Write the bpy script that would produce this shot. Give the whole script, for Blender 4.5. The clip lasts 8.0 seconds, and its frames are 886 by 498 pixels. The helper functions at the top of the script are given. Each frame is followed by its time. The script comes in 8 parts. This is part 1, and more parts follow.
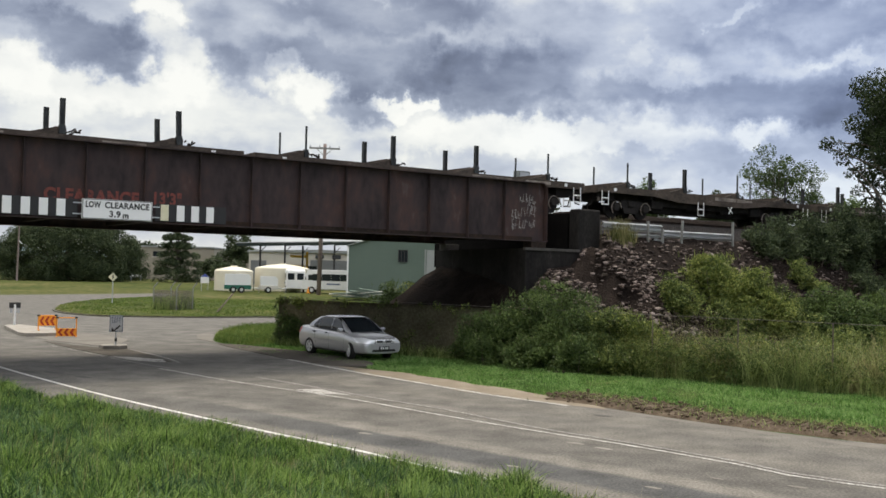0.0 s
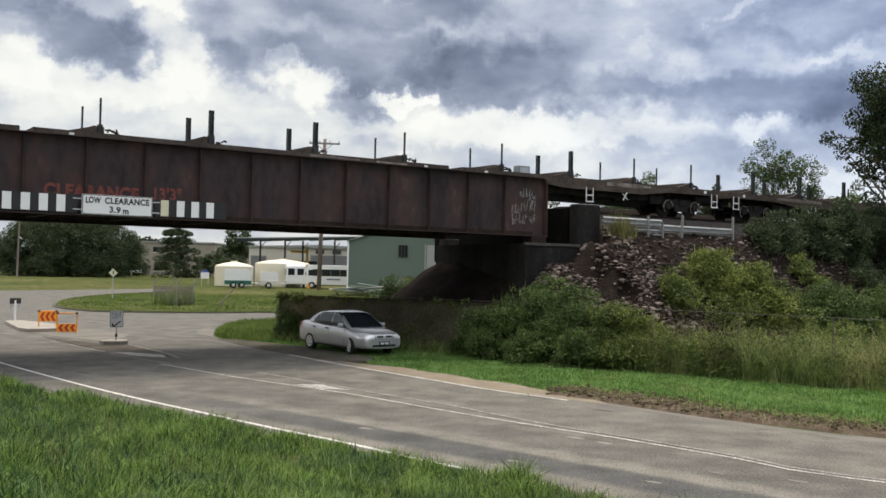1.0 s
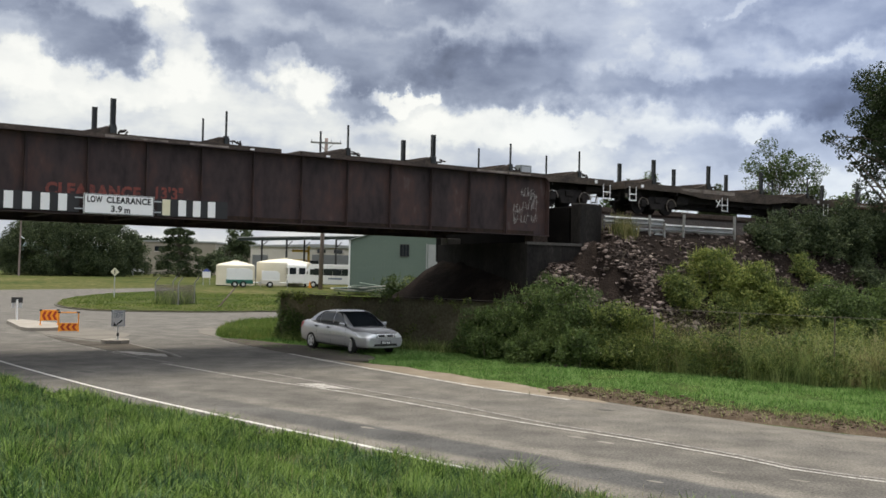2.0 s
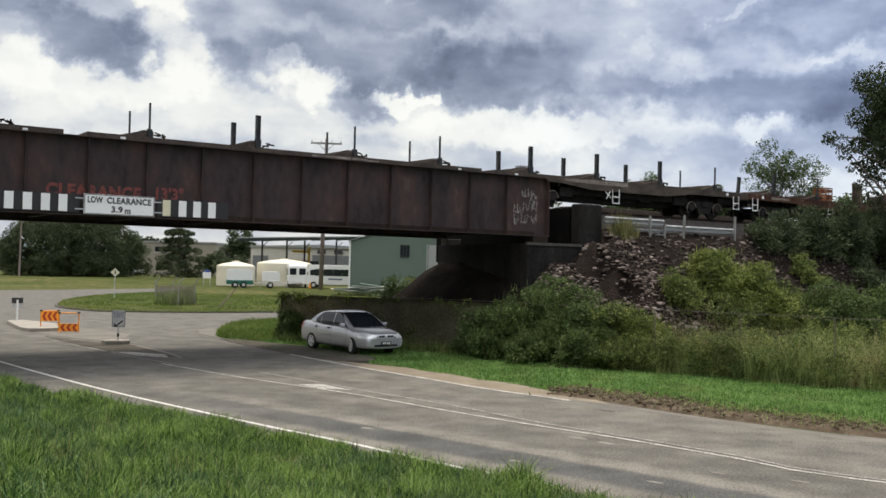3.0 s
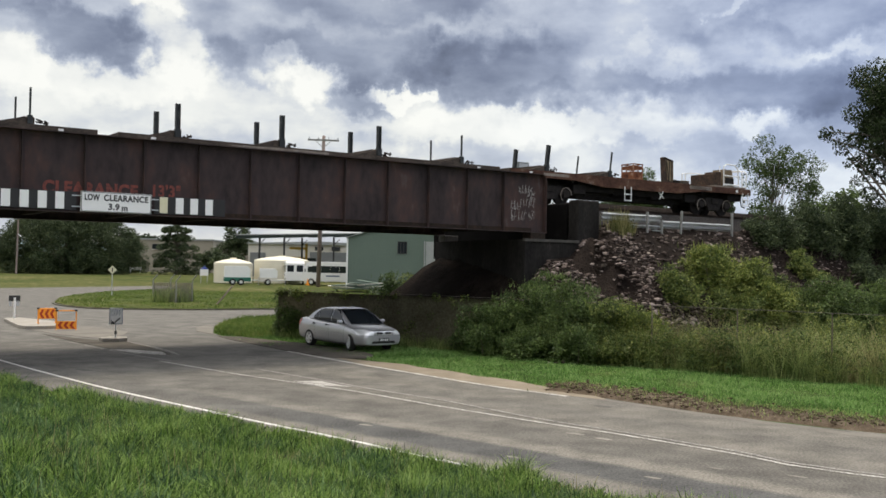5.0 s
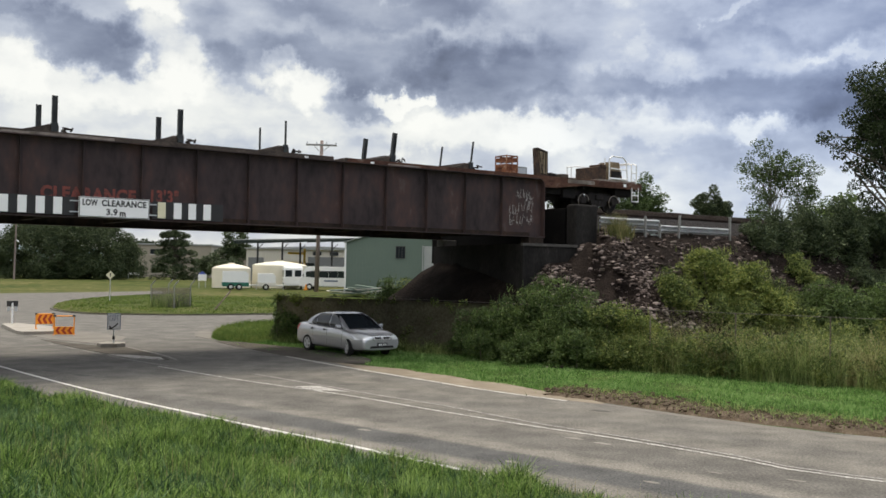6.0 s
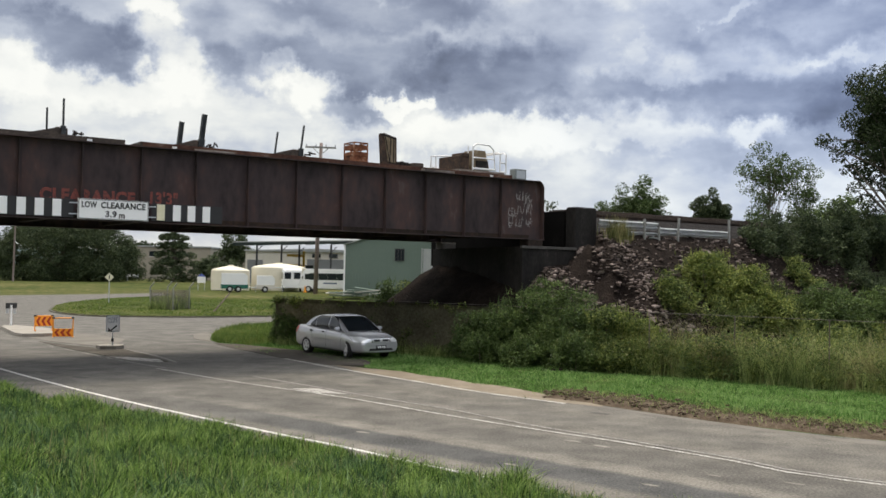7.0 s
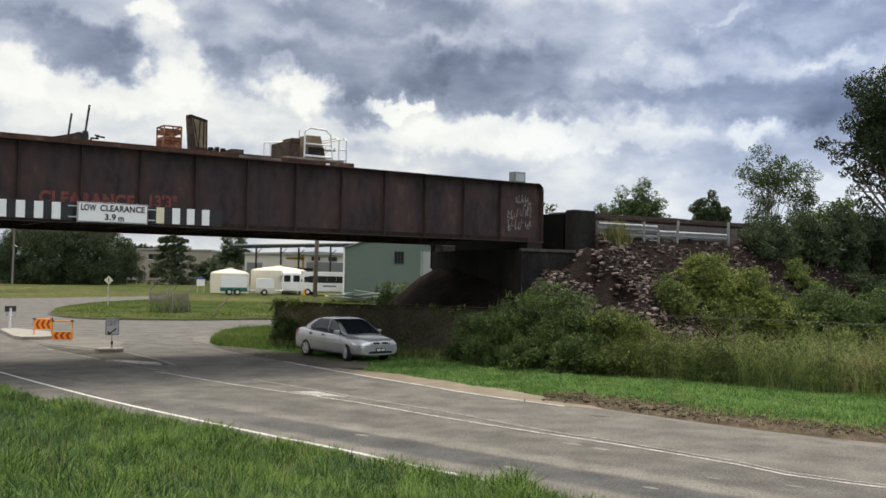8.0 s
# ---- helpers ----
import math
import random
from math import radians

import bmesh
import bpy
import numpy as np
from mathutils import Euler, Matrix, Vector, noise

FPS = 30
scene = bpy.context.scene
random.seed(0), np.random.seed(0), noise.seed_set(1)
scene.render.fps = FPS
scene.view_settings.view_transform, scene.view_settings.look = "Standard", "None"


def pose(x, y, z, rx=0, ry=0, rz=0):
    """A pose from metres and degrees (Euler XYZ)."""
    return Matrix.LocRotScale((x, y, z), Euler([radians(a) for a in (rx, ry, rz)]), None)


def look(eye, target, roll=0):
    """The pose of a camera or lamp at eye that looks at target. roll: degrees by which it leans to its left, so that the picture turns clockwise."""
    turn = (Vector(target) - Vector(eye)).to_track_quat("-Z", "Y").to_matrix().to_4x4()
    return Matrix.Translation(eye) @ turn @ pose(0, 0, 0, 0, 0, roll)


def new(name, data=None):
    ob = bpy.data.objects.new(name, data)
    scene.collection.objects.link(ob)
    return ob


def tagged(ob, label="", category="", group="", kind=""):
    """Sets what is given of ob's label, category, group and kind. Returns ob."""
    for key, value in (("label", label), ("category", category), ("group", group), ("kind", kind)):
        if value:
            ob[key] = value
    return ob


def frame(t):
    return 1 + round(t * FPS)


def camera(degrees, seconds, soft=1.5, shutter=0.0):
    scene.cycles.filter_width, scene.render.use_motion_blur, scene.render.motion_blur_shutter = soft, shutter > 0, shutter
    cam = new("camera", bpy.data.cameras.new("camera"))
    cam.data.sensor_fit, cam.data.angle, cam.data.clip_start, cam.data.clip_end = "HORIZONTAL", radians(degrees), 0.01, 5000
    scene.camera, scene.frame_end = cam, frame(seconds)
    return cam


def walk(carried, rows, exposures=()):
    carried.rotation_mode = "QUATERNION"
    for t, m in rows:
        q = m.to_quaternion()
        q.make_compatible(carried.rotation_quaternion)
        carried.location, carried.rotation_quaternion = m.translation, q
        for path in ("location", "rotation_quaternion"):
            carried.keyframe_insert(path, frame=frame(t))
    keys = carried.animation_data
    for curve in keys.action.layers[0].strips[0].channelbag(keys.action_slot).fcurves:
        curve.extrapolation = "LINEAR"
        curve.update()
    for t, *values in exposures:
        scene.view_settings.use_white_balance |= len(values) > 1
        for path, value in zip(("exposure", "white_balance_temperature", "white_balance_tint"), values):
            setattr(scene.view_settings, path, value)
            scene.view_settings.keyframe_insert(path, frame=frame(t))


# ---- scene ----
cam = camera(48.9, 8.0, soft=1.6)
EYE = Vector((0.0, 0.0, 3.1))
# hand-held turns: seconds, turn left, turn up, lean (degrees)
TURNS = [
    (0.0, -0.049, 1.334, 1.351), (0.5, -0.050, 1.246, 1.266), (1.0, -0.049, 1.042, 1.262), (1.5, -0.001, 0.989, 1.268),
    (3.0, 0.055, 1.034, 1.291), (3.5, 0.0, 0.987, 1.265), (4.0, -0.049, 0.897, 1.190), (4.5, -0.054, 0.799, 1.172),
    (6.0, -0.201, 1.106, 1.028), (6.5, -0.228, 1.261, 1.055), (7.0, -0.247, 1.253, 1.096), (7.5, -0.254, 1.273, 1.077),
    (8.0, -0.280, 1.415, 1.052)]


def aim(turn, up, lean):
    a, b = radians(turn), radians(up)
    return look(EYE, EYE + Vector((-math.sin(a) * math.cos(b), math.cos(a) * math.cos(b), math.sin(b))), lean)


walk(cam, [(t, aim(a, b, c)) for t, a, b, c in TURNS])

# ---- world, sun ----
SUN_UP, SUN_AZ = 70.0, 8.0   # degrees above the horizon; from the view's direction to the right


def build_world():
    w = bpy.data.worlds.new("cloudy_sky")
    scene.world = w
    w.use_nodes = True
    nt = w.node_tree
    nt.nodes.clear()
    N, link = nt.nodes.new, nt.links.new

    def math_node(op, a, b=None, clamp=False):
        nd = N("ShaderNodeMath")
        nd.operation, nd.use_clamp = op, clamp
        for i, v in enumerate((a, b)):
            if v is None:
                continue
            if isinstance(v, (int, float)):
                nd.inputs[i].default_value = v
            else:
                link(v, nd.inputs[i])
        return nd.outputs[0]

    coord = N("ShaderNodeTexCoord").outputs["Generated"]
    split = N("ShaderNodeSeparateXYZ")
    link(coord, split.inputs[0])
    # cloud deck: the direction laid on a flat layer overhead
    height = math_node("MAXIMUM", split.outputs[2], 0.0)
    height = math_node("ADD", height, 0.16)
    flat = N("ShaderNodeCombineXYZ")
    link(math_node("DIVIDE", split.outputs[0], height), flat.inputs[0])
    link(math_node("DIVIDE", split.outputs[1], height), flat.inputs[1])
    deck = N("ShaderNodeTexNoise")
    deck.inputs["Scale"].default_value, deck.inputs["Detail"].default_value = 1.1, 9
    deck.inputs["Roughness"].default_value, deck.inputs["Distortion"].default_value = 0.52, 0.35
    link(flat.outputs[0], deck.inputs["Vector"])
    # ragged edges: warp the direction
    warp = N("ShaderNodeTexNoise")
    warp.inputs["Scale"].default_value, warp.inputs["Detail"].default_value = 24.0, 9
    warp.inputs["Roughness"].default_value = 0.58
    link(coord, warp.inputs["Vector"])
    shift = N("ShaderNodeVectorMath")
    shift.operation = "SUBTRACT"
    link(warp.outputs["Color"], shift.inputs[0])
    shift.inputs[1].default_value = (0.5, 0.5, 0.5)
    scaled = N("ShaderNodeVectorMath")
    scaled.operation = "SCALE"
    link(shift.outputs[0], scaled.inputs[0])
    scaled.inputs["Scale"].default_value = 0.085
    moved = N("ShaderNodeVectorMath")
    moved.operation = "ADD"
    link(coord, moved.inputs[0])
    link(scaled.outputs[0], moved.inputs[1])
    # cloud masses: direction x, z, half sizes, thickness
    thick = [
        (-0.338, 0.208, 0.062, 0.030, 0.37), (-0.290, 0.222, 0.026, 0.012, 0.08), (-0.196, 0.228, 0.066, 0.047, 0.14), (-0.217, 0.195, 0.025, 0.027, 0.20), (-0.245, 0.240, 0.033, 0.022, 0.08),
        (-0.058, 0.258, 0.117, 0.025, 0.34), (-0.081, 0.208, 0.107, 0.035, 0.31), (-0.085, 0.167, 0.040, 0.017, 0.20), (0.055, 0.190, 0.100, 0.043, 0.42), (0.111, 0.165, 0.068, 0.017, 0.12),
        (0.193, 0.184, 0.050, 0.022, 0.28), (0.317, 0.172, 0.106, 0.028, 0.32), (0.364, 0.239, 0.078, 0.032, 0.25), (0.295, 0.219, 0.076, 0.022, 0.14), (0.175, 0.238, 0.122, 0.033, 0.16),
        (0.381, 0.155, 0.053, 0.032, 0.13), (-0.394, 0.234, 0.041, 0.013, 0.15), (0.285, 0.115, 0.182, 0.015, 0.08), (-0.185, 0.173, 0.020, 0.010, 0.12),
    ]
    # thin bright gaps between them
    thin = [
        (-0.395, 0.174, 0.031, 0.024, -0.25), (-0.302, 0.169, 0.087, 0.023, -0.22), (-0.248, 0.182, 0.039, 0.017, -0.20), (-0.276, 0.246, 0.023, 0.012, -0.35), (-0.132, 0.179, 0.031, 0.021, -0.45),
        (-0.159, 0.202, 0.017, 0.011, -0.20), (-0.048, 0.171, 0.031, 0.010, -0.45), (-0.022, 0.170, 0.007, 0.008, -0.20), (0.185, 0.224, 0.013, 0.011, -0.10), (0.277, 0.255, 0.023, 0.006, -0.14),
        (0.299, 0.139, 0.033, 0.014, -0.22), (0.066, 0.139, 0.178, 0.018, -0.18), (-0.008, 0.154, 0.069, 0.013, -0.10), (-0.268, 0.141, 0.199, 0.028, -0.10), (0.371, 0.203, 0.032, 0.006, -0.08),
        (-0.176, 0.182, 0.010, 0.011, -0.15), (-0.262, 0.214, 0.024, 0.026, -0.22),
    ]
    billow = N("ShaderNodeTexNoise")
    billow.inputs["Scale"].default_value, billow.inputs["Detail"].default_value = 9.5, 9
    billow.inputs["Roughness"].default_value, billow.inputs["Distortion"].default_value = 0.54, 0.0
    squash = N("ShaderNodeMapping")
    squash.inputs["Scale"].default_value = (1.0, 1.0, 2.1)
    link(coord, squash.inputs[0])
    link(squash.outputs[0], billow.inputs["Vector"])
    total = math_node("MULTIPLY_ADD", deck.outputs["Fac"], 0.4)
    total.node.inputs[2].default_value = 0.335 - 0.2 - 0.45
    total = math_node("ADD", total, math_node("MULTIPLY", billow.outputs["Fac"], 0.9))
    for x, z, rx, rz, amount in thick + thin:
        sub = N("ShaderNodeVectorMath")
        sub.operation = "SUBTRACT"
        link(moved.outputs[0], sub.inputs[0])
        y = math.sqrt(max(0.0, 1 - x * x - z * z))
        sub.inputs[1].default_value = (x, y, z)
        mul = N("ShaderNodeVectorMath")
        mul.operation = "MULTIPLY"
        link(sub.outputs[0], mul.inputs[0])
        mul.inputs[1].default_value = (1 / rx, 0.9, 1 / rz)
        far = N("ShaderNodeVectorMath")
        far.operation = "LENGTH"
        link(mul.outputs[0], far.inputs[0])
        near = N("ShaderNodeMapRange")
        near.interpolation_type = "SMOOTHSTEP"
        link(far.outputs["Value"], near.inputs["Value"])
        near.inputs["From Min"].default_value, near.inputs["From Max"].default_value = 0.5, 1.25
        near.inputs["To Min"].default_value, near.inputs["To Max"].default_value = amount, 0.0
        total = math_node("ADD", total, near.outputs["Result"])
    # thinner towards the horizon
    low = N("ShaderNodeMapRange")
    low.interpolation_type = "SMOOTHSTEP"
    link(split.outputs[2], low.inputs["Value"])
    low.inputs["From Min"].default_value, low.inputs["From Max"].default_value = 0.02, 0.2
    low.inputs["To Min"].default_value, low.inputs["To Max"].default_value = -0.02, 0.0
    total = math_node("ADD", total, low.outputs["Result"])
    ramp = N("ShaderNodeValToRGB")
    stops = [(0.0, (1.05, 1.04, 0.97)), (0.2, (0.90, 0.905, 0.865)), (0.42, (0.56, 0.598, 0.675)), (0.62, (0.335, 0.372, 0.468)),
             (0.82, (0.19, 0.214, 0.296)), (1.0, (0.105, 0.116, 0.165))]
    while len(ramp.color_ramp.elements) < len(stops):
        ramp.color_ramp.elements.new(0.5)
    for el, (p, c) in zip(ramp.color_ramp.elements, stops):
        el.position, el.color = p, (*c, 1)
    link(total, ramp.inputs[0])
    sky = N("ShaderNodeTexSky")
    sky.sky_type, sky.sun_disc = "NISHITA", False
    sky.sun_elevation, sky.sun_rotation = radians(SUN_UP), radians(SUN_AZ)
    blue = N("ShaderNodeVectorMath")
    blue.operation = "SCALE"
    link(sky.outputs[0], blue.inputs[0])
    blue.inputs["Scale"].default_value = 0.1
    mix = N("ShaderNodeMix")
    mix.data_type = "RGBA"
    mix.inputs["Factor"].default_value = 0.12
    link(ramp.outputs[0], mix.inputs["A"])
    link(blue.outputs[0], mix.inputs["B"])
    # bluer away from the sun
    side = N("ShaderNodeMapRange")
    side.interpolation_type = "SMOOTHSTEP"
    link(split.outputs[0], side.inputs["Value"])
    side.inputs["From Min"].default_value, side.inputs["From Max"].default_value = -0.05, 0.4
    side.inputs["To Min"].default_value, side.inputs["To Max"].default_value = 0.0, 1.0
    cool = N("ShaderNodeMix")
    cool.data_type = "RGBA"
    link(side.outputs["Result"], cool.inputs["Factor"])
    cool.inputs["A"].default_value, cool.inputs["B"].default_value = (1, 1, 1, 1), (0.90, 0.955, 1.08, 1)
    cooled = N("ShaderNodeMix")
    cooled.data_type, cooled.blend_type = "RGBA", "MULTIPLY"
    cooled.inputs["Factor"].default_value = 1.0
    link(mix.outputs["Result"], cooled.inputs["A"])
    link(cool.outputs["Result"], cooled.inputs["B"])
    # an overcast sky is brightest overhead
    up = N("ShaderNodeMapRange")
    up.interpolation_type = "SMOOTHSTEP"
    link(split.outputs[2], up.inputs["Value"])
    up.inputs["From Min"].default_value, up.inputs["From Max"].default_value = 0.33, 0.9
    up.inputs["To Min"].default_value, up.inputs["To Max"].default_value = 0.0, 1.0
    lift = N("ShaderNodeMix")
    lift.data_type = "RGBA"
    link(up.outputs["Result"], lift.inputs["Factor"])
    lift.inputs["A"].default_value, lift.inputs["B"].default_value = (1, 1, 1, 1), (3.25, 3.0, 2.6, 1)
    tinted = N("ShaderNodeMix")
    tinted.data_type, tinted.blend_type = "RGBA", "MULTIPLY"
    tinted.inputs["Factor"].default_value = 1.0
    link(cooled.outputs["Result"], tinted.inputs["A"])
    link(lift.outputs["Result"], tinted.inputs["B"])
    back = N("ShaderNodeBackground")
    link(tinted.outputs["Result"], back.inputs["Color"])
    link(back.outputs[0], N("ShaderNodeOutputWorld").inputs["Surface"])


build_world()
sun = new("sun", bpy.data.lights.new("sun", "SUN"))
sun.data.energy, sun.data.angle, sun.data.color = 2.1, radians(12), (1.0, 0.90, 0.74)
ax, el = radians(SUN_AZ), radians(SUN_UP)
sun.matrix_world = look(Vector((0, 0, 60)), Vector((0, 0, 60)) - Vector((math.sin(ax) * math.cos(el), math.cos(ax) * math.cos(el), math.sin(el))))
scene.view_settings.exposure = 0.0


# ---- materials ----
def material(name, colours, rough=0.8, metal=0.0, scale=3.0, fine=40.0, bump=0.15, spread=0.25, stretch=(1, 1, 1), random=0.0, island=0.0,
             depth=0.01, fine_amount=0.35, transmit=0.0, gloss=0.5):
    """Colours mixed by coarse and fine noise at real-world size, with fine relief."""
    m = bpy.data.materials.new(name)
    m.use_nodes = True
    nt = m.node_tree
    N, link = nt.nodes.new, nt.links.new
    bsdf = nt.nodes["Principled BSDF"]
    where = N("ShaderNodeNewGeometry").outputs["Position"] if stretch == "world" else N("ShaderNodeTexCoord").outputs["Object"]
    mapping = N("ShaderNodeMapping")
    link(where, mapping.inputs[0])
    mapping.inputs["Scale"].default_value = (1, 1, 1) if stretch == "world" else stretch
    coarse = N("ShaderNodeTexNoise")
    coarse.inputs["Scale"].default_value, coarse.inputs["Detail"].default_value, coarse.inputs["Roughness"].default_value = scale, 5, 0.6
    link(mapping.outputs[0], coarse.inputs["Vector"])
    grain = N("ShaderNodeTexNoise")
    grain.inputs["Scale"].default_value, grain.inputs["Detail"].default_value = fine, 3
    link(mapping.outputs[0], grain.inputs["Vector"])
    blend = N("ShaderNodeMix")
    blend.data_type = "FLOAT"
    blend.inputs["Factor"].default_value = fine_amount
    link(coarse.outputs["Fac"], blend.inputs["A"])
    link(grain.outputs["Fac"], blend.inputs["B"])
    value = blend.outputs["Result"]
    if random or island:
        src = N("ShaderNodeObjectInfo").outputs["Random"] if random else N("ShaderNodeNewGeometry").outputs["Random Per Island"]
        amount = random or island
        off = N("ShaderNodeMath")
        off.operation = "MULTIPLY_ADD"
        link(src, off.inputs[0])
        off.inputs[1].default_value, off.inputs[2].default_value = amount, -amount / 2
        plus = N("ShaderNodeMath")
        link(value, plus.inputs[0])
        link(off.outputs[0], plus.inputs[1])
        value = plus.outputs[0]
    ramp = N("ShaderNodeValToRGB")
    els = ramp.color_ramp.elements
    while len(els) < len(colours):
        els.new(0.5)
    for i, (e, c) in enumerate(zip(els, colours)):
        e.position = 0.5 + spread * (2 * i / max(1, len(colours) - 1) - 1)
        e.color = (*c, 1)
    link(value, ramp.inputs[0])
    link(ramp.outputs[0], bsdf.inputs["Base Color"])
    bsdf.inputs["Roughness"].default_value, bsdf.inputs["Metallic"].default_value = rough, metal
    bsdf.inputs["Specular IOR Level"].default_value = gloss
    if bump:
        b = N("ShaderNodeBump")
        b.inputs["Strength"].default_value, b.inputs["Distance"].default_value = bump, depth
        link(grain.outputs["Fac"], b.inputs["Height"])
        link(b.outputs[0], bsdf.inputs["Normal"])
    if transmit:
        out = nt.nodes["Material Output"]
        tr = N("ShaderNodeBsdfTranslucent")
        link(ramp.outputs[0], tr.inputs["Color"])
        ms = N("ShaderNodeMixShader")
        ms.inputs[0].default_value = transmit
        link(bsdf.outputs[0], ms.inputs[1])
        link(tr.outputs[0], ms.inputs[2])
        link(ms.outputs[0], out.inputs["Surface"])
    return m


def glass_dark(name, tint=(0.02, 0.025, 0.03)):
    m = bpy.data.materials.new(name)
    m.use_nodes = True
    b = m.node_tree.nodes["Principled BSDF"]
    b.inputs["Base Color"].default_value = (*tint, 1)
    b.inputs["Roughness"].default_value = 0.06
    b.inputs["IOR"].default_value = 1.5
    return m


M = {}
M["rust"] = material("rusty_brown_girder_paint", [(0.0155, 0.0125, 0.014), (0.032, 0.0245, 0.0262), (0.050, 0.0366, 0.0378), (0.072, 0.0435, 0.0405), (0.098, 0.083, 0.086)],
                     rough=0.78, scale=0.75, fine=4.2, stretch=(1.1, 1.1, 0.5), spread=0.2, bump=0.25, fine_amount=0.34, gloss=0.18)
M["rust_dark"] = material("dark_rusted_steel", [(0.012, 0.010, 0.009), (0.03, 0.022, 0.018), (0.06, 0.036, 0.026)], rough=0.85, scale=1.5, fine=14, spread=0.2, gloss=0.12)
M["asphalt"] = material("worn_grey_asphalt", [(0.0631, 0.0591, 0.053), (0.1039, 0.0978, 0.0887), (0.1446, 0.1365, 0.1232), (0.1987, 0.1854, 0.167)], rough=0.9, scale=1.1, fine=24,
                        spread=0.13, bump=0.5, depth=0.012, fine_amount=0.56, stretch=(1, 1, 1), gloss=0.25)
M["asphalt_pale"] = material("pale_worn_asphalt", [(0.14, 0.13, 0.115), (0.21, 0.195, 0.172), (0.29, 0.27, 0.24)], rough=0.9, scale=0.8, fine=9, spread=0.16, bump=0.4, fine_amount=0.45, gloss=0.25)
M["asphalt_patch"] = material("blue_grey_bitumen_patch", [(0.055, 0.052, 0.049), (0.088, 0.083, 0.077), (0.12, 0.112, 0.101)], rough=0.85, scale=0.7, fine=9, spread=0.22, bump=0.4, fine_amount=0.45, gloss=0.25)
M["apron"] = material("pale_dusty_apron", [(0.11, 0.10, 0.088), (0.165, 0.152, 0.132), (0.23, 0.21, 0.182)], rough=0.9, scale=0.8, fine=20, spread=0.2, bump=0.3, gloss=0.25)
M["field"] = material("rough_field_grass", [(0.0246, 0.037, 0.0106), (0.051, 0.0686, 0.0176), (0.088, 0.0924, 0.0317), (0.1584, 0.1364, 0.066)], rough=0.95, scale=0.06, fine=1.2, spread=0.14, bump=0, fine_amount=0.45, gloss=0.05)


def wheel_wear(m):
    """Patches and wheel tracks along the road, across its width."""
    nt = m.node_tree
    N, link = nt.nodes.new, nt.links.new
    bsdf = nt.nodes["Principled BSDF"]
    colour = bsdf.inputs["Base Color"].links[0].from_socket
    pos = N("ShaderNodeTexCoord").outputs["Object"]
    dot = N("ShaderNodeVectorMath")
    dot.operation = "DOT_PRODUCT"
    link(pos, dot.inputs[0])
    dot.inputs[1].default_value = (0.657, 0.754, 0)
    rough = N("ShaderNodeTexNoise")
    rough.inputs["Scale"].default_value, rough.inputs["Detail"].default_value = 1.3, 6
    link(pos, rough.inputs["Vector"])
    across = N("ShaderNodeMath")
    across.operation = "MULTIPLY_ADD"
    link(rough.outputs["Fac"], across.inputs[0])
    across.inputs[1].default_value = 0.2
    link(dot.outputs["Value"], across.inputs[2])
    span = N("ShaderNodeMapRange")
    link(across.outputs[0], span.inputs["Value"])
    span.inputs["From Min"].default_value, span.inputs["From Max"].default_value = 10.35, 20.35
    ramp = N("ShaderNodeValToRGB")
    stops = [(0.0, (1.0, 1.0, 1.0)), (0.15, (1.12, 1.1, 1.06)), (0.195, (1.18, 1.16, 1.12)), (0.222, (0.60, 0.63, 0.68)), (0.298, (0.62, 0.65, 0.70)), (0.318, (1.42, 1.39, 1.34)), (0.352, (1.26, 1.24, 1.19)), (0.38, (0.88, 0.87, 0.86)), (0.48, (0.84, 0.83, 0.82)),
             (0.53, (1.02, 1.0, 0.98)), (0.62, (1.14, 1.12, 1.08)), (0.72, (0.98, 0.97, 0.96)), (0.82, (1.12, 1.1, 1.06)), (1.0, (1.0, 1.0, 1.0))]
    while len(ramp.color_ramp.elements) < len(stops):
        ramp.color_ramp.elements.new(0.5)
    for e, (q, c) in zip(ramp.color_ramp.elements, stops):
        e.position, e.color = q, (*c, 1)
    link(span.outputs["Result"], ramp.inputs[0])
    mul = N("ShaderNodeMix")
    mul.data_type, mul.blend_type = "RGBA", "MULTIPLY"
    along = N("ShaderNodeSeparateXYZ")
    link(pos, along.inputs[0])
    fade = N("ShaderNodeMapRange")
    fade.interpolation_type = "SMOOTHSTEP"
    link(along.outputs[0], fade.inputs["Value"])
    fade.inputs["From Min"].default_value, fade.inputs["From Max"].default_value = -6.5, -1.5
    fade.inputs["To Min"].default_value, fade.inputs["To Max"].default_value = 0.15, 1.0
    link(fade.outputs["Result"], mul.inputs["Factor"])
    link(colour, mul.inputs["A"])
    link(ramp.outputs[0], mul.inputs["B"])
    link(mul.outputs["Result"], bsdf.inputs["Base Color"])


wheel_wear(M["asphalt"])
M["paint_line"] = material("worn_white_road_paint", [(0.16, 0.15, 0.14), (0.52, 0.50, 0.47), (0.66, 0.65, 0.62), (0.72, 0.71, 0.68)], rough=0.7, scale=5, fine=30, spread=0.3, fine_amount=0.6)
M["paint_worn"] = material("worn_centre_line_paint", [(0.11, 0.103, 0.094), (0.22, 0.205, 0.185), (0.45, 0.43, 0.4), (0.58, 0.56, 0.53)], rough=0.75, scale=3, fine=22, spread=0.14, fine_amount=0.6)
M["paint_faded"] = material("faded_road_paint", [(0.1, 0.094, 0.086), (0.14, 0.132, 0.12), (0.28, 0.265, 0.24), (0.42, 0.4, 0.37)], rough=0.8, scale=5, fine=26, spread=0.14, fine_amount=0.6)
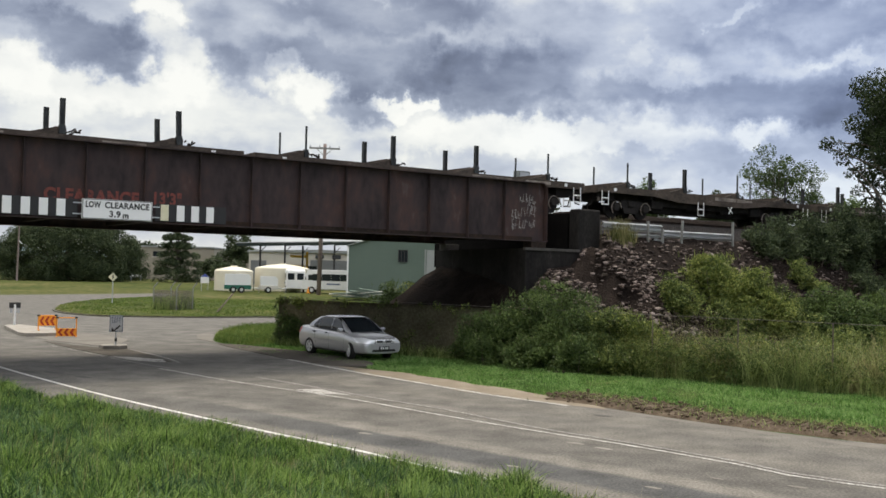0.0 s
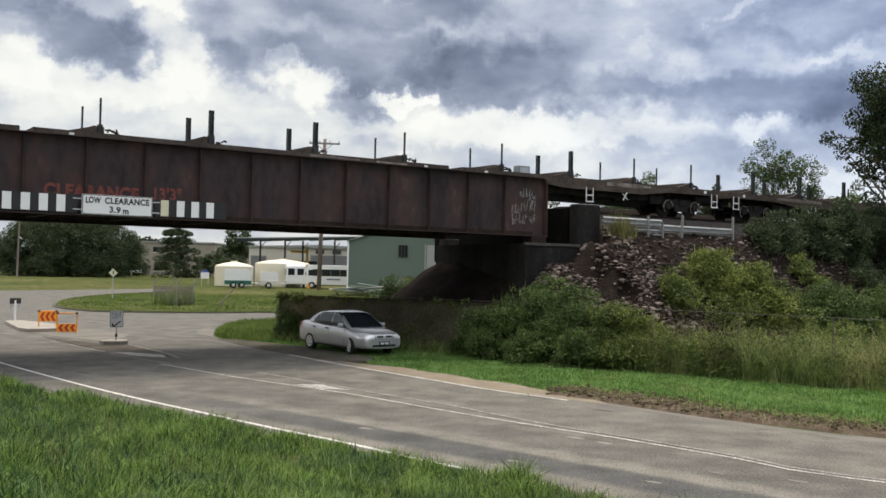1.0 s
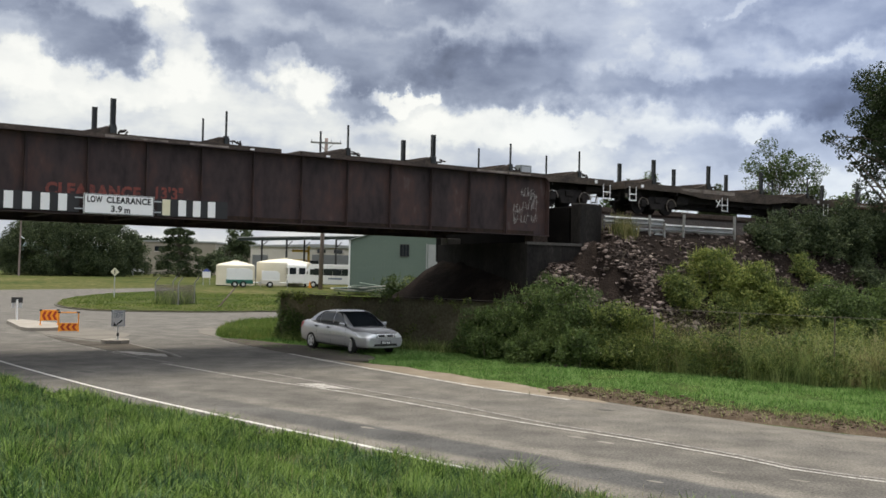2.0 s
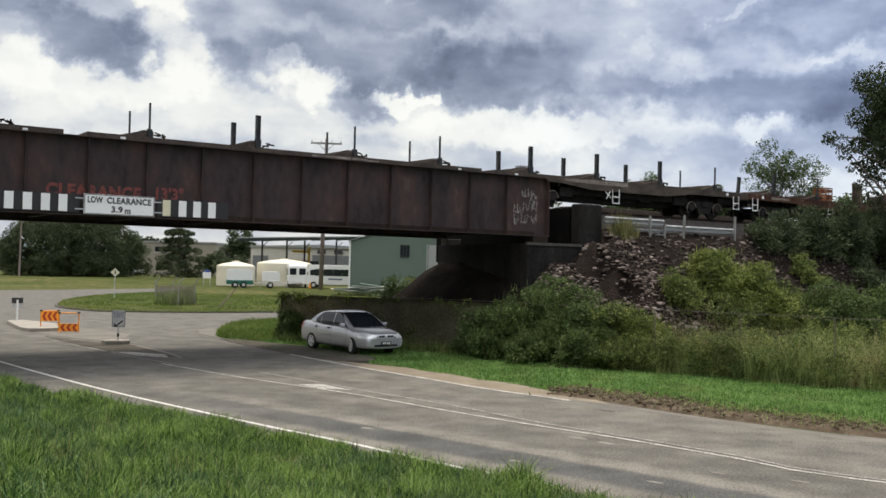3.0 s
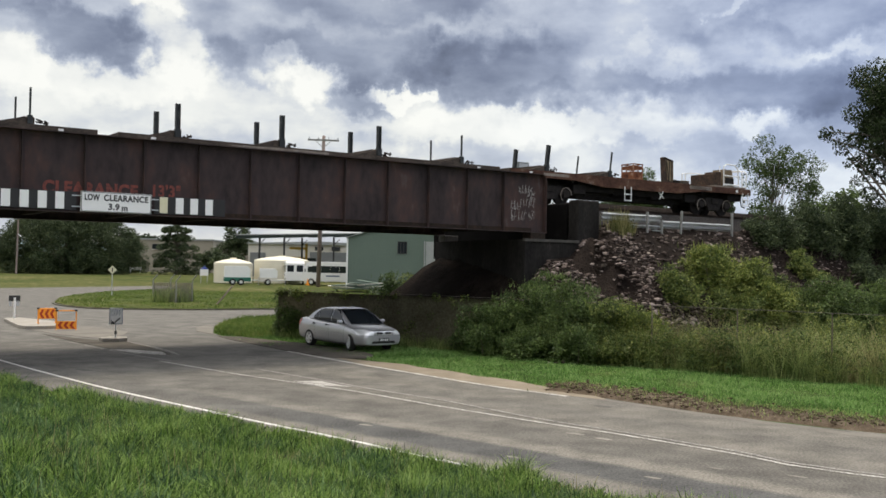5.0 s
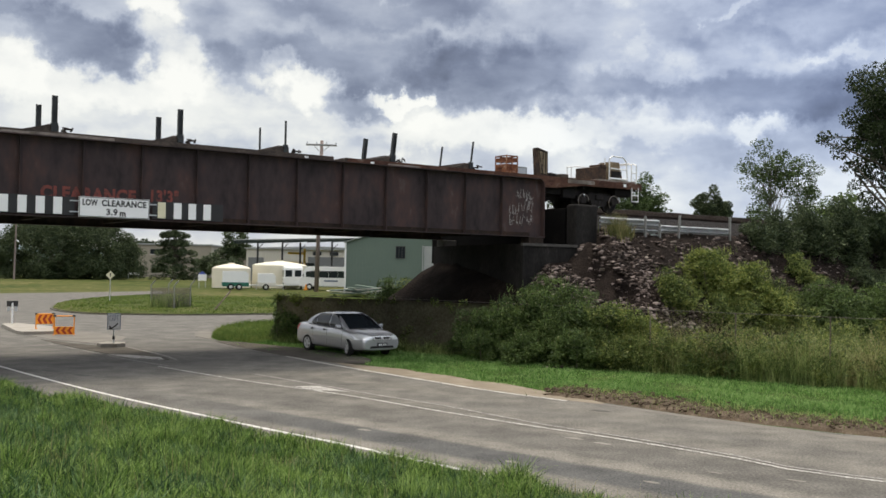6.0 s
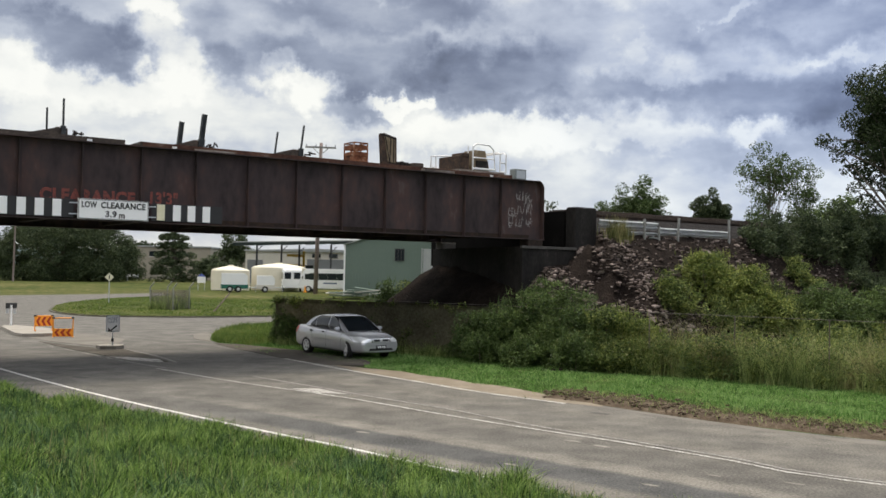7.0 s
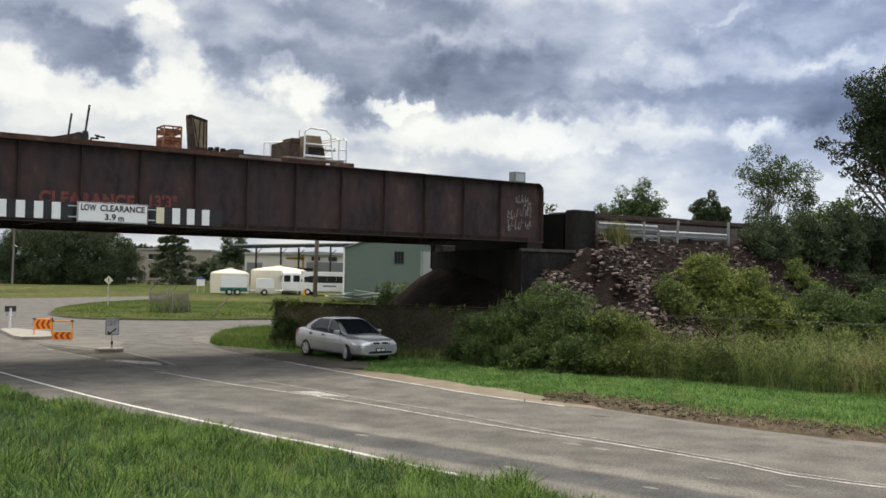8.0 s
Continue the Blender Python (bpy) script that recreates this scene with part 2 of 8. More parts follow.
M["sand"] = material("sandy_gravel_shoulder", [(0.15, 0.122, 0.09), (0.225, 0.19, 0.145), (0.3, 0.26, 0.205)], rough=0.95, scale=1.2, fine=50, spread=0.25, bump=0.5, gloss=0.1)
M["mud"] = material("dug_brown_earth", [(0.0504, 0.0358, 0.0246), (0.0952, 0.0717, 0.0504), (0.1624, 0.1288, 0.093)], rough=0.95, scale=3, fine=30, spread=0.15, bump=0.9, depth=0.03, gloss=0.1)
M["ground"] = material("grassy_ground", [(0.0214, 0.0321, 0.0086), (0.0392, 0.0606, 0.0143), (0.0606, 0.0927, 0.0214), (0.0998, 0.1105, 0.0357)], rough=0.95, scale=0.5, fine=18, spread=0.16, bump=0.6, depth=0.03,
                       fine_amount=0.5, gloss=0.1)
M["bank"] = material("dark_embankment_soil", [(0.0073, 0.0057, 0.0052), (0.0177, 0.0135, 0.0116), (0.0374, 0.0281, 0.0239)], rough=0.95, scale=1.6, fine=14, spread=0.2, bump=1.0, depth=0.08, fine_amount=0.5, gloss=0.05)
M["ballast"] = material("dark_ballast", [(0.0144, 0.0138, 0.0144), (0.0312, 0.0288, 0.0288), (0.0660, 0.0600, 0.0576)], rough=0.95, scale=4, fine=18, spread=0.25, bump=1.0, depth=0.06, fine_amount=0.6, gloss=0.08)
M["stone"] = material("rubble_stone", [(0.0312, 0.0228, 0.0198), (0.0672, 0.0504, 0.0442), (0.1260, 0.0984, 0.0861), (0.2400, 0.2016, 0.1769)], rough=0.9, scale=4, fine=25, spread=0.2, random=0.55, bump=0.4, gloss=0.2)
# stained concrete, its colour also darkened for the shade under the bridge
M["concrete_dark"] = material("stained_shade_dark_concrete", [(0.0059, 0.0055, 0.0055), (0.0147, 0.0136, 0.0133), (0.0264, 0.0242, 0.0228), (0.0625, 0.0573, 0.0529)], rough=0.9, scale=1.0, fine=12, stretch=(1, 1, 0.5), spread=0.25, gloss=0.1)
M["concrete_edge"] = material("worn_concrete_edge", [(0.03, 0.028, 0.026), (0.06, 0.055, 0.05), (0.11, 0.1, 0.092)], rough=0.9, scale=2, fine=16, spread=0.25)
# near-black concrete: shade of the recess behind the girder end put into the colour
M["recess_shade"] = material("recess_shade_black_concrete", [(0.003, 0.003, 0.003), (0.007, 0.0065, 0.0065), (0.016, 0.015, 0.014)], rough=0.95, scale=1.2, fine=12, spread=0.25, gloss=0.05)
M["kerb"] = material("dark_kerb_concrete", [(0.05, 0.048, 0.034), (0.085, 0.08, 0.06), (0.15, 0.14, 0.115)], rough=0.9, scale=1.5, fine=18, spread=0.2)
M["dirt"] = material("dark_oily_roadside_dirt", [(0.056, 0.0493, 0.0414), (0.0918, 0.0818, 0.0694), (0.1344, 0.1198, 0.1019)], rough=0.95, scale=0.9, fine=14, spread=0.16, bump=0.5, gloss=0.1)
M["concrete"] = material("pale_concrete", [(0.22, 0.2, 0.17), (0.3, 0.275, 0.24), (0.38, 0.35, 0.31)], rough=0.85, scale=2, fine=25, spread=0.25)
M["white"] = material("white_enamel", [(0.74, 0.75, 0.76), (0.82, 0.82, 0.82), (0.86, 0.86, 0.85)], rough=0.45, scale=2, fine=20, spread=0.3, bump=0.03)
M["black"] = material("black_paint", [(0.012, 0.012, 0.013), (0.022, 0.022, 0.024)], rough=0.6, scale=4, fine=30, bump=0.05)
M["cream_marker"] = material("yellowed_white_board", [(0.62, 0.58, 0.40), (0.74, 0.70, 0.52)], rough=0.5, scale=3, fine=20, bump=0.03)
M["red_letter"] = material("faded_red_lettering", [(0.075, 0.0325, 0.0275), (0.1625, 0.045, 0.0363), (0.275, 0.0625, 0.05)], rough=0.8, scale=5, fine=22, spread=0.16, fine_amount=0.5)
M["graffiti"] = material("white_spray_paint", [(0.10, 0.085, 0.08), (0.34, 0.32, 0.31), (0.58, 0.57, 0.56)], rough=0.8, scale=7, fine=26, spread=0.25)
M["galv"] = material("galvanised_steel", [(0.38, 0.40, 0.42), (0.50, 0.52, 0.54), (0.58, 0.60, 0.62)], rough=0.5, metal=0.5, scale=3, fine=30, spread=0.3, bump=0.05)
M["galv_dull"] = material("weathered_pipe", [(0.16, 0.16, 0.15), (0.26, 0.26, 0.25), (0.34, 0.34, 0.33)], rough=0.6, metal=0.3, scale=2, fine=20, spread=0.25)
M["rust_pale"] = material("pale_rusted_wire", [(0.07, 0.06, 0.05), (0.13, 0.115, 0.1), (0.2, 0.18, 0.165)], rough=0.85, scale=3, fine=15)
M["blossom"] = material("pale_yellow_blossom", [(0.16, 0.16, 0.06), (0.28, 0.27, 0.13), (0.46, 0.44, 0.3)], rough=0.7, scale=3, fine=9, island=0.5, bump=0, spread=0.2, transmit=0.2, gloss=0.1)
M["leaf_dark"] = material("dark_green_leaves", [(0.0334, 0.0546, 0.0188), (0.0784, 0.1204, 0.0376), (0.1667, 0.2295, 0.0674)], rough=0.6, scale=0.8, fine=6, island=0.4, bump=0, spread=0.25, transmit=0.25, gloss=0.2)
M["leaf_mid"] = material("mid_green_leaves", [(0.0330, 0.0550, 0.0172), (0.1034, 0.1415, 0.0390), (0.2754, 0.3077, 0.0895)], rough=0.6, scale=0.8, fine=6, island=0.4, bump=0, spread=0.2, transmit=0.3, gloss=0.2)
M["leaf_light"] = material("yellow_green_leaves", [(0.0609, 0.0880, 0.0244), (0.1558, 0.2006, 0.0460), (0.3116, 0.3387, 0.0949)], rough=0.6, scale=0.8, fine=6, island=0.4, bump=0, spread=0.18, transmit=0.3, gloss=0.2)
M["leaf_scrub"] = material("dull_scrub_leaves", [(0.0230, 0.0356, 0.0189), (0.0566, 0.0795, 0.0377), (0.1256, 0.1569, 0.0753)], rough=0.6, scale=0.8, fine=6, island=0.4, bump=0, spread=0.22, transmit=0.25, gloss=0.2)
M["leaf_gum_dark"] = material("dark_olive_gum_leaves", [(0.014, 0.022, 0.010), (0.03, 0.046, 0.018), (0.055, 0.078, 0.030)], rough=0.5, scale=0.8, fine=6, island=0.4, bump=0, spread=0.25, transmit=0.3, gloss=0.2)
M["leaf_gum"] = material("grey_green_gum_leaves", [(0.035, 0.055, 0.02), (0.07, 0.11, 0.037), (0.12, 0.17, 0.06)], rough=0.5, scale=0.8, fine=6, island=0.4, bump=0, spread=0.2, transmit=0.3, gloss=0.25)
M["grass"] = material("lush_green_grass_blades", [(0.024, 0.052, 0.011), (0.092, 0.174, 0.028), (0.166, 0.282, 0.05), (0.28, 0.385, 0.11)], rough=0.55, scale=0.8, fine=2.5, island=0.6, bump=0, spread=0.15, transmit=0.3, gloss=0.2)
M["grass_verge"] = material("short_bright_verge_grass", [(0.0573, 0.1226, 0.0270), (0.1205, 0.2481, 0.0516), (0.1894, 0.3484, 0.0837), (0.3213, 0.4600, 0.1721)], rough=0.6, scale=0.6, fine=2.5, island=0.45, bump=0, spread=0.17, transmit=0.3, gloss=0.2)
M["grass_lawn"] = material("olive_lawn_grass", [(0.06, 0.098, 0.02), (0.104, 0.165, 0.031), (0.155, 0.222, 0.046), (0.225, 0.25, 0.08)], rough=0.6, scale=0.25, fine=2.0, island=0.3, bump=0, spread=0.16, transmit=0.3, gloss=0.2)
M["grass_tuft"] = material("deep_green_grass_tuft", [(0.018, 0.046, 0.016), (0.05, 0.11, 0.034), (0.12, 0.2, 0.075)], rough=0.5, scale=1.2, fine=5, island=0.5, bump=0, spread=0.2, transmit=0.3, gloss=0.25)
M["grass_dry"] = material("dry_tall_grass", [(0.0762, 0.0888, 0.0306), (0.1905, 0.1914, 0.0706), (0.3810, 0.3396, 0.1764)], rough=0.65, scale=0.6, fine=4, island=0.5, bump=0, spread=0.19, transmit=0.3, gloss=0.2)
M["bark"] = material("grey_brown_bark", [(0.06, 0.05, 0.04), (0.12, 0.10, 0.08), (0.2, 0.17, 0.14)], rough=0.9, scale=2, fine=18, stretch=(1, 1, 0.2), bump=0.5)
M["timber_pole"] = material("weathered_timber_pole", [(0.12, 0.09, 0.08), (0.23, 0.18, 0.165), (0.34, 0.285, 0.265)], rough=0.85, scale=2, fine=20, stretch=(1, 1, 0.1), bump=0.3)
M["sleeper"] = material("black_tarred_sleeper_timber", [(0.014, 0.013, 0.012), (0.03, 0.027, 0.025), (0.06, 0.054, 0.05)], rough=0.9, scale=2, fine=16, stretch=(1, 0.2, 1), bump=0.3, gloss=0.1)
M["wagon"] = material("grimy_brown_wagon_steel", [(0.0207, 0.0161, 0.0138), (0.0517, 0.0414, 0.0345), (0.0978, 0.0759, 0.0621), (0.2300, 0.1898, 0.1610)], rough=0.8, scale=1.2, fine=10, stretch=(1, 1, 1.6), spread=0.24, fine_amount=0.4, gloss=0.25)
M["wagon_rust"] = material("rust_red_wagon_steel", [(0.0234, 0.0125, 0.0094), (0.0663, 0.0312, 0.0218), (0.1170, 0.0585, 0.0390), (0.2340, 0.1950, 0.1638)], rough=0.8, scale=1.4, fine=9, stretch=(1, 1, 1.6), spread=0.22, gloss=0.2)
M["wagon_pale"] = material("chalky_worn_wagon_paint", [(0.10, 0.075, 0.06), (0.24, 0.20, 0.17), (0.40, 0.37, 0.34)], rough=0.8, scale=3, fine=16, spread=0.24)
M["stake"] = material("dark_blue_grey_stake_steel", [(0.012, 0.014, 0.016), (0.026, 0.03, 0.033), (0.075, 0.078, 0.076)], rough=0.65, scale=3, fine=18, spread=0.18, metal=0.1)
M["running"] = material("oily_black_running_gear", [(0.010, 0.009, 0.009), (0.024, 0.021, 0.02), (0.05, 0.042, 0.036)], rough=0.75, scale=3, fine=20, gloss=0.15)
M["crate"] = material("rusty_orange_crate", [(0.05, 0.018, 0.01), (0.14, 0.045, 0.02), (0.26, 0.1, 0.045), (0.42, 0.34, 0.26)], rough=0.85, scale=3, fine=14, spread=0.18)
M["locker"] = material("dark_locker_steel_with_rust", [(0.0104, 0.0083, 0.0073), (0.0286, 0.0182, 0.0135), (0.0728, 0.039, 0.0234), (0.156, 0.13, 0.104)], rough=0.85, scale=2.5, fine=14, spread=0.2)
M["rust_red"] = material("dark_red_rust", [(0.05, 0.015, 0.01), (0.12, 0.03, 0.018), (0.20, 0.06, 0.03)], rough=0.85, scale=4, fine=18, spread=0.2)
M["tan"] = material("sun_bleached_tan_machine_paint", [(0.09, 0.065, 0.04), (0.2, 0.145, 0.085), (0.42, 0.34, 0.24)], rough=0.7, scale=3, fine=16, spread=0.26)
M["car"] = material("silver_car_paint", [(0.53, 0.53, 0.55), (0.57, 0.57, 0.59), (0.61, 0.61, 0.63)], rough=0.2, metal=0.5, scale=1, fine=12, spread=0.3, bump=0)
M["moulding"] = material("grey_body_moulding", [(0.2, 0.2, 0.21), (0.28, 0.28, 0.29)], rough=0.5, scale=6, fine=40, bump=0.02)
M["rubber"] = material("black_rubber", [(0.006, 0.006, 0.006), (0.014, 0.0135, 0.013)], rough=0.85, scale=6, fine=40)
M["alloy"] = material("silver_wheel_alloy", [(0.66, 0.66, 0.67), (0.78, 0.78, 0.79)], rough=0.3, metal=0.5, scale=8, fine=30, bump=0)
M["lamp_glass"] = material("clear_headlamp_lens", [(0.82, 0.84, 0.86), (0.92, 0.93, 0.95)], rough=0.12, metal=0.3, scale=20, fine=40, bump=0.05)
M["glass"] = glass_dark("dark_window_glass")
M["plastic"] = material("dark_grey_plastic", [(0.02, 0.02, 0.021), (0.04, 0.04, 0.042)], rough=0.6, scale=8, fine=40)
M["orange"] = material("orange_warning_board", [(0.88, 0.30, 0.02), (0.95, 0.40, 0.03)], rough=0.5, scale=3, fine=20, bump=0.02)
M["amber_frame"] = material("orange_sign_frame", [(0.75, 0.26, 0.03), (0.85, 0.34, 0.05)], rough=0.5, scale=3, fine=20, bump=0.02)
M["chev"] = material("dark_red_chevron", [(0.36, 0.03, 0.012), (0.48, 0.045, 0.015)], rough=0.5, scale=3, fine=20, bump=0.02)
M["yellow"] = material("yellow_sign_face", [(0.70, 0.55, 0.12), (0.80, 0.66, 0.2)], rough=0.5, scale=3, fine=20, bump=0.02)
M["sign_blue"] = material("blue_grey_sign_edge", [(0.10, 0.13, 0.2), (0.16, 0.2, 0.28)], rough=0.5, scale=3, fine=20, bump=0.02)
M["shed_green"] = material("pale_green_corrugated_shed", [(0.0977, 0.1348, 0.1116), (0.1209, 0.1655, 0.1376), (0.1488, 0.1953, 0.1628)], rough=0.6, scale=0.3, fine=6, spread=0.28, bump=0.05)
M["shed_white"] = material("cream_metal_cladding", [(0.5161, 0.4879, 0.4316), (0.6193, 0.5912, 0.5348), (0.6944, 0.6662, 0.6193)], rough=0.6, scale=0.4, fine=8, spread=0.3, bump=0.05)
M["roof"] = material("pale_metal_roof", [(0.2448, 0.2584, 0.2584), (0.3128, 0.3264, 0.3264), (0.374, 0.3876, 0.3808)], rough=0.5, scale=0.5, fine=8, spread=0.3, bump=0.05)
M["tank"] = material("cream_poly_tank", [(0.62, 0.57, 0.45), (0.72, 0.67, 0.54), (0.79, 0.745, 0.63)], rough=0.55, scale=0.6, fine=10, spread=0.3, bump=0.03)
M["green_paint"] = material("bottle_green_paint", [(0.01, 0.10, 0.07), (0.02, 0.16, 0.11)], rough=0.5, scale=2, fine=20, bump=0.02)
M["shade_cloth"] = material("dark_overgrown_fence_screen", [(0.085, 0.078, 0.052), (0.175, 0.16, 0.112), (0.31, 0.28, 0.2)], rough=0.95, scale=1.2, fine=12, spread=0.25, bump=0.6, depth=0.03, fine_amount=0.5, gloss=0.05)
M["brick_tan"] = material("beige_rendered_wall", [(0.2448, 0.2108, 0.17), (0.3128, 0.2788, 0.2312), (0.3672, 0.3332, 0.2856)], rough=0.9, scale=0.3, fine=8, spread=0.3)
M["grey_door"] = material("grey_roller_door", [(0.16, 0.17, 0.18), (0.22, 0.23, 0.24)], rough=0.6, scale=1, fine=10)


# ---- mesh helpers ----
def box(bm, x, y, z, sx, sy, sz, m=None, bevel=0.0):
    """A box about the centre (x, y, z), turned by m about its own centre."""
    mat = Matrix.Translation((x, y, z)) @ (m if m is not None else Matrix.Identity(4)) @ Matrix.Diagonal((sx, sy, sz, 1))
    made = bmesh.ops.create_cube(bm, size=1.0, matrix=mat)
    if bevel:
        edges = list({e for v in made["verts"] for e in v.link_edges})
        bmesh.ops.bevel(bm, geom=edges, offset=bevel, segments=2, profile=0.5, affect="EDGES")
    return made


def rod(bm, a, b, r, r2=None, seg=8, caps=True):
    """A round bar from a to b."""
    a, b = Vector(a), Vector(b)
    d = b - a
    mat = Matrix.Translation((a + b) / 2) @ d.to_track_quat("Z", "Y").to_matrix().to_4x4()
    return bmesh.ops.create_cone(bm, cap_ends=caps, segments=seg, radius1=r, radius2=r if r2 is None else r2, depth=d.length, matrix=mat)


def bent(bm, points, r, seg=6):
    for a, b in zip(points, points[1:]):
        rod(bm, a, b, r, seg=seg)


def prism(bm, pts, y0, y1):
    """An outline in x, z pushed from y0 to y1."""
    front = [bm.verts.new((x, y0, z)) for x, z in pts]
    rear = [bm.verts.new((x, y1, z)) for x, z in pts]
    bm.faces.new(front)
    bm.faces.new(rear[::-1])
    k = len(pts)
    for i in range(k):
        bm.faces.new((front[i], rear[i], rear[(i + 1) % k], front[(i + 1) % k]))


def slab(bm, pts, z0, z1):
    """An outline in x, y pushed from z0 up to z1."""
    low = [bm.verts.new((x, y, z0)) for x, y in pts]
    top = [bm.verts.new((x, y, z1)) for x, y in pts]
    f = bm.faces.new(top)
    k = len(pts)
    for i in range(k):
        bm.faces.new((low[i], low[(i + 1) % k], top[(i + 1) % k], top[i]))
    bmesh.ops.triangulate(bm, faces=[f])


def mesh_of(bm, name, mat, smooth=False):
    me = bpy.data.meshes.new(name)
    bmesh.ops.recalc_face_normals(bm, faces=bm.faces)
    bm.to_mesh(me)
    bm.free()
    if mat is not None:
        me.materials.append(mat)
    if smooth:
        me.polygons.foreach_set("use_smooth", [True] * len(me.polygons))
    return me


def part(name, bm, mat, parent=None, label="", smooth=False, m=None):
    ob = new(name, mesh_of(bm, name, mat, smooth))
    if parent is not None:
        ob.parent = parent
    if m is not None:
        ob.matrix_basis = m
    return tagged(ob, label)


def thing(name, m, label, category, group="", kind=""):
    ob = new(name)
    ob.matrix_basis = m
    return tagged(ob, label, category, group, kind)


def fresh():
    return bmesh.new()


def lettering(name, text, size, mat, parent, m, label="", depth=0.004, squeeze=1.0, weight=0.0, width=None):
    cu = bpy.data.curves.new(name, "FONT")
    cu.body, cu.size, cu.align_x, cu.align_y, cu.extrude, cu.offset, cu.space_character = text, size, "CENTER", "CENTER", depth, weight, 1.08
    tmp = bpy.data.objects.new(name, cu)
    scene.collection.objects.link(tmp)
    me = bpy.data.meshes.new_from_object(tmp.evaluated_get(bpy.context.evaluated_depsgraph_get()))
    bpy.data.objects.remove(tmp)
    me.materials.clear()
    me.materials.append(mat)
    if width:
        xs = [v.co.x for v in me.vertices]
        squeeze = width / (max(xs) - min(xs))
    ob = new(name, me)
    ob.parent = parent
    ob.matrix_basis = m @ Matrix.Diagonal((squeeze, 1, 1, 1))
    return tagged(ob, label)


# ---- the plan ----
PHI = 0.602                      # heading of the railway from the x axis
LINE = Matrix.Translation((-math.sin(PHI) * 27.645, math.cos(PHI) * 27.645, 0)) @ Matrix.Rotation(PHI, 4, "Z")
INV = LINE.inverted()            # railway frame: x along the track, y away from the road side, z up
RAIL = 5.60
GB, GT = 4.30, 6.48              # underside and top of the main girders
SPAN0, SPAN1 = -3.0, 23.7
TRACK = 3.55                     # centre of the track behind the outer face
NEAR = [(45.0, -3.2), (20.0, 5.2), (9.0, 9.4), (5.0, 11.5), (2.5, 13.3), (0.9, 14.6),
        (-0.16, 15.54), (-0.63, 16.00), (-1.24, 16.64), (-2.28, 17.61), (-2.81, 18.07), (-4.09, 19.28), (-4.93, 20.10), (-6.54, 21.66), (-8.49, 23.68), (-10.82, 26.26), (-12.26, 27.91),
        (-14.4, 30.4), (-18.0, 34.4), (-28.0, 45.0), (-45.0, 62.0)]
MIDDLE = [(45.0, 0.2), (20.0, 8.6), (12.0, 11.9), (6.32, 14.94), (5.01, 16.32), (3.43, 17.95), (2.00, 19.22), (0.14, 21.02), (-1.85, 23.13), (-3.62, 24.71), (-5.69, 26.53), (-8.36, 29.23)]
MIDDLE2 = [(45.0, 0.5), (20.0, 8.9), (12.0, 12.2), (6.40, 15.13), (5.09, 16.57), (3.49, 18.25), (2.05, 19.64), (0.15, 21.96), (-1.50, 23.63), (-2.84, 25.12), (-5.15, 27.60)]
FENCE = [(-6.6, 39.9), (-3.0, 37.8), (0.0, 35.85), (3.4, 33.2), (6.6, 30.7), (12.2, 26.8), (24.0, 19.5)]
FAR = [(45.0, 4.6), (20.0, 13.0), (12.0, 16.4), (8.4, 18.2), (6.49, 19.5), (5.08, 20.85), (3.06, 23.1), (1.27, 24.85), (-0.66, 27.24), (-2.24, 29.21), (-3.86, 31.34), (-5.6, 33.85)]


def smooth01(x):
    x = min(1.0, max(0.0, x))
    return x * x * (3 - 2 * x)


def to_line(x, y, pts):
    """The signed distance to a chain of points (positive on the right hand of its way) and the nearest piece."""
    best = None
    for (ax_, ay_), (bx_, by_) in zip(pts, pts[1:]):
        dx, dy = bx_ - ax_, by_ - ay_
        k = max(0.0, min(1.0, ((x - ax_) * dx + (y - ay_) * dy) / (dx * dx + dy * dy)))
        px, py = ax_ + k * dx, ay_ + k * dy
        d = math.hypot(x - px, y - py)
        if best is None or d < best[0]:
            side = dx * (y - ay_) - dy * (x - ax_)
            best = (d, -1 if side < 0 else 1)
    return best[0] * -best[1]


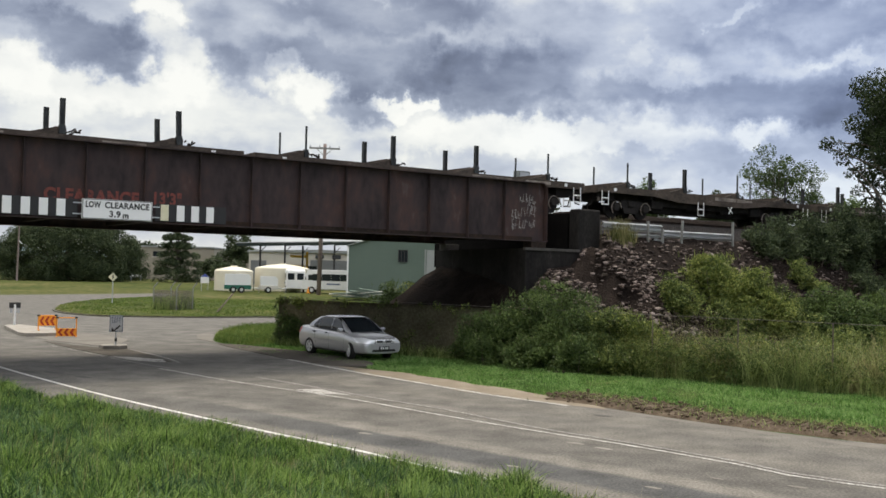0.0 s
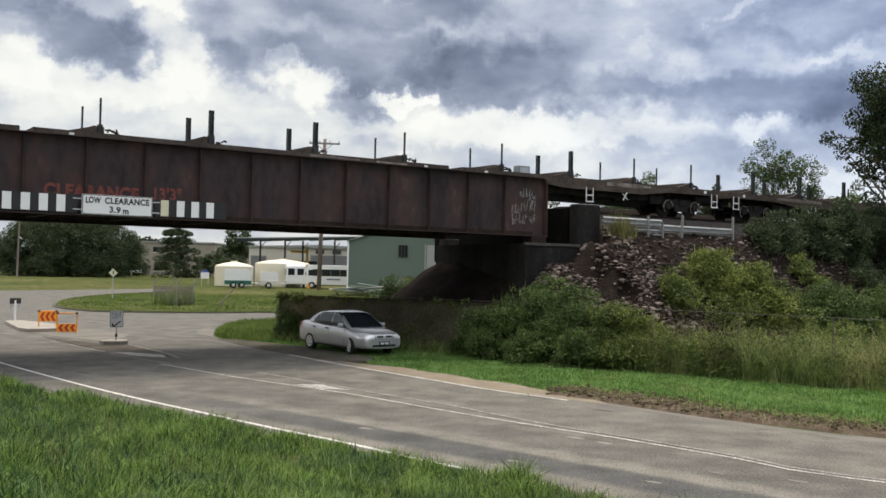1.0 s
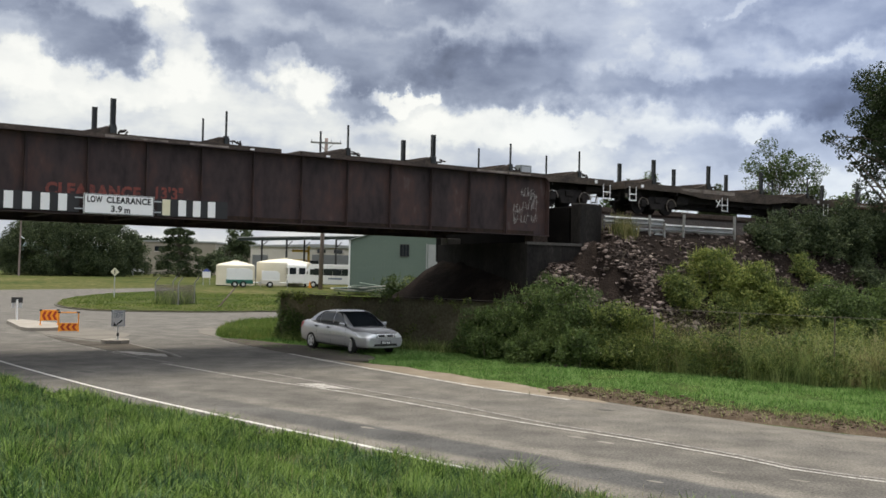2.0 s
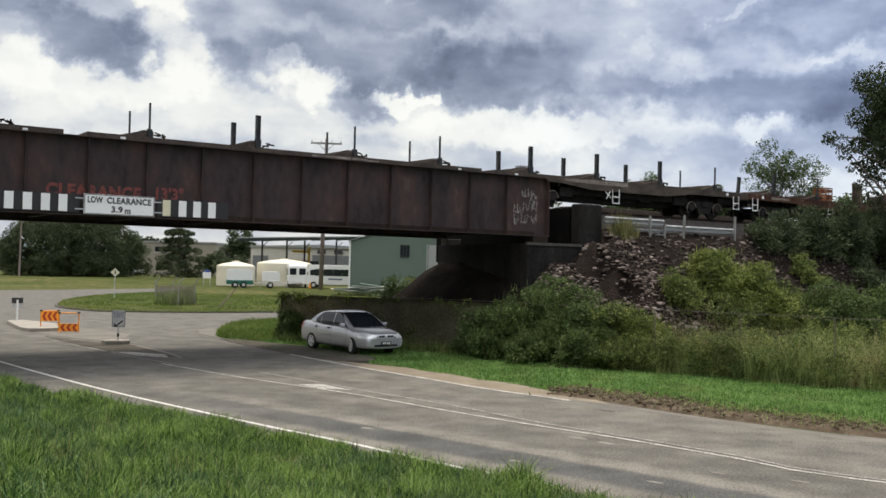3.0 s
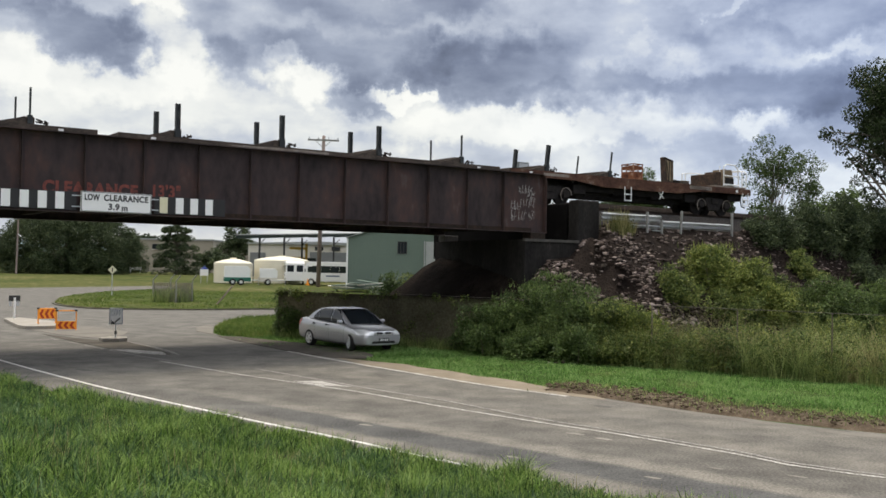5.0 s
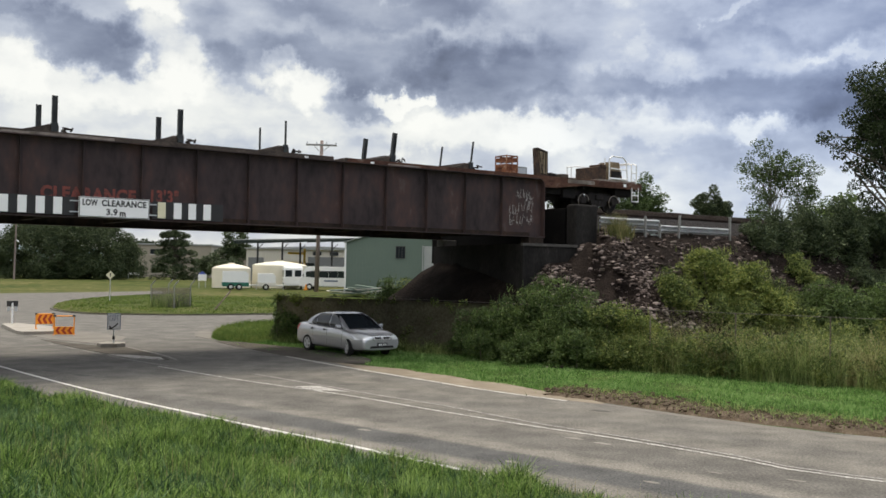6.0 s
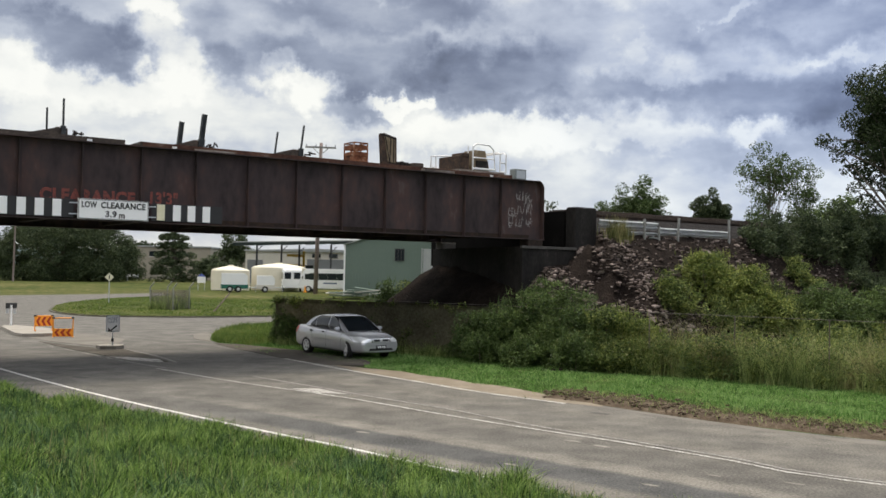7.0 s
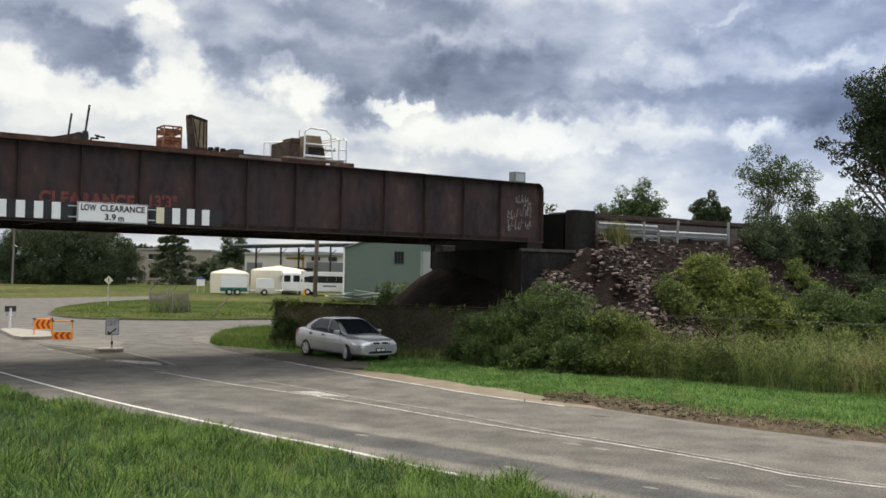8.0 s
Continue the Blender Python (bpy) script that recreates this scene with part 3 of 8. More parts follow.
def ground_height(x, y):
    """The lie of the land: road level, the grassy bank by the camera, the railway embankment, a slight rise far off."""
    z = -0.03
    d = to_line(x, y, NEAR) if -50 < x < 50 and -20 < y < 62 else 1.0
    near_side = -d
    verge = 0.5 + 0.75 * smooth01((-4 - x) / 6)
    if near_side > verge and y < 60:
        z += 1.52 * smooth01((near_side - verge) / 11.0) + 0.05
    if y > 84:
        z += 0.5 * smooth01((y - 84 - 26 * smooth01((-24.0 - x) / 6)) / 20)
    p = INV @ Vector((x, y, 0))
    for s0, s1 in ((25.2, 400.0), (-400.0, -4.5)):
        ds = max(s0 - p.x, p.x - s1, 0)
        dk = max(-0.1 - p.y, p.y - 8.5, 0)
        dist = math.hypot(ds, dk)
        e = 4.75 - dist / 1.22
        foot = 22.3 + 0.24 * max(0.0, min(7.4, p.y))
        if s0 > 0 and p.x < 25.0:
            e = min(e, 3.45 - max(0.0, foot - p.x) * 0.56 - max(0.0, -0.4 - p.y) / 1.3)
        if s0 > 0 and p.x < 26.3 and -0.25 < p.y < 7.4:
            e = min(e, 3.45 - max(0.0, foot - p.x) * 0.56)
        if s0 > 0 and p.y > 7.4 and p.x < 30:
            e = min(e, 3.45 - max(0.0, foot - p.x) * 0.56 - (p.y - 7.4) / 1.25 + max(0.0, p.x - 26.5))
        if s0 > 0 and e > -0.5 and -8 < x < 26 and y < 42:
            e -= max(0.0, 1.3 - to_line(x, y, FENCE[::-1])) * 1.3
        if e > z:
            z = max(z, e)
    if p.x > 24:
        rise = smooth01((p.x - 27.5) / 4) * smooth01((p.y - 5.6) / 1.2) * (1 - smooth01((p.y - 9) / 2))
        z += 1.4 * rise if z > 4 else 0
    return z


# ---- the large structure ----
def grid_mesh(name, xs, ys, height, mats, pick=None):
    nx, ny = len(xs), len(ys)
    verts = [(x, y, height(x, y)) for y in ys for x in xs]
    faces = [(j * nx + i, j * nx + i + 1, (j + 1) * nx + i + 1, (j + 1) * nx + i) for j in range(ny - 1) for i in range(nx - 1)]
    me = bpy.data.meshes.new(name)
    me.from_pydata(verts, [], faces)
    for m in mats:
        me.materials.append(m)
    if pick:
        idx = []
        for f in faces:
            c = [sum(verts[i][k] for i in f) / 4 for k in range(3)]
            idx.append(pick(*c))
        me.polygons.foreach_set("material_index", idx)
    me.polygons.foreach_set("use_smooth", [True] * len(faces))
    return me


def spaced(lo, hi, step, reach):
    """Even steps from lo to hi, then growing steps out to the reach on both sides."""
    v = list(np.arange(lo, hi + 1e-6, step))
    out, s = [], step
    x = hi
    while x < reach:
        s *= 1.35
        x += s
        out.append(x)
    low, s, x = [], step, lo
    while x > -reach:
        s *= 1.35
        x -= s
        low.append(x)
    return low[::-1] + v + out


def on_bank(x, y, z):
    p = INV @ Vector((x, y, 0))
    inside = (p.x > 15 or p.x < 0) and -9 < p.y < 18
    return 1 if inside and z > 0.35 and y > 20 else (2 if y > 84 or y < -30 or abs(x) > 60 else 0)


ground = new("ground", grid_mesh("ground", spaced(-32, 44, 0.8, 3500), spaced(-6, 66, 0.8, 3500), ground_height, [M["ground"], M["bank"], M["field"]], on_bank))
tagged(ground, "green grassy ground rising to a dark railway embankment", "ground", kind="structure")


def moved_line(pts, d):
    """A chain of points pushed sideways by d (positive: to the right hand of its way)."""
    out = []
    for i, (x, y) in enumerate(pts):
        a, b = pts[max(0, i - 1)], pts[min(len(pts) - 1, i + 1)]
        dx, dy = b[0] - a[0], b[1] - a[1]
        k = math.hypot(dx, dy)
        out.append((x + dy / k * d, y - dx / k * d))
    return out


def dense(pts, step=0.5):
    """A smooth chain through the points."""
    out = []
    for i in range(len(pts) - 1):
        p0, p1, p2, p3 = (Vector(pts[max(0, min(len(pts) - 1, i + k))]) for k in (-1, 0, 1, 2))
        count = max(1, int((p2 - p1).length / step))
        for j in range(count):
            t = j / count
            out.append(tuple(0.5 * ((2 * p1) + (p2 - p0) * t + (2 * p0 - 5 * p1 + 4 * p2 - p3) * t * t + (3 * p1 - p0 - 3 * p2 + p3) * t ** 3)))
    return out + [tuple(pts[-1])]


def strip(bm, pts, w0, w1, z, thick=0.0, wobble=0.0):
    """A flat strip along a chain, from w0 to w1 sideways."""
    a, b = moved_line(pts, w0), moved_line(pts, w1)
    rows = []
    for i in range(len(pts)):
        k0, k1 = (noise.noise(Vector((i * 0.37, w0 * 3, 1))) * wobble, noise.noise(Vector((i * 0.31, w1 * 3, 7))) * wobble)
        rows.append((bm.verts.new((a[i][0], a[i][1] + k0, z)), bm.verts.new((b[i][0], b[i][1] + k1, z))))
    for (p, q), (r, s) in zip(rows, rows[1:]):
        bm.faces.new((p, r, s, q))


near_s, mid_s, far_s = dense(NEAR), dense(MIDDLE), dense(FAR)
mid2_s = dense(MIDDLE2)
edge_near = moved_line(near_s, -1.3)
LAWN = [(-27.5, 92.0), (-28.9, 85.0), (-28.6, 76.0), (-27.2, 69.5), (-25.05, 63.4), (-23.2, 60.1), (-21.0, 57.9), (-19.35, 57.4), (-14.6, 58.2), (-9.6, 61.3), (0.0, 67.0), (22.0, 81.0)]
CORNER = [(22.0, 73.0), (2.0, 60.5), (-6.5, 55.2), (-9.2, 54.6), (-10.5, 51.5), (-10.76, 48.8), (-10.3, 44.6), (-9.65, 41.1), (-7.9, 37.4), (-5.9, 34.6)]
edge_far = moved_line(far_s, 0.5)[:-4]
outline = edge_near + [(-62.0, 66.0), (-58.0, 82.0), (-41.0, 90.0), (-37.5, 95.0), (-31.4, 105.6), (-28.0, 109.0), (-22.5, 104.0)] + LAWN + CORNER + edge_far[::-1]
bm = fresh()
slab(bm, outline, -0.12, 0.0)
road = tagged(part("road", bm, M["asphalt"]), "worn grey asphalt road and junction under the bridge", "road", kind="structure")


def marking(name, build, mat, label):
    b = fresh()
    build(b)
    return tagged(part(name, b, mat), label, "road marking", kind="structure")


def ragged(bm, pts, half, z, seed):
    """A patch along a chain with frayed edges and tapering ends."""
    rows, k = [], len(pts)
    for i, (x, y) in enumerate(pts):
        w = half * min(1.0, 4 * i / k, 4 * (k - i) / k) * (1 + 0.45 * noise.noise(Vector((i * 0.21, seed, 0))))
        off = 0.3 * half * noise.noise(Vector((i * 0.13, seed + 5, 0)))
        a_, b_ = pts[max(0, i - 1)], pts[min(k - 1, i + 1)]
        dx, dy = b_[0] - a_[0], b_[1] - a_[1]
        q = math.hypot(dx, dy)
        rows.append((bm.verts.new((x - dy / q * (w + off), y + dx / q * (w + off), z)), bm.verts.new((x + dy / q * (w - off), y - dx / q * (w - off), z))))
    for (a_, b_), (c_, d_) in zip(rows, rows[1:]):
        bm.faces.new((a_, b_, d_, c_))


marking("edge_line", lambda b: strip(b, near_s[92:], -0.055, 0.055, 0.009), M["paint_line"], "solid white painted edge line on the asphalt")
marking("centre_line", lambda b: strip(b, mid_s, -0.05, 0.05, 0.009), M["paint_worn"], "worn white painted centre line on the asphalt")
marking("second_centre_line", lambda b: strip(b, mid2_s, -0.05, 0.05, 0.009), M["paint_faded"], "faded second centre line on the asphalt")
marking("far_edge_line", lambda b: strip(b, [q for q in far_s if -5.2 < q[0] < 3.2], -0.09, 0.07, 0.009), M["paint_worn"], "worn white edge line along the far side")
marking("gravel_shoulder", lambda b: ragged(b, dense([(-3.3, 31.3), (-1.8, 29.5), (-0.35, 27.85), (0.9, 26.25), (2.0, 25.0), (2.9, 24.0), (3.8, 22.7)], 0.3), 0.66, 0.005, 2.0), M["sand"], "sandy gravel shoulder between road and grass")
marking("thin_shoulder", lambda b: ragged(b, dense([(2.6, 24.2), (4.0, 22.5), (5.45, 20.95), (7.1, 19.3), (8.4, 18.3), (12.0, 16.6), (20.0, 13.3)], 0.3), 0.17, 0.004, 4.0), M["apron"], "thin gravelly strip along the road edge")
PALE_SPOTS = [(2.97, 17.53, 0.09), (2.52, 18.00, 0.10), (3.17, 14.38, 0.07), (5.40, 14.67, 0.08), (4.32, 15.14, 0.06), (1.24, 15.70, 0.08), (-1.38, 18.53, 0.09)]
DARK_SPOTS = [(-10.90, 27.53, 0.22), (-9.68, 26.58, 0.18), (3.62, 21.60, 0.12)]
for i, (x, y, r) in enumerate(PALE_SPOTS + DARK_SPOTS):
    pale = i < len(PALE_SPOTS)
    marking("road_spot", lambda b: ragged(b, [(x - 1.6 * r + j * 0.4 * r, y + 1.2 * r - j * 0.3 * r) for j in range(9)], r * 0.7, 0.005 + 0.0003 * i, 7.0 + i), M["asphalt_pale" if pale else "asphalt_patch"],
            "small pale worn spot on the asphalt" if pale else "small dark patched spot on the asphalt")
b = fresh()
slab(b, LAWN + [(40.0, 92.0), (40.0, 100.0), (-22.5, 100.0)], -0.05, 0.09)
tagged(part("lawn", b, M["field"]), "mown green lawn with a low edge along the street", "lawn", kind="structure")


def kerb(name, pts, w, z):
    b = fresh()
    a_, c_ = moved_line(pts, 0.0), moved_line(pts, w)
    slab(b, a_ + c_[::-1], -0.1, z)
    tagged(part(name, b, M["kerb"]), "low dark concrete kerb along the grass", "kerb", kind="structure")


kerb("kerb", dense(LAWN[3:10], 0.5), 0.16, 0.07)


# ---- the bridge ----
def build_bridge():
    br = thing("railway_bridge", LINE, "long rusty brown steel plate girder railway bridge", "bridge")
    L = SPAN1 - SPAN0
    mid = (SPAN0 + SPAN1) / 2

    def girder(y_web, y0, y1):
        r, pts = 0.28, []
        pts += [(SPAN0, GB + 0.03), (SPAN1, GB + 0.03)]
        for i in range(7):
            a = i / 6 * math.pi / 2
            pts.append((SPAN1 - r + r * math.cos(a), GT - 0.03 - r + r * math.sin(a)))
        pts.append((SPAN0, GT - 0.03))
        b = fresh()
        prism(b, pts, y_web - 0.012, y_web + 0.012)
        part("web", b, M["rust"], br, "streaked rusty brown steel web plate")
        b = fresh()
        box(b, mid - r / 2, (y0 + y1) / 2, GT - 0.015, L - r, y1 - y0, 0.03)
        for i in range(6):
            a0, a1 = i / 6 * math.pi / 2, (i + 1) / 6 * math.pi / 2
            c0 = Vector((SPAN1 - r + r * math.sin(a0), 0, GT - r + r * math.cos(a0)))
            c1 = Vector((SPAN1 - r + r * math.sin(a1), 0, GT - r + r * math.cos(a1)))
            d = c1 - c0
            box(b, (c0.x + c1.x) / 2, (y0 + y1) / 2, (c0.z + c1.z) / 2, d.length * 1.1, y1 - y0, 0.028, Matrix.Rotation((a0 + a1) / 2, 4, "Y"))
        box(b, SPAN1 + 0.008, (y0 + y1) / 2, (GB + GT - r) / 2, 0.022, y1 - y0, GT - r - GB + 0.03)
        part("top_flange", b, M["rust"], br)
        b = fresh()
        box(b, mid, (y0 + y1) / 2, GB + 0.015, L + 0.1, y1 - y0, 0.03)
        part("bottom_flange", b, M["rust"], br)
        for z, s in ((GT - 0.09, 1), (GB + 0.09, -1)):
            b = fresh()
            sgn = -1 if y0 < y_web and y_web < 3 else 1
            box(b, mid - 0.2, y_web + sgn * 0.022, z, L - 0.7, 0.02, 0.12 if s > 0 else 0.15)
            # lower angle in darker steel: shadow along the girder's foot put into its colour
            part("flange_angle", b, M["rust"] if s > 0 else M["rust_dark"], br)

    girder(0.22, 0.0, 0.44)
    girder(6.9, 6.68, 7.12)
    # upright stiffeners, one mesh shared
    b = fresh()
    box(b, 0, -0.085, 0, 0.016, 0.15, GT - GB - 0.07)
    box(b, 0.045, -0.022, 0, 0.09, 0.016, GT - GB - 0.07)
    me = mesh_of(b, "stiffener", M["rust"])
    for i in range(-5, 11):
        s = 5.444 + 1.632 * i
        ob = new("stiffener", me)
        ob.parent, ob.matrix_basis = br, pose(s, 0.22 - 0.012, (GB + GT) / 2)
    # rivet rows beside each stiffener
    b = fresh()
    for j in range(17):
        z = -1.0 + j * 0.125
        for dx in (0.05, -0.05):
            bmesh.ops.create_cone(b, cap_ends=True, segments=6, radius1=0.016, radius2=0.009, depth=0.014,
                                  matrix=Matrix.Translation((dx, -0.026 if dx > 0 else -0.006, z)) @ Matrix.Rotation(math.pi / 2, 4, "X"))
    me = mesh_of(b, "rivets", M["rust"])
    for i in range(-5, 11):
        ob = new("rivets", me)
        ob.parent, ob.matrix_basis = br, pose(5.444 + 1.632 * i, 0.208, (GB + GT) / 2)
        tagged(ob, kind="stuff")
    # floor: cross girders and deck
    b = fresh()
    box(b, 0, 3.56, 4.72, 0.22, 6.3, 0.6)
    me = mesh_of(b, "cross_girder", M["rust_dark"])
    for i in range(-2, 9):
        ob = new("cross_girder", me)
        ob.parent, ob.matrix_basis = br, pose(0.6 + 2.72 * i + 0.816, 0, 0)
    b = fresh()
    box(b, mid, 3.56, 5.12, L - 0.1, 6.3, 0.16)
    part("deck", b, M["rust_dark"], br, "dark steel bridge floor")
    return br


bridge = build_bridge()


def build_bridge_signs():
    sg = thing("low_clearance_sign", LINE @ pose(7.92, -0.06, 4.605), "white low clearance warning board with black lettering, bolted to the girder", "sign")
    b = fresh()
    box(b, 0, 0, 0, 1.95, 0.03, 0.56, bevel=0.008)
    part("board", b, M["white"], sg)
    b = fresh()
    for z in (-0.262, 0.262):
        box(b, 0, -0.018, z, 1.90, 0.006, 0.018)
    for x in (-0.955, 0.955):
        box(b, x, -0.018, 0, 0.018, 0.006, 0.54)
    part("border", b, M["plastic"], sg, "thin dark border")
    for word, x, z, size, width in (("LOW", -0.68, 0.115, 0.235, 0.41), ("CLEARANCE", 0.26, 0.115, 0.235, 1.24), ("3.9", -0.08, -0.13, 0.235, 0.31), ("m", 0.22, -0.15, 0.235, 0.16)):
        lettering("lettering", word, size, M["black"], sg, pose(x, -0.017, z, 90, 0, 0), "black lettering", weight=0.008, width=width)
    for x in (-1.08, 1.08):
        for z in (0.15, -0.15):
            b = fresh()
            box(b, x, 0.03, z, 0.24, 0.02, 0.03)
            part("bracket", b, M["galv"], sg)
    for z in (0.16, -0.16):
        for x in (-0.6, 0.6):
            b = fresh()
            box(b, x, 0.12, z, 0.04, 0.22, 0.04)
            part("fixing", b, M["rust_dark"], sg)
    white = [(4.42, 0.26), (4.91, 0.26), (5.37, 0.26), (5.82, 0.27), (6.28, 0.25), (9.13, 0.26), (9.6, 0.26), (10.03, 0.27), (10.48, 0.28)]
    b = fresh()
    box(b, 0, 0, 0, 0.23, 0.016, 0.46, bevel=0.004)
    me_w = mesh_of(b, "hazard_board", M["white"])
    b = fresh()
    box(b, 0, 0, 0, 0.23, 0.016, 0.46, bevel=0.004)
    me_c = mesh_of(b, "hazard_board", M["cream_marker"])
    for i, (x, w) in enumerate(white):
        ob = new("hazard_board", me_c if i == 5 else me_w)
        ob.matrix_basis = LINE @ pose(x + w / 2, -0.035, 4.605)
        tagged(ob, "yellowed white hazard board on the girder edge" if i == 5 else "white upright hazard board on the girder edge", "hazard board", "hazard boards along the girder")
    for x0, x1 in ((2.6, 6.84), (9.0, 11.12)):
        b = fresh()
        box(b, (x0 + x1) / 2, 0.0, 4.605, x1 - x0, 0.012, 0.5)
        ob = part("hazard_backing", b, M["black"], None, m=LINE @ pose(0, -0.018, 0))
        tagged(ob, "black backing strip behind the white hazard boards", "backing board", "hazard backing strips")
    # old painted clearance, mostly worn away
    old = thing("painted_clearance", LINE @ pose(7.92, 0.2, 4.95), "old worn red clearance lettering painted on the girder", "lettering")
    lettering("lettering", "CLEARANCE", 0.47, M["red_letter"], old, pose(-0.63, -0.002, 0.0, 90, 0, 0), depth=0.002, squeeze=0.92, weight=0.022)
    lettering("lettering", "13'3\"", 0.47, M["red_letter"], old, pose(1.47, -0.002, 0.05, 90, 0, 0), depth=0.002, squeeze=0.85, weight=0.018)


build_bridge_signs()


def build_graffiti():
    """Rows of scrawled tags: uprights joined by hooks and slashes."""
    g = thing("graffiti", LINE @ pose(22.7, 0.2, 5.3), "scrawled white spray-painted tags on the girder end", "graffiti")
    rng = random.Random(4)
    for z, n_, h_, x0, step in ((0.62, 4, 0.34, -0.12, 0.13), (0.50, 4, 0.2, 0.28, 0.1), (0.30, 3, 0.16, 0.3, 0.12), (0.02, 5, 0.34, -0.52, 0.15), (0.10, 4, 0.36, 0.22, 0.1), (-0.42, 5, 0.42, -0.5, 0.16), (-0.38, 3, 0.3, 0.32, 0.11)):
        for i in range(n_):
            b = fresh()
            x, zz, w = x0 + i * step + rng.uniform(-0.03, 0.03), z + rng.uniform(-0.07, 0.07), rng.uniform(0.009, 0.02)
            lean = rng.uniform(-0.25, 0.25)
            box(b, x, 0, zz, w, 0.004, h_ * rng.uniform(0.6, 1.0), Matrix.Rotation(lean, 4, "Y"))
            for _ in range(rng.choice((1, 1, 2, 3))):
                k = rng.uniform(-0.45, 0.5)
                box(b, x + rng.uniform(0.0, 0.07), 0, zz + k * h_, rng.uniform(0.05, 0.12), 0.004, w * 0.9, Matrix.Rotation(rng.uniform(-0.7, 0.7), 4, "Y"))
            if rng.random() < 0.35:
                for q in range(5):
                    a = 2.2 * q / 4 - 0.3
                    box(b, x + 0.06 * math.cos(a), 0, zz - h_ * 0.35 + 0.06 * math.sin(a), 0.04, 0.004, w * 0.8, Matrix.Rotation(-a - 1.57, 4, "Y"))
            part("tag", b, M["graffiti"], g)


build_graffiti()


def build_abutment():
    ab = thing("abutment", LINE, "stained concrete bridge abutment with bearing shelf and pillar, under-bridge shade in its dark colour", "abutment")
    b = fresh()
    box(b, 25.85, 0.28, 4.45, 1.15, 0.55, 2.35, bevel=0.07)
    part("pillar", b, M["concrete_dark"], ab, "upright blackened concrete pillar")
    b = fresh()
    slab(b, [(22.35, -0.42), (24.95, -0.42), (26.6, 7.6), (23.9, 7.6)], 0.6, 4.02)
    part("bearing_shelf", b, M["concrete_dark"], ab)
    b = fresh()
    slab(b, [(22.3, -0.47), (24.95, -0.47), (24.95, -0.3), (22.35, -0.3)], 3.95, 4.05)
    part("shelf_lip", b, M["concrete_edge"], ab, "paler worn concrete lip")
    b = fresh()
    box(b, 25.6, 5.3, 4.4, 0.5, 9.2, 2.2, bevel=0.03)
    # the wall's black stands for the recess shade
    part("back_wall", b, M["recess_shade"], ab, "back wall with the recess shade in its black colour")
    for y, s in ((0.22, 23.3), (6.9, 24.1)):
        b = fresh()
        box(b, s, y, 4.15, 0.7, 0.5, 0.28, bevel=0.02)
        part("bearing", b, M["rust_dark"] if y < 1 else M["concrete_edge"], ab)
    a2 = thing("abutment", LINE, "stained concrete bridge abutment with bearing shelf, under-bridge shade in its dark colour", "abutment")
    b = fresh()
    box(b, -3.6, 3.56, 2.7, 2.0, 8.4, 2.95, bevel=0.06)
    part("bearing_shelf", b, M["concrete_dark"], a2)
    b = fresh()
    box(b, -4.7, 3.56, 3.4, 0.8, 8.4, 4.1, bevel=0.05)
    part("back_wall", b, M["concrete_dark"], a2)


build_abutment()


def build_track():
    b = fresh()
    prof = [(-2.6, 4.5), (-1.5, 5.42), (1.5, 5.42), (2.6, 4.5)]
    for x0, x1 in ((25.5, 260.0), (-140.0, -5.0)):
        pts0 = [b.verts.new((x0, TRACK + y, z)) for y, z in prof]
        pts1 = [b.verts.new((x1, TRACK + y, z)) for y, z in prof]
        for i in range(3):
            b.faces.new((pts0[i], pts1[i], pts1[i + 1], pts0[i + 1]))
        b.faces.new(pts0)
        b.faces.new(pts1[::-1])
    tagged(part("ballast", b, M["ballast"], None, m=LINE), "dark crushed stone ballast bed", "ballast", kind="structure")
    for y in (-0.53, 0.53):
        b = fresh()
        for x0, x1 in ((-140.0, 260.0),):
            c = (x0 + x1) / 2
            box(b, c, TRACK + y, RAIL - 0.02, x1 - x0, 0.07, 0.04)
            box(b, c, TRACK + y, RAIL - 0.09, x1 - x0, 0.02, 0.12)
            box(b, c, TRACK + y, RAIL - 0.16, x1 - x0, 0.13, 0.03)
        tagged(part("rail", b, M["rust_dark"], None, m=LINE), "rusty steel running rail on sleepers", "rail", "rails of the track")
    b = fresh()
    box(b, 0, TRACK, RAIL - 0.235, 0.22, 2.1, 0.12)
    me = mesh_of(b, "sleeper", M["sleeper"])
    for i in range(110):
        ob = new("sleeper", me)
        ob.matrix_basis = LINE @ pose(-3.0 + i * 0.68, 0, 0)
        tagged(ob, "tarred black timber railway sleeper under the rails", "sleeper", "sleepers of the track")


build_track()


# ---- the train ----
DECK = 6.90
STAKE_TOP = 7.94
WAGONS = [
    # centre along the train, stakes (offset, thick, lean degrees)
    (5.3, ((-5.6, 0, 0), (-2.0, 1, 0), (1.65, 1, 0), (5.2, 1, -2))),
    (20.4, ((-5.45, 0, 0), (-1.95, 1, 0), (1.8, 1, 0), (5.43, 0, 0))),
    (35.8, ((-5.46, 0, 0), (-1.85, 1, 0), (1.82, 0, 0), (5.46, 0, 0))),
    (51.15, ((-5.5, 1, 0), (-1.9, 1, 0), (1.9, 1, 0), (5.56, 0, 0))),
    (66.35, ((-5.4, 1, 6), (-1.87, 0, 7))),
]


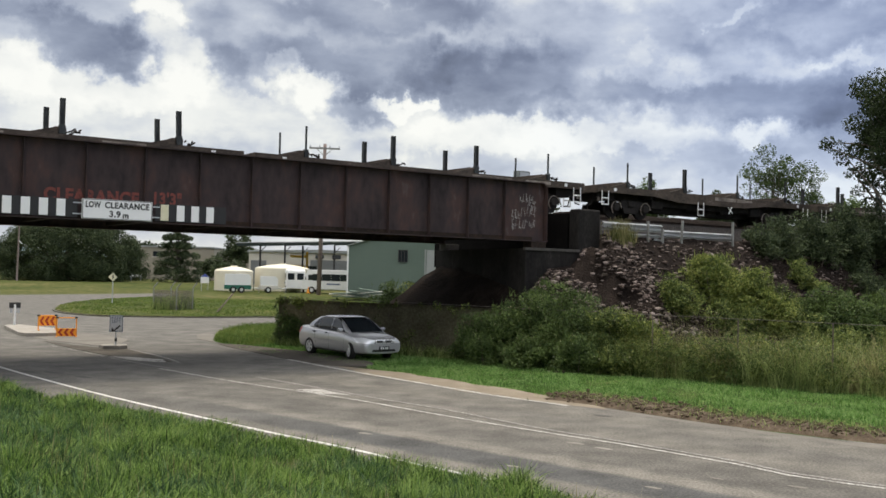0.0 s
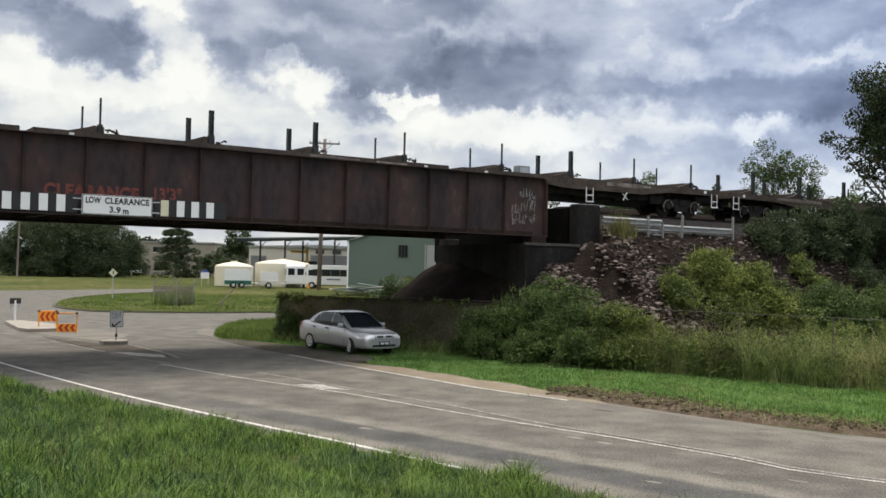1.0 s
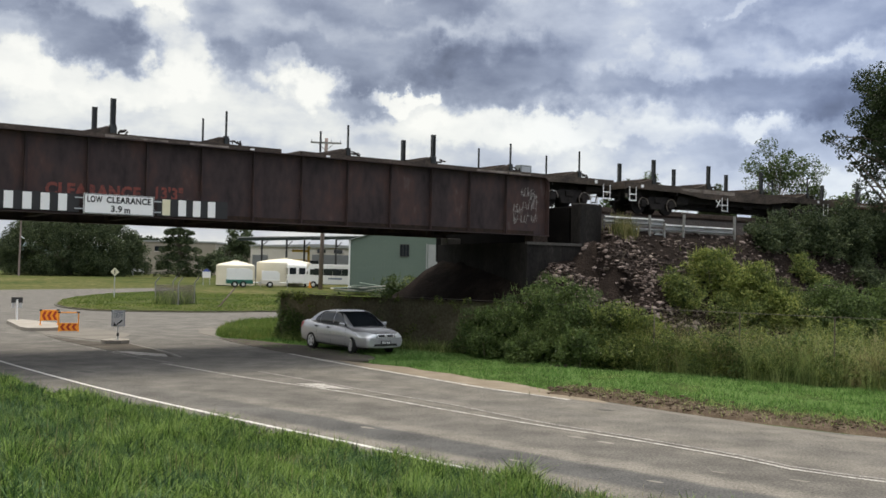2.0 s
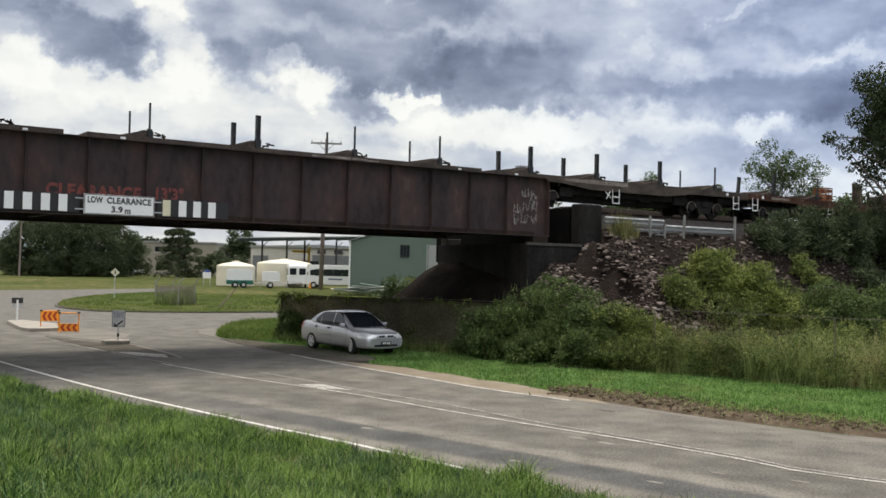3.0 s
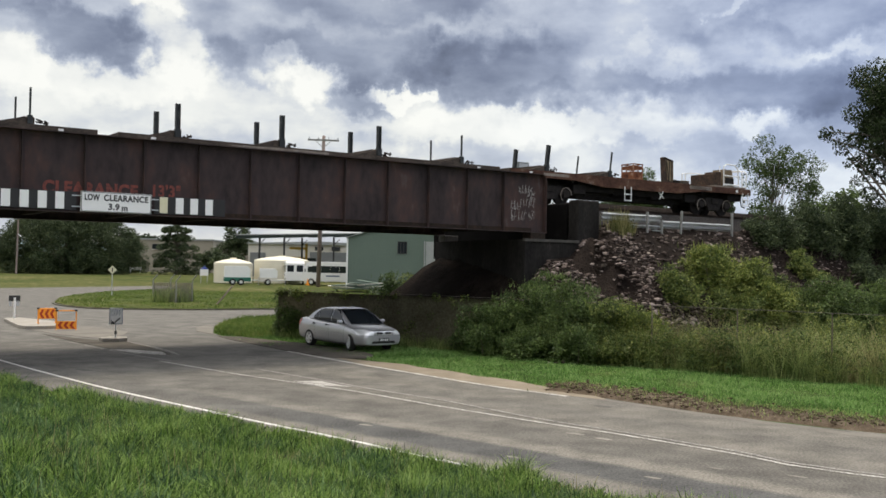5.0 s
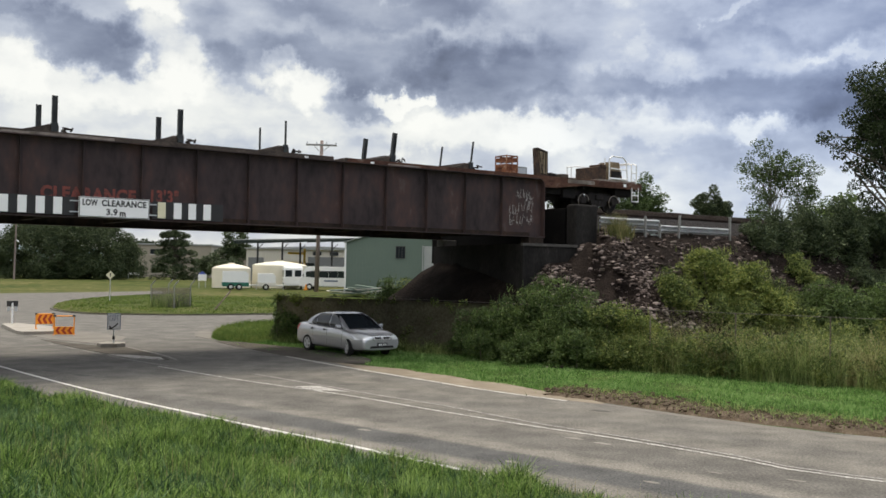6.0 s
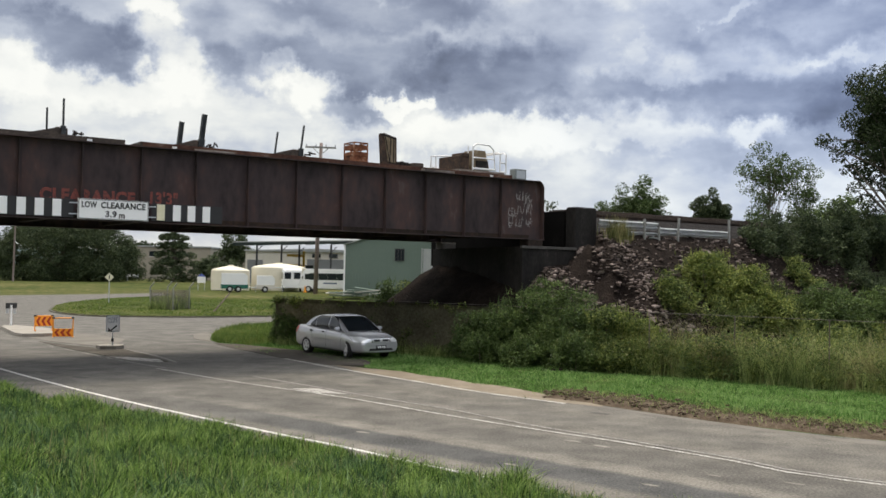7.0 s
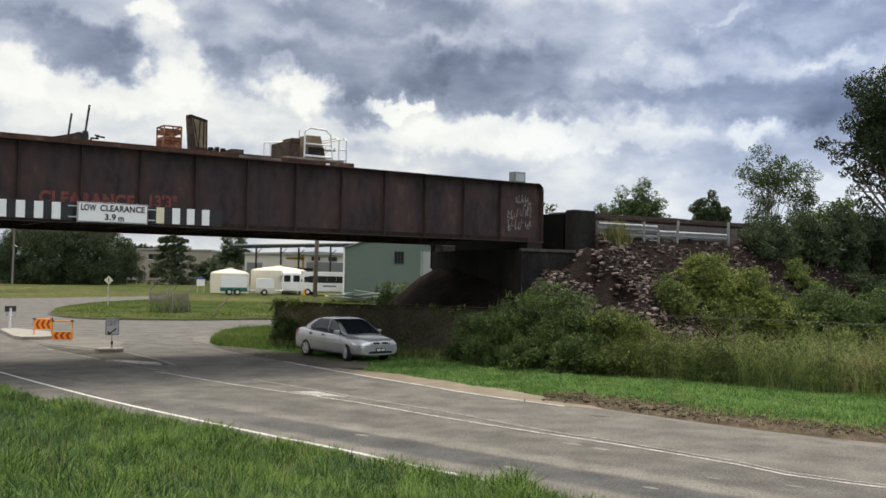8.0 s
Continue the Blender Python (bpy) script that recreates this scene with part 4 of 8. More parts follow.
def build_wagon_parts(w, L=14.6, steel="wagon", brake=1.15):
    """The flat wagon itself, its middle at the origin, rail top at z = 0."""
    H = DECK - RAIL
    half = 1.2
    b = fresh()
    for y in (-half + 0.05, half - 0.05):
        prism_pts = [(-L / 2, H), (L / 2, H), (L / 2, H - 0.26), (L / 2 - 3.4, H - 0.28), (L / 2 - 5.0, H - 0.46), (-L / 2 + 5.0, H - 0.46), (-L / 2 + 3.4, H - 0.28), (-L / 2, H - 0.26)]
        prism(b, prism_pts, y - 0.03, y + 0.03)
        box(b, 0, y - math.copysign(0.05, y), H - 0.012, L, 0.14, 0.024)
        box(b, 0, y - math.copysign(0.04, y), H - 0.25, L - 0.2, 0.1, 0.02)
    part("side_sill", b, M[steel], w, "grimy brown wagon side sill")
    b = fresh()
    box(b, 0, 0, H - 0.03, L - 0.04, 2 * half - 0.14, 0.05)
    part("deck", b, M["wagon"], w)
    for x in (-L / 2, L / 2):
        b = fresh()
        box(b, x, 0, H - 0.15, 0.14, 2 * half - 0.1, 0.32, bevel=0.02)
        part("headstock", b, M["wagon"], w)
    b = fresh()
    for y in (-0.3, 0.3):
        prism(b, [(-L / 2 + 0.1, H - 0.05), (L / 2 - 0.1, H - 0.05), (L / 2 - 0.1, H - 0.42), (L / 2 - 3.3, H - 0.5), (L / 2 - 4.2, H - 0.92), (-L / 2 + 4.2, H - 0.92), (-L / 2 + 3.3, H - 0.5),
                      (-L / 2 + 0.1, H - 0.42)], y - 0.05, y + 0.05)
    for x in (-4.0, -2.4, -0.8, 0.8, 2.4, 4.0):
        box(b, x, 0, H - 0.25, 0.1, 2 * half - 0.2, 0.3)
    box(b, 0, 0, H - 0.45, 5.4, 0.9, 0.7)
    box(b, 0.3, 0, H - 0.42, 7.4, 1.5, 0.5)
    part("centre_sill", b, M["running"], w)
    for sgn in (-1, 1):
        b = fresh()
        box(b, sgn * (L / 2 - 0.75), 0, H - 0.42, 1.0, 1.7, 0.3, bevel=0.03)
        part("draw_gear", b, M["running"], w, "oily draw gear box")
        for y in (-0.7, 0.75):
            b = fresh()
            bent(b, [(sgn * (L / 2 - 0.2), y, H - 0.3), (sgn * (L / 2 - 0.05), y, H - 0.8), (sgn * (L / 2 + 0.2), y, H - 0.85)], 0.025)
            part("air_hose", b, M["running"], w)
        b = fresh()
        box(b, sgn * (L / 2 - 3.9), -0.75, H - 0.6, 0.7, 0.25, 0.4, bevel=0.03)
        part("brake_box", b, M["running"], w)
    # brake gear slung below
    b = fresh()
    rod(b, (-1.3, -0.55, H - 0.62), (-0.3, -0.55, H - 0.62), 0.17, seg=12)
    box(b, 1.4, -0.5, H - 0.62, 0.7, 0.4, 0.34, bevel=0.03)
    bent(b, [(-4.2, -0.3, H - 0.75), (4.2, -0.3, H - 0.75)], 0.03)
    part("brake_gear", b, M["running"], w)
    # couplers
    for sgn in (-1, 1):
        b = fresh()
        box(b, sgn * (L / 2 + 0.2), 0, H - 0.34, 0.4, 0.2, 0.2, bevel=0.03)
        box(b, sgn * (L / 2 + 0.3), 0.05, H - 0.34, 0.16, 0.3, 0.28, bevel=0.04)
        part("coupler", b, M["running"], w)
    # bogies
    for sgn in (-1, 1):
        x = sgn * (L / 2 - 2.25)
        b = fresh()
        for y in (-0.83, 0.83):
            prism(b, [(x - 1.25, 0.42), (x - 1.2, 0.62), (x - 0.75, 0.66), (x - 0.42, 0.78), (x + 0.42, 0.78), (x + 0.75, 0.66), (x + 1.2, 0.62), (x + 1.25, 0.42), (x + 0.95, 0.38),
                      (x + 0.5, 0.5), (x + 0.38, 0.22), (x - 0.38, 0.22), (x - 0.5, 0.5), (x - 0.95, 0.38)], y - 0.06, y + 0.06)
            for k in (-0.2, 0, 0.2):
                rod(b, (x + k, y, 0.3), (x + k, y, 0.62), 0.07, seg=8)
            for k in (-0.88, 0.88):
                box(b, x + k, y, 0.44, 0.3, 0.2, 0.28, bevel=0.03)
        box(b, x, 0, 0.62, 0.4, 1.9, 0.24, bevel=0.03)
        bogie = part("bogie", b, M["running"], w, "oily black cast bogie frame")
        for k in (-0.88, 0.88):
            b = fresh()
            for y in (-0.53, 0.53):
                rod(b, (x + k, y - 0.06, 0.42), (x + k, y + 0.06, 0.42), 0.42, seg=24)
                rod(b, (x + k, y - 0.085, 0.42), (x + k, y + 0.085, 0.42), 0.09, seg=10)
            rod(b, (x + k, -0.9, 0.42), (x + k, 0.9, 0.42), 0.07, seg=8)
            part("wheelset", b, M["running"], bogie)
        for k in (-0.88, 0.88):
            b = fresh()
            ring = [(x + k + 0.30 * math.cos(i / 14 * math.tau), -0.905, 0.42 + 0.30 * math.sin(i / 14 * math.tau)) for i in range(10)]
            bent(b, ring, 0.018, 5)
            part("chalk_ring", b, M["wagon_pale"], bogie, "pale worn ring on the axle end")
    # steps and hand brake
    for x, dz in ((-L / 2 + 0.4, 0), (L / 2 - 0.4, 0), (-0.9, -0.16)):
        for y in (-half - 0.005, half + 0.005):
            b = fresh()
            for k in (-0.19, 0.19):
                rod(b, (x + k, y, H - 0.2 + dz), (x + k, y, H - 0.8 + dz), 0.021, seg=6)
            for z in (H - 0.52, H - 0.79):
                rod(b, (x - 0.21, y, z + dz), (x + 0.21, y, z + dz), 0.026, seg=6)
            part("step_ladder", b, M["white"], w, "white painted step ladder")
    for y in (-half - 0.01,):
        b = fresh()
        for a in (0.6, -0.9):
            d = Vector((math.sin(a), 0, math.cos(a))) * 0.2
            c = Vector((brake, y, H - 0.62))
            rod(b, c - d, c + d, 0.024, seg=6)
        part("brake_handle", b, M["white"], w, "white crossed hand brake handle")
    b = fresh()
    for x, z0 in ((-L / 2 + 0.2, H - 0.5), (L / 2 - 0.2, H - 0.5)):
        box(b, x + 0.1, -half + 0.3, z0 - 0.05, 0.1, 0.05, 0.16)
    part("air_cock", b, M["wagon_pale"], w)
    rng = random.Random(len(bpy.data.objects))
    for i in range(4):
        x = rng.uniform(-6.2, 6.2)
        b = fresh()
        box(b, x, -half - 0.014 + 0.03, H - 0.13, rng.uniform(0.5, 1.5), 0.006, rng.uniform(0.09, 0.17))
        part("worn_panel", b, M["wagon_pale"], w, "chalky worn paint panel")
    for x in (-L / 2 + 1.0, L / 2 - 1.0):
        b = fresh()
        box(b, x, -half + 0.014, H - 0.13, 0.15, 0.008, 0.13)
        box(b, x, -half + 0.011, H - 0.13, 0.06, 0.01, 0.05)
        part("marker_plate", b, M["white"], w)


def build_stake_pair(w, x, thick, lean):
    H = DECK - RAIL
    top = STAKE_TOP - RAIL
    # bolster: a low wedge-ended beam across the deck
    b = fresh()
    pts = [(-1.05, H), (-1.05, H + 0.2), (-0.8, H + 0.26), (0.8, H + 0.26), (1.05, H + 0.2), (1.05, H)]
    vs = []
    for dx, shrink in ((-0.13, 1.0), (0.13, 1.0)):
        vs.append([b.verts.new((x + dx, y, z)) for y, z in pts])
    b.faces.new(vs[0])
    b.faces.new(vs[1][::-1])
    for i in range(len(pts)):
        j = (i + 1) % len(pts)
        b.faces.new((vs[0][i], vs[1][i], vs[1][j], vs[0][j]))
    # sloping gusset towards the wagon end
    for y in (-1.02, 1.02):
        prism(b, [(x - 0.95, H), (x - 0.13, H + 0.22), (x - 0.13, H)], y - 0.05, y + 0.05)
    part("bolster", b, M["wagon"], w, "grimy steel bolster across the deck")
    for y in (-1.05, 1.05):
        b = fresh()
        h = top - H + 0.02
        m = Matrix.Rotation(radians(lean), 4, "Y")
        foot = Vector((x, y, H + 0.02))
        if thick:
            for dx in (-0.065, 0.065):
                box(b, *(foot + m @ Vector((dx, 0, h / 2))), 0.016, 0.13, h, m)
            box(b, *(foot + m @ Vector((0, 0, h / 2))), 0.12, 0.016, h, m)
            box(b, *(foot + m @ Vector((0, 0, 0.12))), 0.19, 0.18, 0.26, m, bevel=0.01)
        else:
            c = foot + m @ Vector((0, 0, h / 2))
            box(b, *c, 0.052, 0.06, h, m)
            box(b, *(foot + m @ Vector((0, 0, 0.12))), 0.14, 0.16, 0.26, m, bevel=0.01)
        part("stake", b, M["stake"], w, "upright steel H-section stake" if thick else "slender upright steel stake")
    # chain and ratchet heaped at the foot
    rng = random.Random(int(x * 31))
    b = fresh()
    for _ in range(7):
        c = Vector((x + rng.uniform(0.2, 0.55), -1.0 + rng.uniform(-0.06, 0.1), H + rng.uniform(0.03, 0.16)))
        d = Vector((rng.uniform(-0.09, 0.09), rng.uniform(-0.05, 0.05), rng.uniform(-0.05, 0.07)))
        rod(b, c - d, c + d, 0.028, seg=5)
    part("chain", b, M["running"], w)


def build_wagon(centre, stakes, last=False):
    w = thing("flat_wagon", LINE @ pose(centre, TRACK, RAIL), "empty brown flat wagon with upright stakes on the rails" if not last else
              "brown flat wagon carrying rusty crates and white railings", "wagon", "wagons of the train")
    build_wagon_parts(w, steel="wagon_rust" if last else "wagon", brake=-1.35 if 50 < centre < 52 else 1.15)
    for x, thick, lean in stakes:
        build_stake_pair(w, x, thick, lean)
    return w


def build_last_load(w):
    """Crates, upright box and the railed platform on the last wagon."""
    H = DECK - RAIL
    x0, y0, y1, top = 1.06, 0.42, 1.15, 0.9
    b = fresh()
    for x in (x0, x0 + 0.29, x0 + 0.58):
        for y in (y0, y1):
            box(b, x, y, H + top / 2, 0.04, 0.04, top)
    for z in (0.03, top * 0.5, top):
        for y in (y0, y1):
            box(b, x0 + 0.29, y, H + z, 0.62, 0.035, 0.045)
        for x in (x0, x0 + 0.58):
            box(b, x, (y0 + y1) / 2, H + z, 0.035, y1 - y0, 0.045)
    crate = part("crate", b, M["crate"], w, "rusty orange steel crate")
    for x, y, sx, sy in ((x0 + 0.29, y0 + 0.02, 0.56, 0.012), (x0 + 0.29, y1 - 0.02, 0.56, 0.012), (x0 + 0.02, (y0 + y1) / 2, 0.012, 0.7), (x0 + 0.56, (y0 + y1) / 2, 0.012, 0.7)):
        b = fresh()
        box(b, x, y, H + 0.30, sx, sy, 0.52)
        box(b, x, y, H + 0.74, sx, sy, 0.16)
        part("crate_panel", b, M["crate"], crate, "rust-streaked sheet panel")
    b = fresh()
    box(b, 3.1, -0.6, H + 0.09, 0.42, 0.6, 0.17, bevel=0.02)
    part("tool_box", b, M["wagon"], w)
    b = fresh()
    prism(b, [(1.34, H), (1.26, H + 1.08), (1.38, H + 1.11), (1.92, H + 0.98), (1.94, H)], -1.18, -1.0)
    locker = part("locker", b, M["locker"], w, "tall battered brown upright locker")
    b = fresh()
    prism(b, [(1.56, H + 0.1), (1.4, H + 1.02), (1.86, H + 0.94), (1.88, H + 0.06)], -1.192, -1.182)
    part("locker_panel", b, M["tan"], locker, "bleached grey-tan front panel")
    b = fresh()
    prism(b, [(1.28, H + 1.02), (1.28, H + 1.08), (1.9, H + 0.95), (1.9, H + 0.90)], -1.21, -1.195)
    part("locker_frame", b, M["running"], locker, "dark steel top strip")
    for xa, xb in ((1.42, 1.62), (1.65, 1.62), (1.78, 1.78)):
        b = fresh()
        prism(b, [(xa, H + 0.98), (xa + 0.03, H + 0.98), (xb + 0.03, H + 0.06), (xb, H + 0.06)], -1.21, -1.195)
        part("locker_brace", b, M["running"], locker, "dark steel bracing strip")
    b = fresh()
    for i in range(8):
        box(b, 2.2 + i * 0.07, -0.8 + (i % 3) * 0.2, H + 0.1, 0.12, 0.14, 0.12 + 0.05 * (i % 2), Matrix.Rotation(i, 4, "Z"))
    part("clutter", b, M["running"], w)
    b = fresh()
    box(b, 5.07, -0.35, H + 0.32, 0.4, 1.5, 0.6, bevel=0.03)
    box(b, 5.1, -0.75, H + 0.63, 0.32, 0.75, 0.16, bevel=0.03)
    part("engine_box", b, M["locker"], w, "dark brown steel engine box")
    b = fresh()
    prism(b, [(5.56, H), (5.56, H + 0.86), (6.06, H + 0.86), (6.28, H + 0.15), (6.28, H)], -1.05, -0.35)
    winch = part("winch_body", b, M["tan"], w, "sun-bleached tan winch housing")
    b = fresh()
    box(b, 5.9, -1.062, H + 0.3, 0.6, 0.03, 0.34, bevel=0.01)
    part("winch_opening", b, M["running"], winch, "black opening in the winch housing")
    b = fresh()
    box(b, 5.85, -0.2, H + 0.03, 2.2, 1.9, 0.08)
    part("platform", b, M["wagon_pale"], w)
    y0, y1 = -1.12, 0.9
    hoops = [([(5.42, y0, H), (5.42, y0, H + 0.98), (5.62, y0, H + 1.1), (6.22, y0, H + 1.08), (6.42, y0, H + 0.92), (6.52, y0, H)], 0.03),
             ([(4.84, y1, H), (4.84, y1, H + 0.72), (5.52, y1, H + 0.8), (6.52, y1, H + 0.8), (6.62, y1, H)], 0.026)]
    for x in (6.75, 7.05):
        hoops.append(([(x, y0, H - 0.3), (x, y0, H + 0.78), (x + 0.04, y0 + 0.2, H + 0.88), (x, y1, H + 0.88), (x, y1, H)], 0.028))
    for pts, r in hoops:
        b = fresh()
        bent(b, pts, r)
        part("railing_hoop", b, M["white"], w, "white tubular safety hoop")
    for p, q, r in (((5.42, y0, H + 0.56), (6.46, y0, H + 0.56), 0.026), ((5.42, y0, H + 0.14), (6.49, y0, H + 0.14), 0.045), ((5.26, y0 + 0.1, H), (5.26, y0 + 0.1, H + 1.0), 0.022),
                    ((5.08, y1, H), (5.08, y1, H + 0.74), 0.026), ((4.84, y1, H + 0.3), (6.57, y1, H + 0.3), 0.022), ((6.75, y0, H + 0.1), (7.05, y0, H + 0.1), 0.024), ((6.75, y0, H + 0.45), (7.05, y0, H + 0.45), 0.024)):
        b = fresh()
        rod(b, p, q, r, seg=6)
        part("railing_bar", b, M["white"], w, "white tubular rail")


wagons = [build_wagon(c, st, i == len(WAGONS) - 1) for i, (c, st) in enumerate(WAGONS)]
build_last_load(wagons[-1])


# ---- junction: islands and signs ----
def build_islands():
    b = fresh()
    slab(b, [(-20.15, 45.15), (-17.75, 41.1), (-17.2, 40.6), (-16.45, 40.95), (-16.2, 41.4), (-17.5, 44.3), (-19.9, 46.2), (-20.3, 45.8)], -0.05, 0.14)
    part("traffic_island", b, M["concrete"])
    tagged(bpy.data.objects["traffic_island"], "low pale concrete traffic island with kerbs", "traffic island", kind="structure")
    b = fresh()
    slab(b, [(-12.42, 35.6), (-12.15, 35.25), (-11.6, 35.35), (-11.42, 35.7), (-11.65, 36.3), (-12.25, 36.3)], -0.05, 0.14)
    tagged(part("island_nose", b, M["concrete"]), "short pale concrete kerb block under the keep left sign", "traffic island", kind="structure")
    b = fresh()
    slab(b, [(-10.99, 32.6), (-9.83, 31.5), (-8.7, 31.15), (-9.08, 32.0), (-10.36, 32.6)], -0.02, 0.016)
    part("painted_island", b, M["paint_worn"])
    tagged(bpy.data.objects["painted_island"], "worn white painted triangle on the asphalt", "road marking", kind="structure")
    b = fresh()
    slab(b, [(-3.7, 25.0), (-2.96, 24.2), (-2.1, 24.05), (-2.6, 24.55), (-3.05, 25.15)], -0.02, 0.011)
    part("painted_arrow", b, M["paint_worn"])
    tagged(bpy.data.objects["painted_arrow"], "white painted nose between the centre lines", "road marking", kind="structure")
    b = fresh()
    slab(b, [(-16.9, 40.4), (-15.1, 38.5), (-12.7, 36.7), (-12.3, 37.4), (-12.87, 40.4), (-14.8, 42.6), (-16.4, 43.4), (-16.2, 41.2)], -0.03, 0.008)
    tagged(part("island_apron", b, M["apron"]), "pale dusty paved apron beside the island", "road marking", kind="structure")
    b = fresh()
    slab(b, [(-15.65, 38.5), (-13.93, 36.95), (-12.5, 35.95), (-11.8, 36.2), (-10.2, 34.0), (-8.6, 31.35), (-9.6, 31.4), (-10.95, 32.75), (-12.85, 34.85), (-14.5, 36.9)], -0.03, 0.011)
    tagged(part("dirt_wedge", b, M["dirt"]), "dark dirt lying between the painted lines", "dirt", kind="structure")
    b = fresh()
    slab(b, [(-10.3, 41.4), (-10.95, 43.9), (-10.8, 45.6), (-10.2, 44.2), (-9.6, 41.3), (-9.2, 39.9)], -0.05, 0.01)
    tagged(part("kerb_nose", b, M["apron"]), "worn sandy kerb nose at the street corner", "kerb", kind="structure")
    b = fresh()
    strip(b, dense([(-11.63, 36.0), (-9.36, 33.0), (-8.32, 31.2)]), -0.05, 0.05, 0.006)
    tagged(part("median_line", b, M["paint_faded"]), "faded white line leading to the island", "road marking", kind="structure")
    b = fresh()
    strip(b, dense([(-10.83, 32.15), (-9.6, 30.8), (-8.06, 29.3)]), -0.05, 0.05, 0.013)
    for q0, q1 in (((-14.5, 36.4), (-14.0, 35.8)), ((-13.3, 35.05), (-12.75, 34.4)), ((-12.3, 33.9), (-11.2, 32.6))):
        strip(b, [q0, q1], -0.045, 0.045, 0.013)
    tagged(part("median_line", b, M["paint_faded"]), "faded white line leading to the island", "road marking", kind="structure")


build_islands()
PULL_IN = [(-8.95, 39.2), (-8.1, 37.6), (-6.5, 35.2), (-5.1, 33.2), (-4.0, 31.95), (-3.2, 31.2), (-2.4, 31.3), (-2.2, 32.4), (-2.7, 33.7), (-3.7, 35.0), (-4.9, 36.4), (-6.0, 37.2), (-7.9, 38.9)]
b = fresh()
slab(b, dense(PULL_IN + PULL_IN[:1], 0.3)[:-1], -0.1, 0.012)
tagged(part("pull_in", b, M["dirt"]), "bare dark dirt pull-in beside the road", "dirt", kind="structure")


def in_loop(x, y, loop):
    inside = False
    for (ax_, ay_), (bx_, by_) in zip(loop, loop[1:] + loop[:1]):
        if (ay_ > y) != (by_ > y) and x < (bx_ - ax_) * (y - ay_) / (by_ - ay_) + ax_:
            inside = not inside
    return inside


def face_camera(x, y, z=0.0, turn=0.0):
    return pose(x, y, z, 0, 0, math.degrees(math.atan2(-x, y)) + turn)


def build_keep_left():
    t = thing("keep_left_sign", face_camera(-11.9, 35.85, 0.14, 6), "white and blue direction sign with black arrow on a short post", "road sign")
    b = fresh()
    rod(b, (0, 0, -0.1), (0, 0, 0.2), 0.03, seg=10)
    rod(b, (0, 0.02, 0.2), (0, 0.02, 1.02), 0.022, seg=10)
    part("post", b, M["galv"], t)
    b = fresh()
    rod(b, (0, 0, 0.12), (0, 0, 0.24), 0.045, seg=12)
    part("post_socket", b, M["plastic"], t)
    b = fresh()
    box(b, 0, -0.02, 0.78, 0.47, 0.012, 0.6, bevel=0.004)
    part("sign_rim", b, M["sign_blue"], t, "blue-grey rim")
    b = fresh()
    box(b, 0, -0.032, 0.78, 0.42, 0.012, 0.55, bevel=0.004)
    part("sign_face", b, M["white"], t)
    lettering("lettering", "KEEP", 0.15, M["sign_blue"], t, pose(0, -0.039, 0.97, 90, 0, 0), "dark lettering", depth=0.002)
    lettering("lettering", "LEFT", 0.15, M["sign_blue"], t, pose(0, -0.039, 0.85, 90, 0, 0), "dark lettering", depth=0.002)
    b = fresh()
    m = Matrix.Rotation(radians(-40), 4, "Y")
    box(b, 0.04, -0.042, 0.62, 0.26, 0.006, 0.05, m)
    tip = [(-0.17, 0.48), (-0.16, 0.64), (-0.02, 0.48)]
    prism(b, tip, -0.045, -0.039)
    part("arrow", b, M["black"], t, "black arrow pointing down")


def build_chevron(m, width, label, H, z0, z1):
    t = thing("chevron_board", m, label, "chevron board", "chevron boards on the island")
    b = fresh()
    for x in (-width / 2, width / 2):
        bent(b, [(x, 0, 0), (x, 0, H)], 0.025, 8)
        bent(b, [(x, -0.25, 0.015), (x, 0.25, 0.015)], 0.025, 6)
    bent(b, [(-width / 2, 0, H), (width / 2, 0, H)], 0.025, 8)
    part("frame", b, M["amber_frame"], t, "orange tubular frame")
    b = fresh()
    box(b, 0, -0.03, (z0 + z1) / 2, width - 0.02, 0.014, z1 - z0, bevel=0.004)
    part("board", b, M["orange"], t)
    for i in range(3):
        b = fresh()
        cx = -width / 2 + width * (0.2 + 0.3 * i)
        h = (z1 - z0) / 2 - 0.02
        zc = (z0 + z1) / 2
        w = width * 0.14
        prism(b, [(cx - w, zc), (cx, zc + h), (cx + w, zc + h), (cx, zc), (cx + w, zc - h), (cx, zc - h)], -0.043, -0.037)
        part("chevron", b, M["chev"], t, "dark red chevron")
    for x in (-width / 2, width / 2):
        b = fresh()
        box(b, x * 0.98, 0, H + 0.01, 0.12, 0.07, 0.07, bevel=0.015)
        part("corner_cap", b, M["plastic"], t)


build_keep_left()
build_chevron(face_camera(-17.15, 42.6, 0.14, 8), 0.72, "orange chevron board in a tubular frame on the island", 0.64, 0.2, 0.62)
build_chevron(face_camera(-15.65, 40.9, 0.0, -4), 0.77, "orange chevron board hung low in its tubular frame", 0.80, 0.03, 0.36)


def build_back_sign():
    t = thing("give_way_sign", face_camera(-19.95, 45.75, 0.14, 10), "dark back of a road sign on a white post", "road sign")
    b = fresh()
    rod(b, (0, 0, -0.1), (0, 0, 0.95), 0.045, seg=10)
    part("post", b, M["white"], t)
    b = fresh()
    box(b, 0, 0.03, 0.92, 0.5, 0.012, 0.26, bevel=0.006)
    part("sign_back", b, M["plastic"], t, "dark sign back")
    for x in (-0.16, 0.16):
        b = fresh()
        box(b, x, 0.05, 0.68, 0.13, 0.012, 0.24)
        part("side_plate", b, M["galv"], t)


build_back_sign()


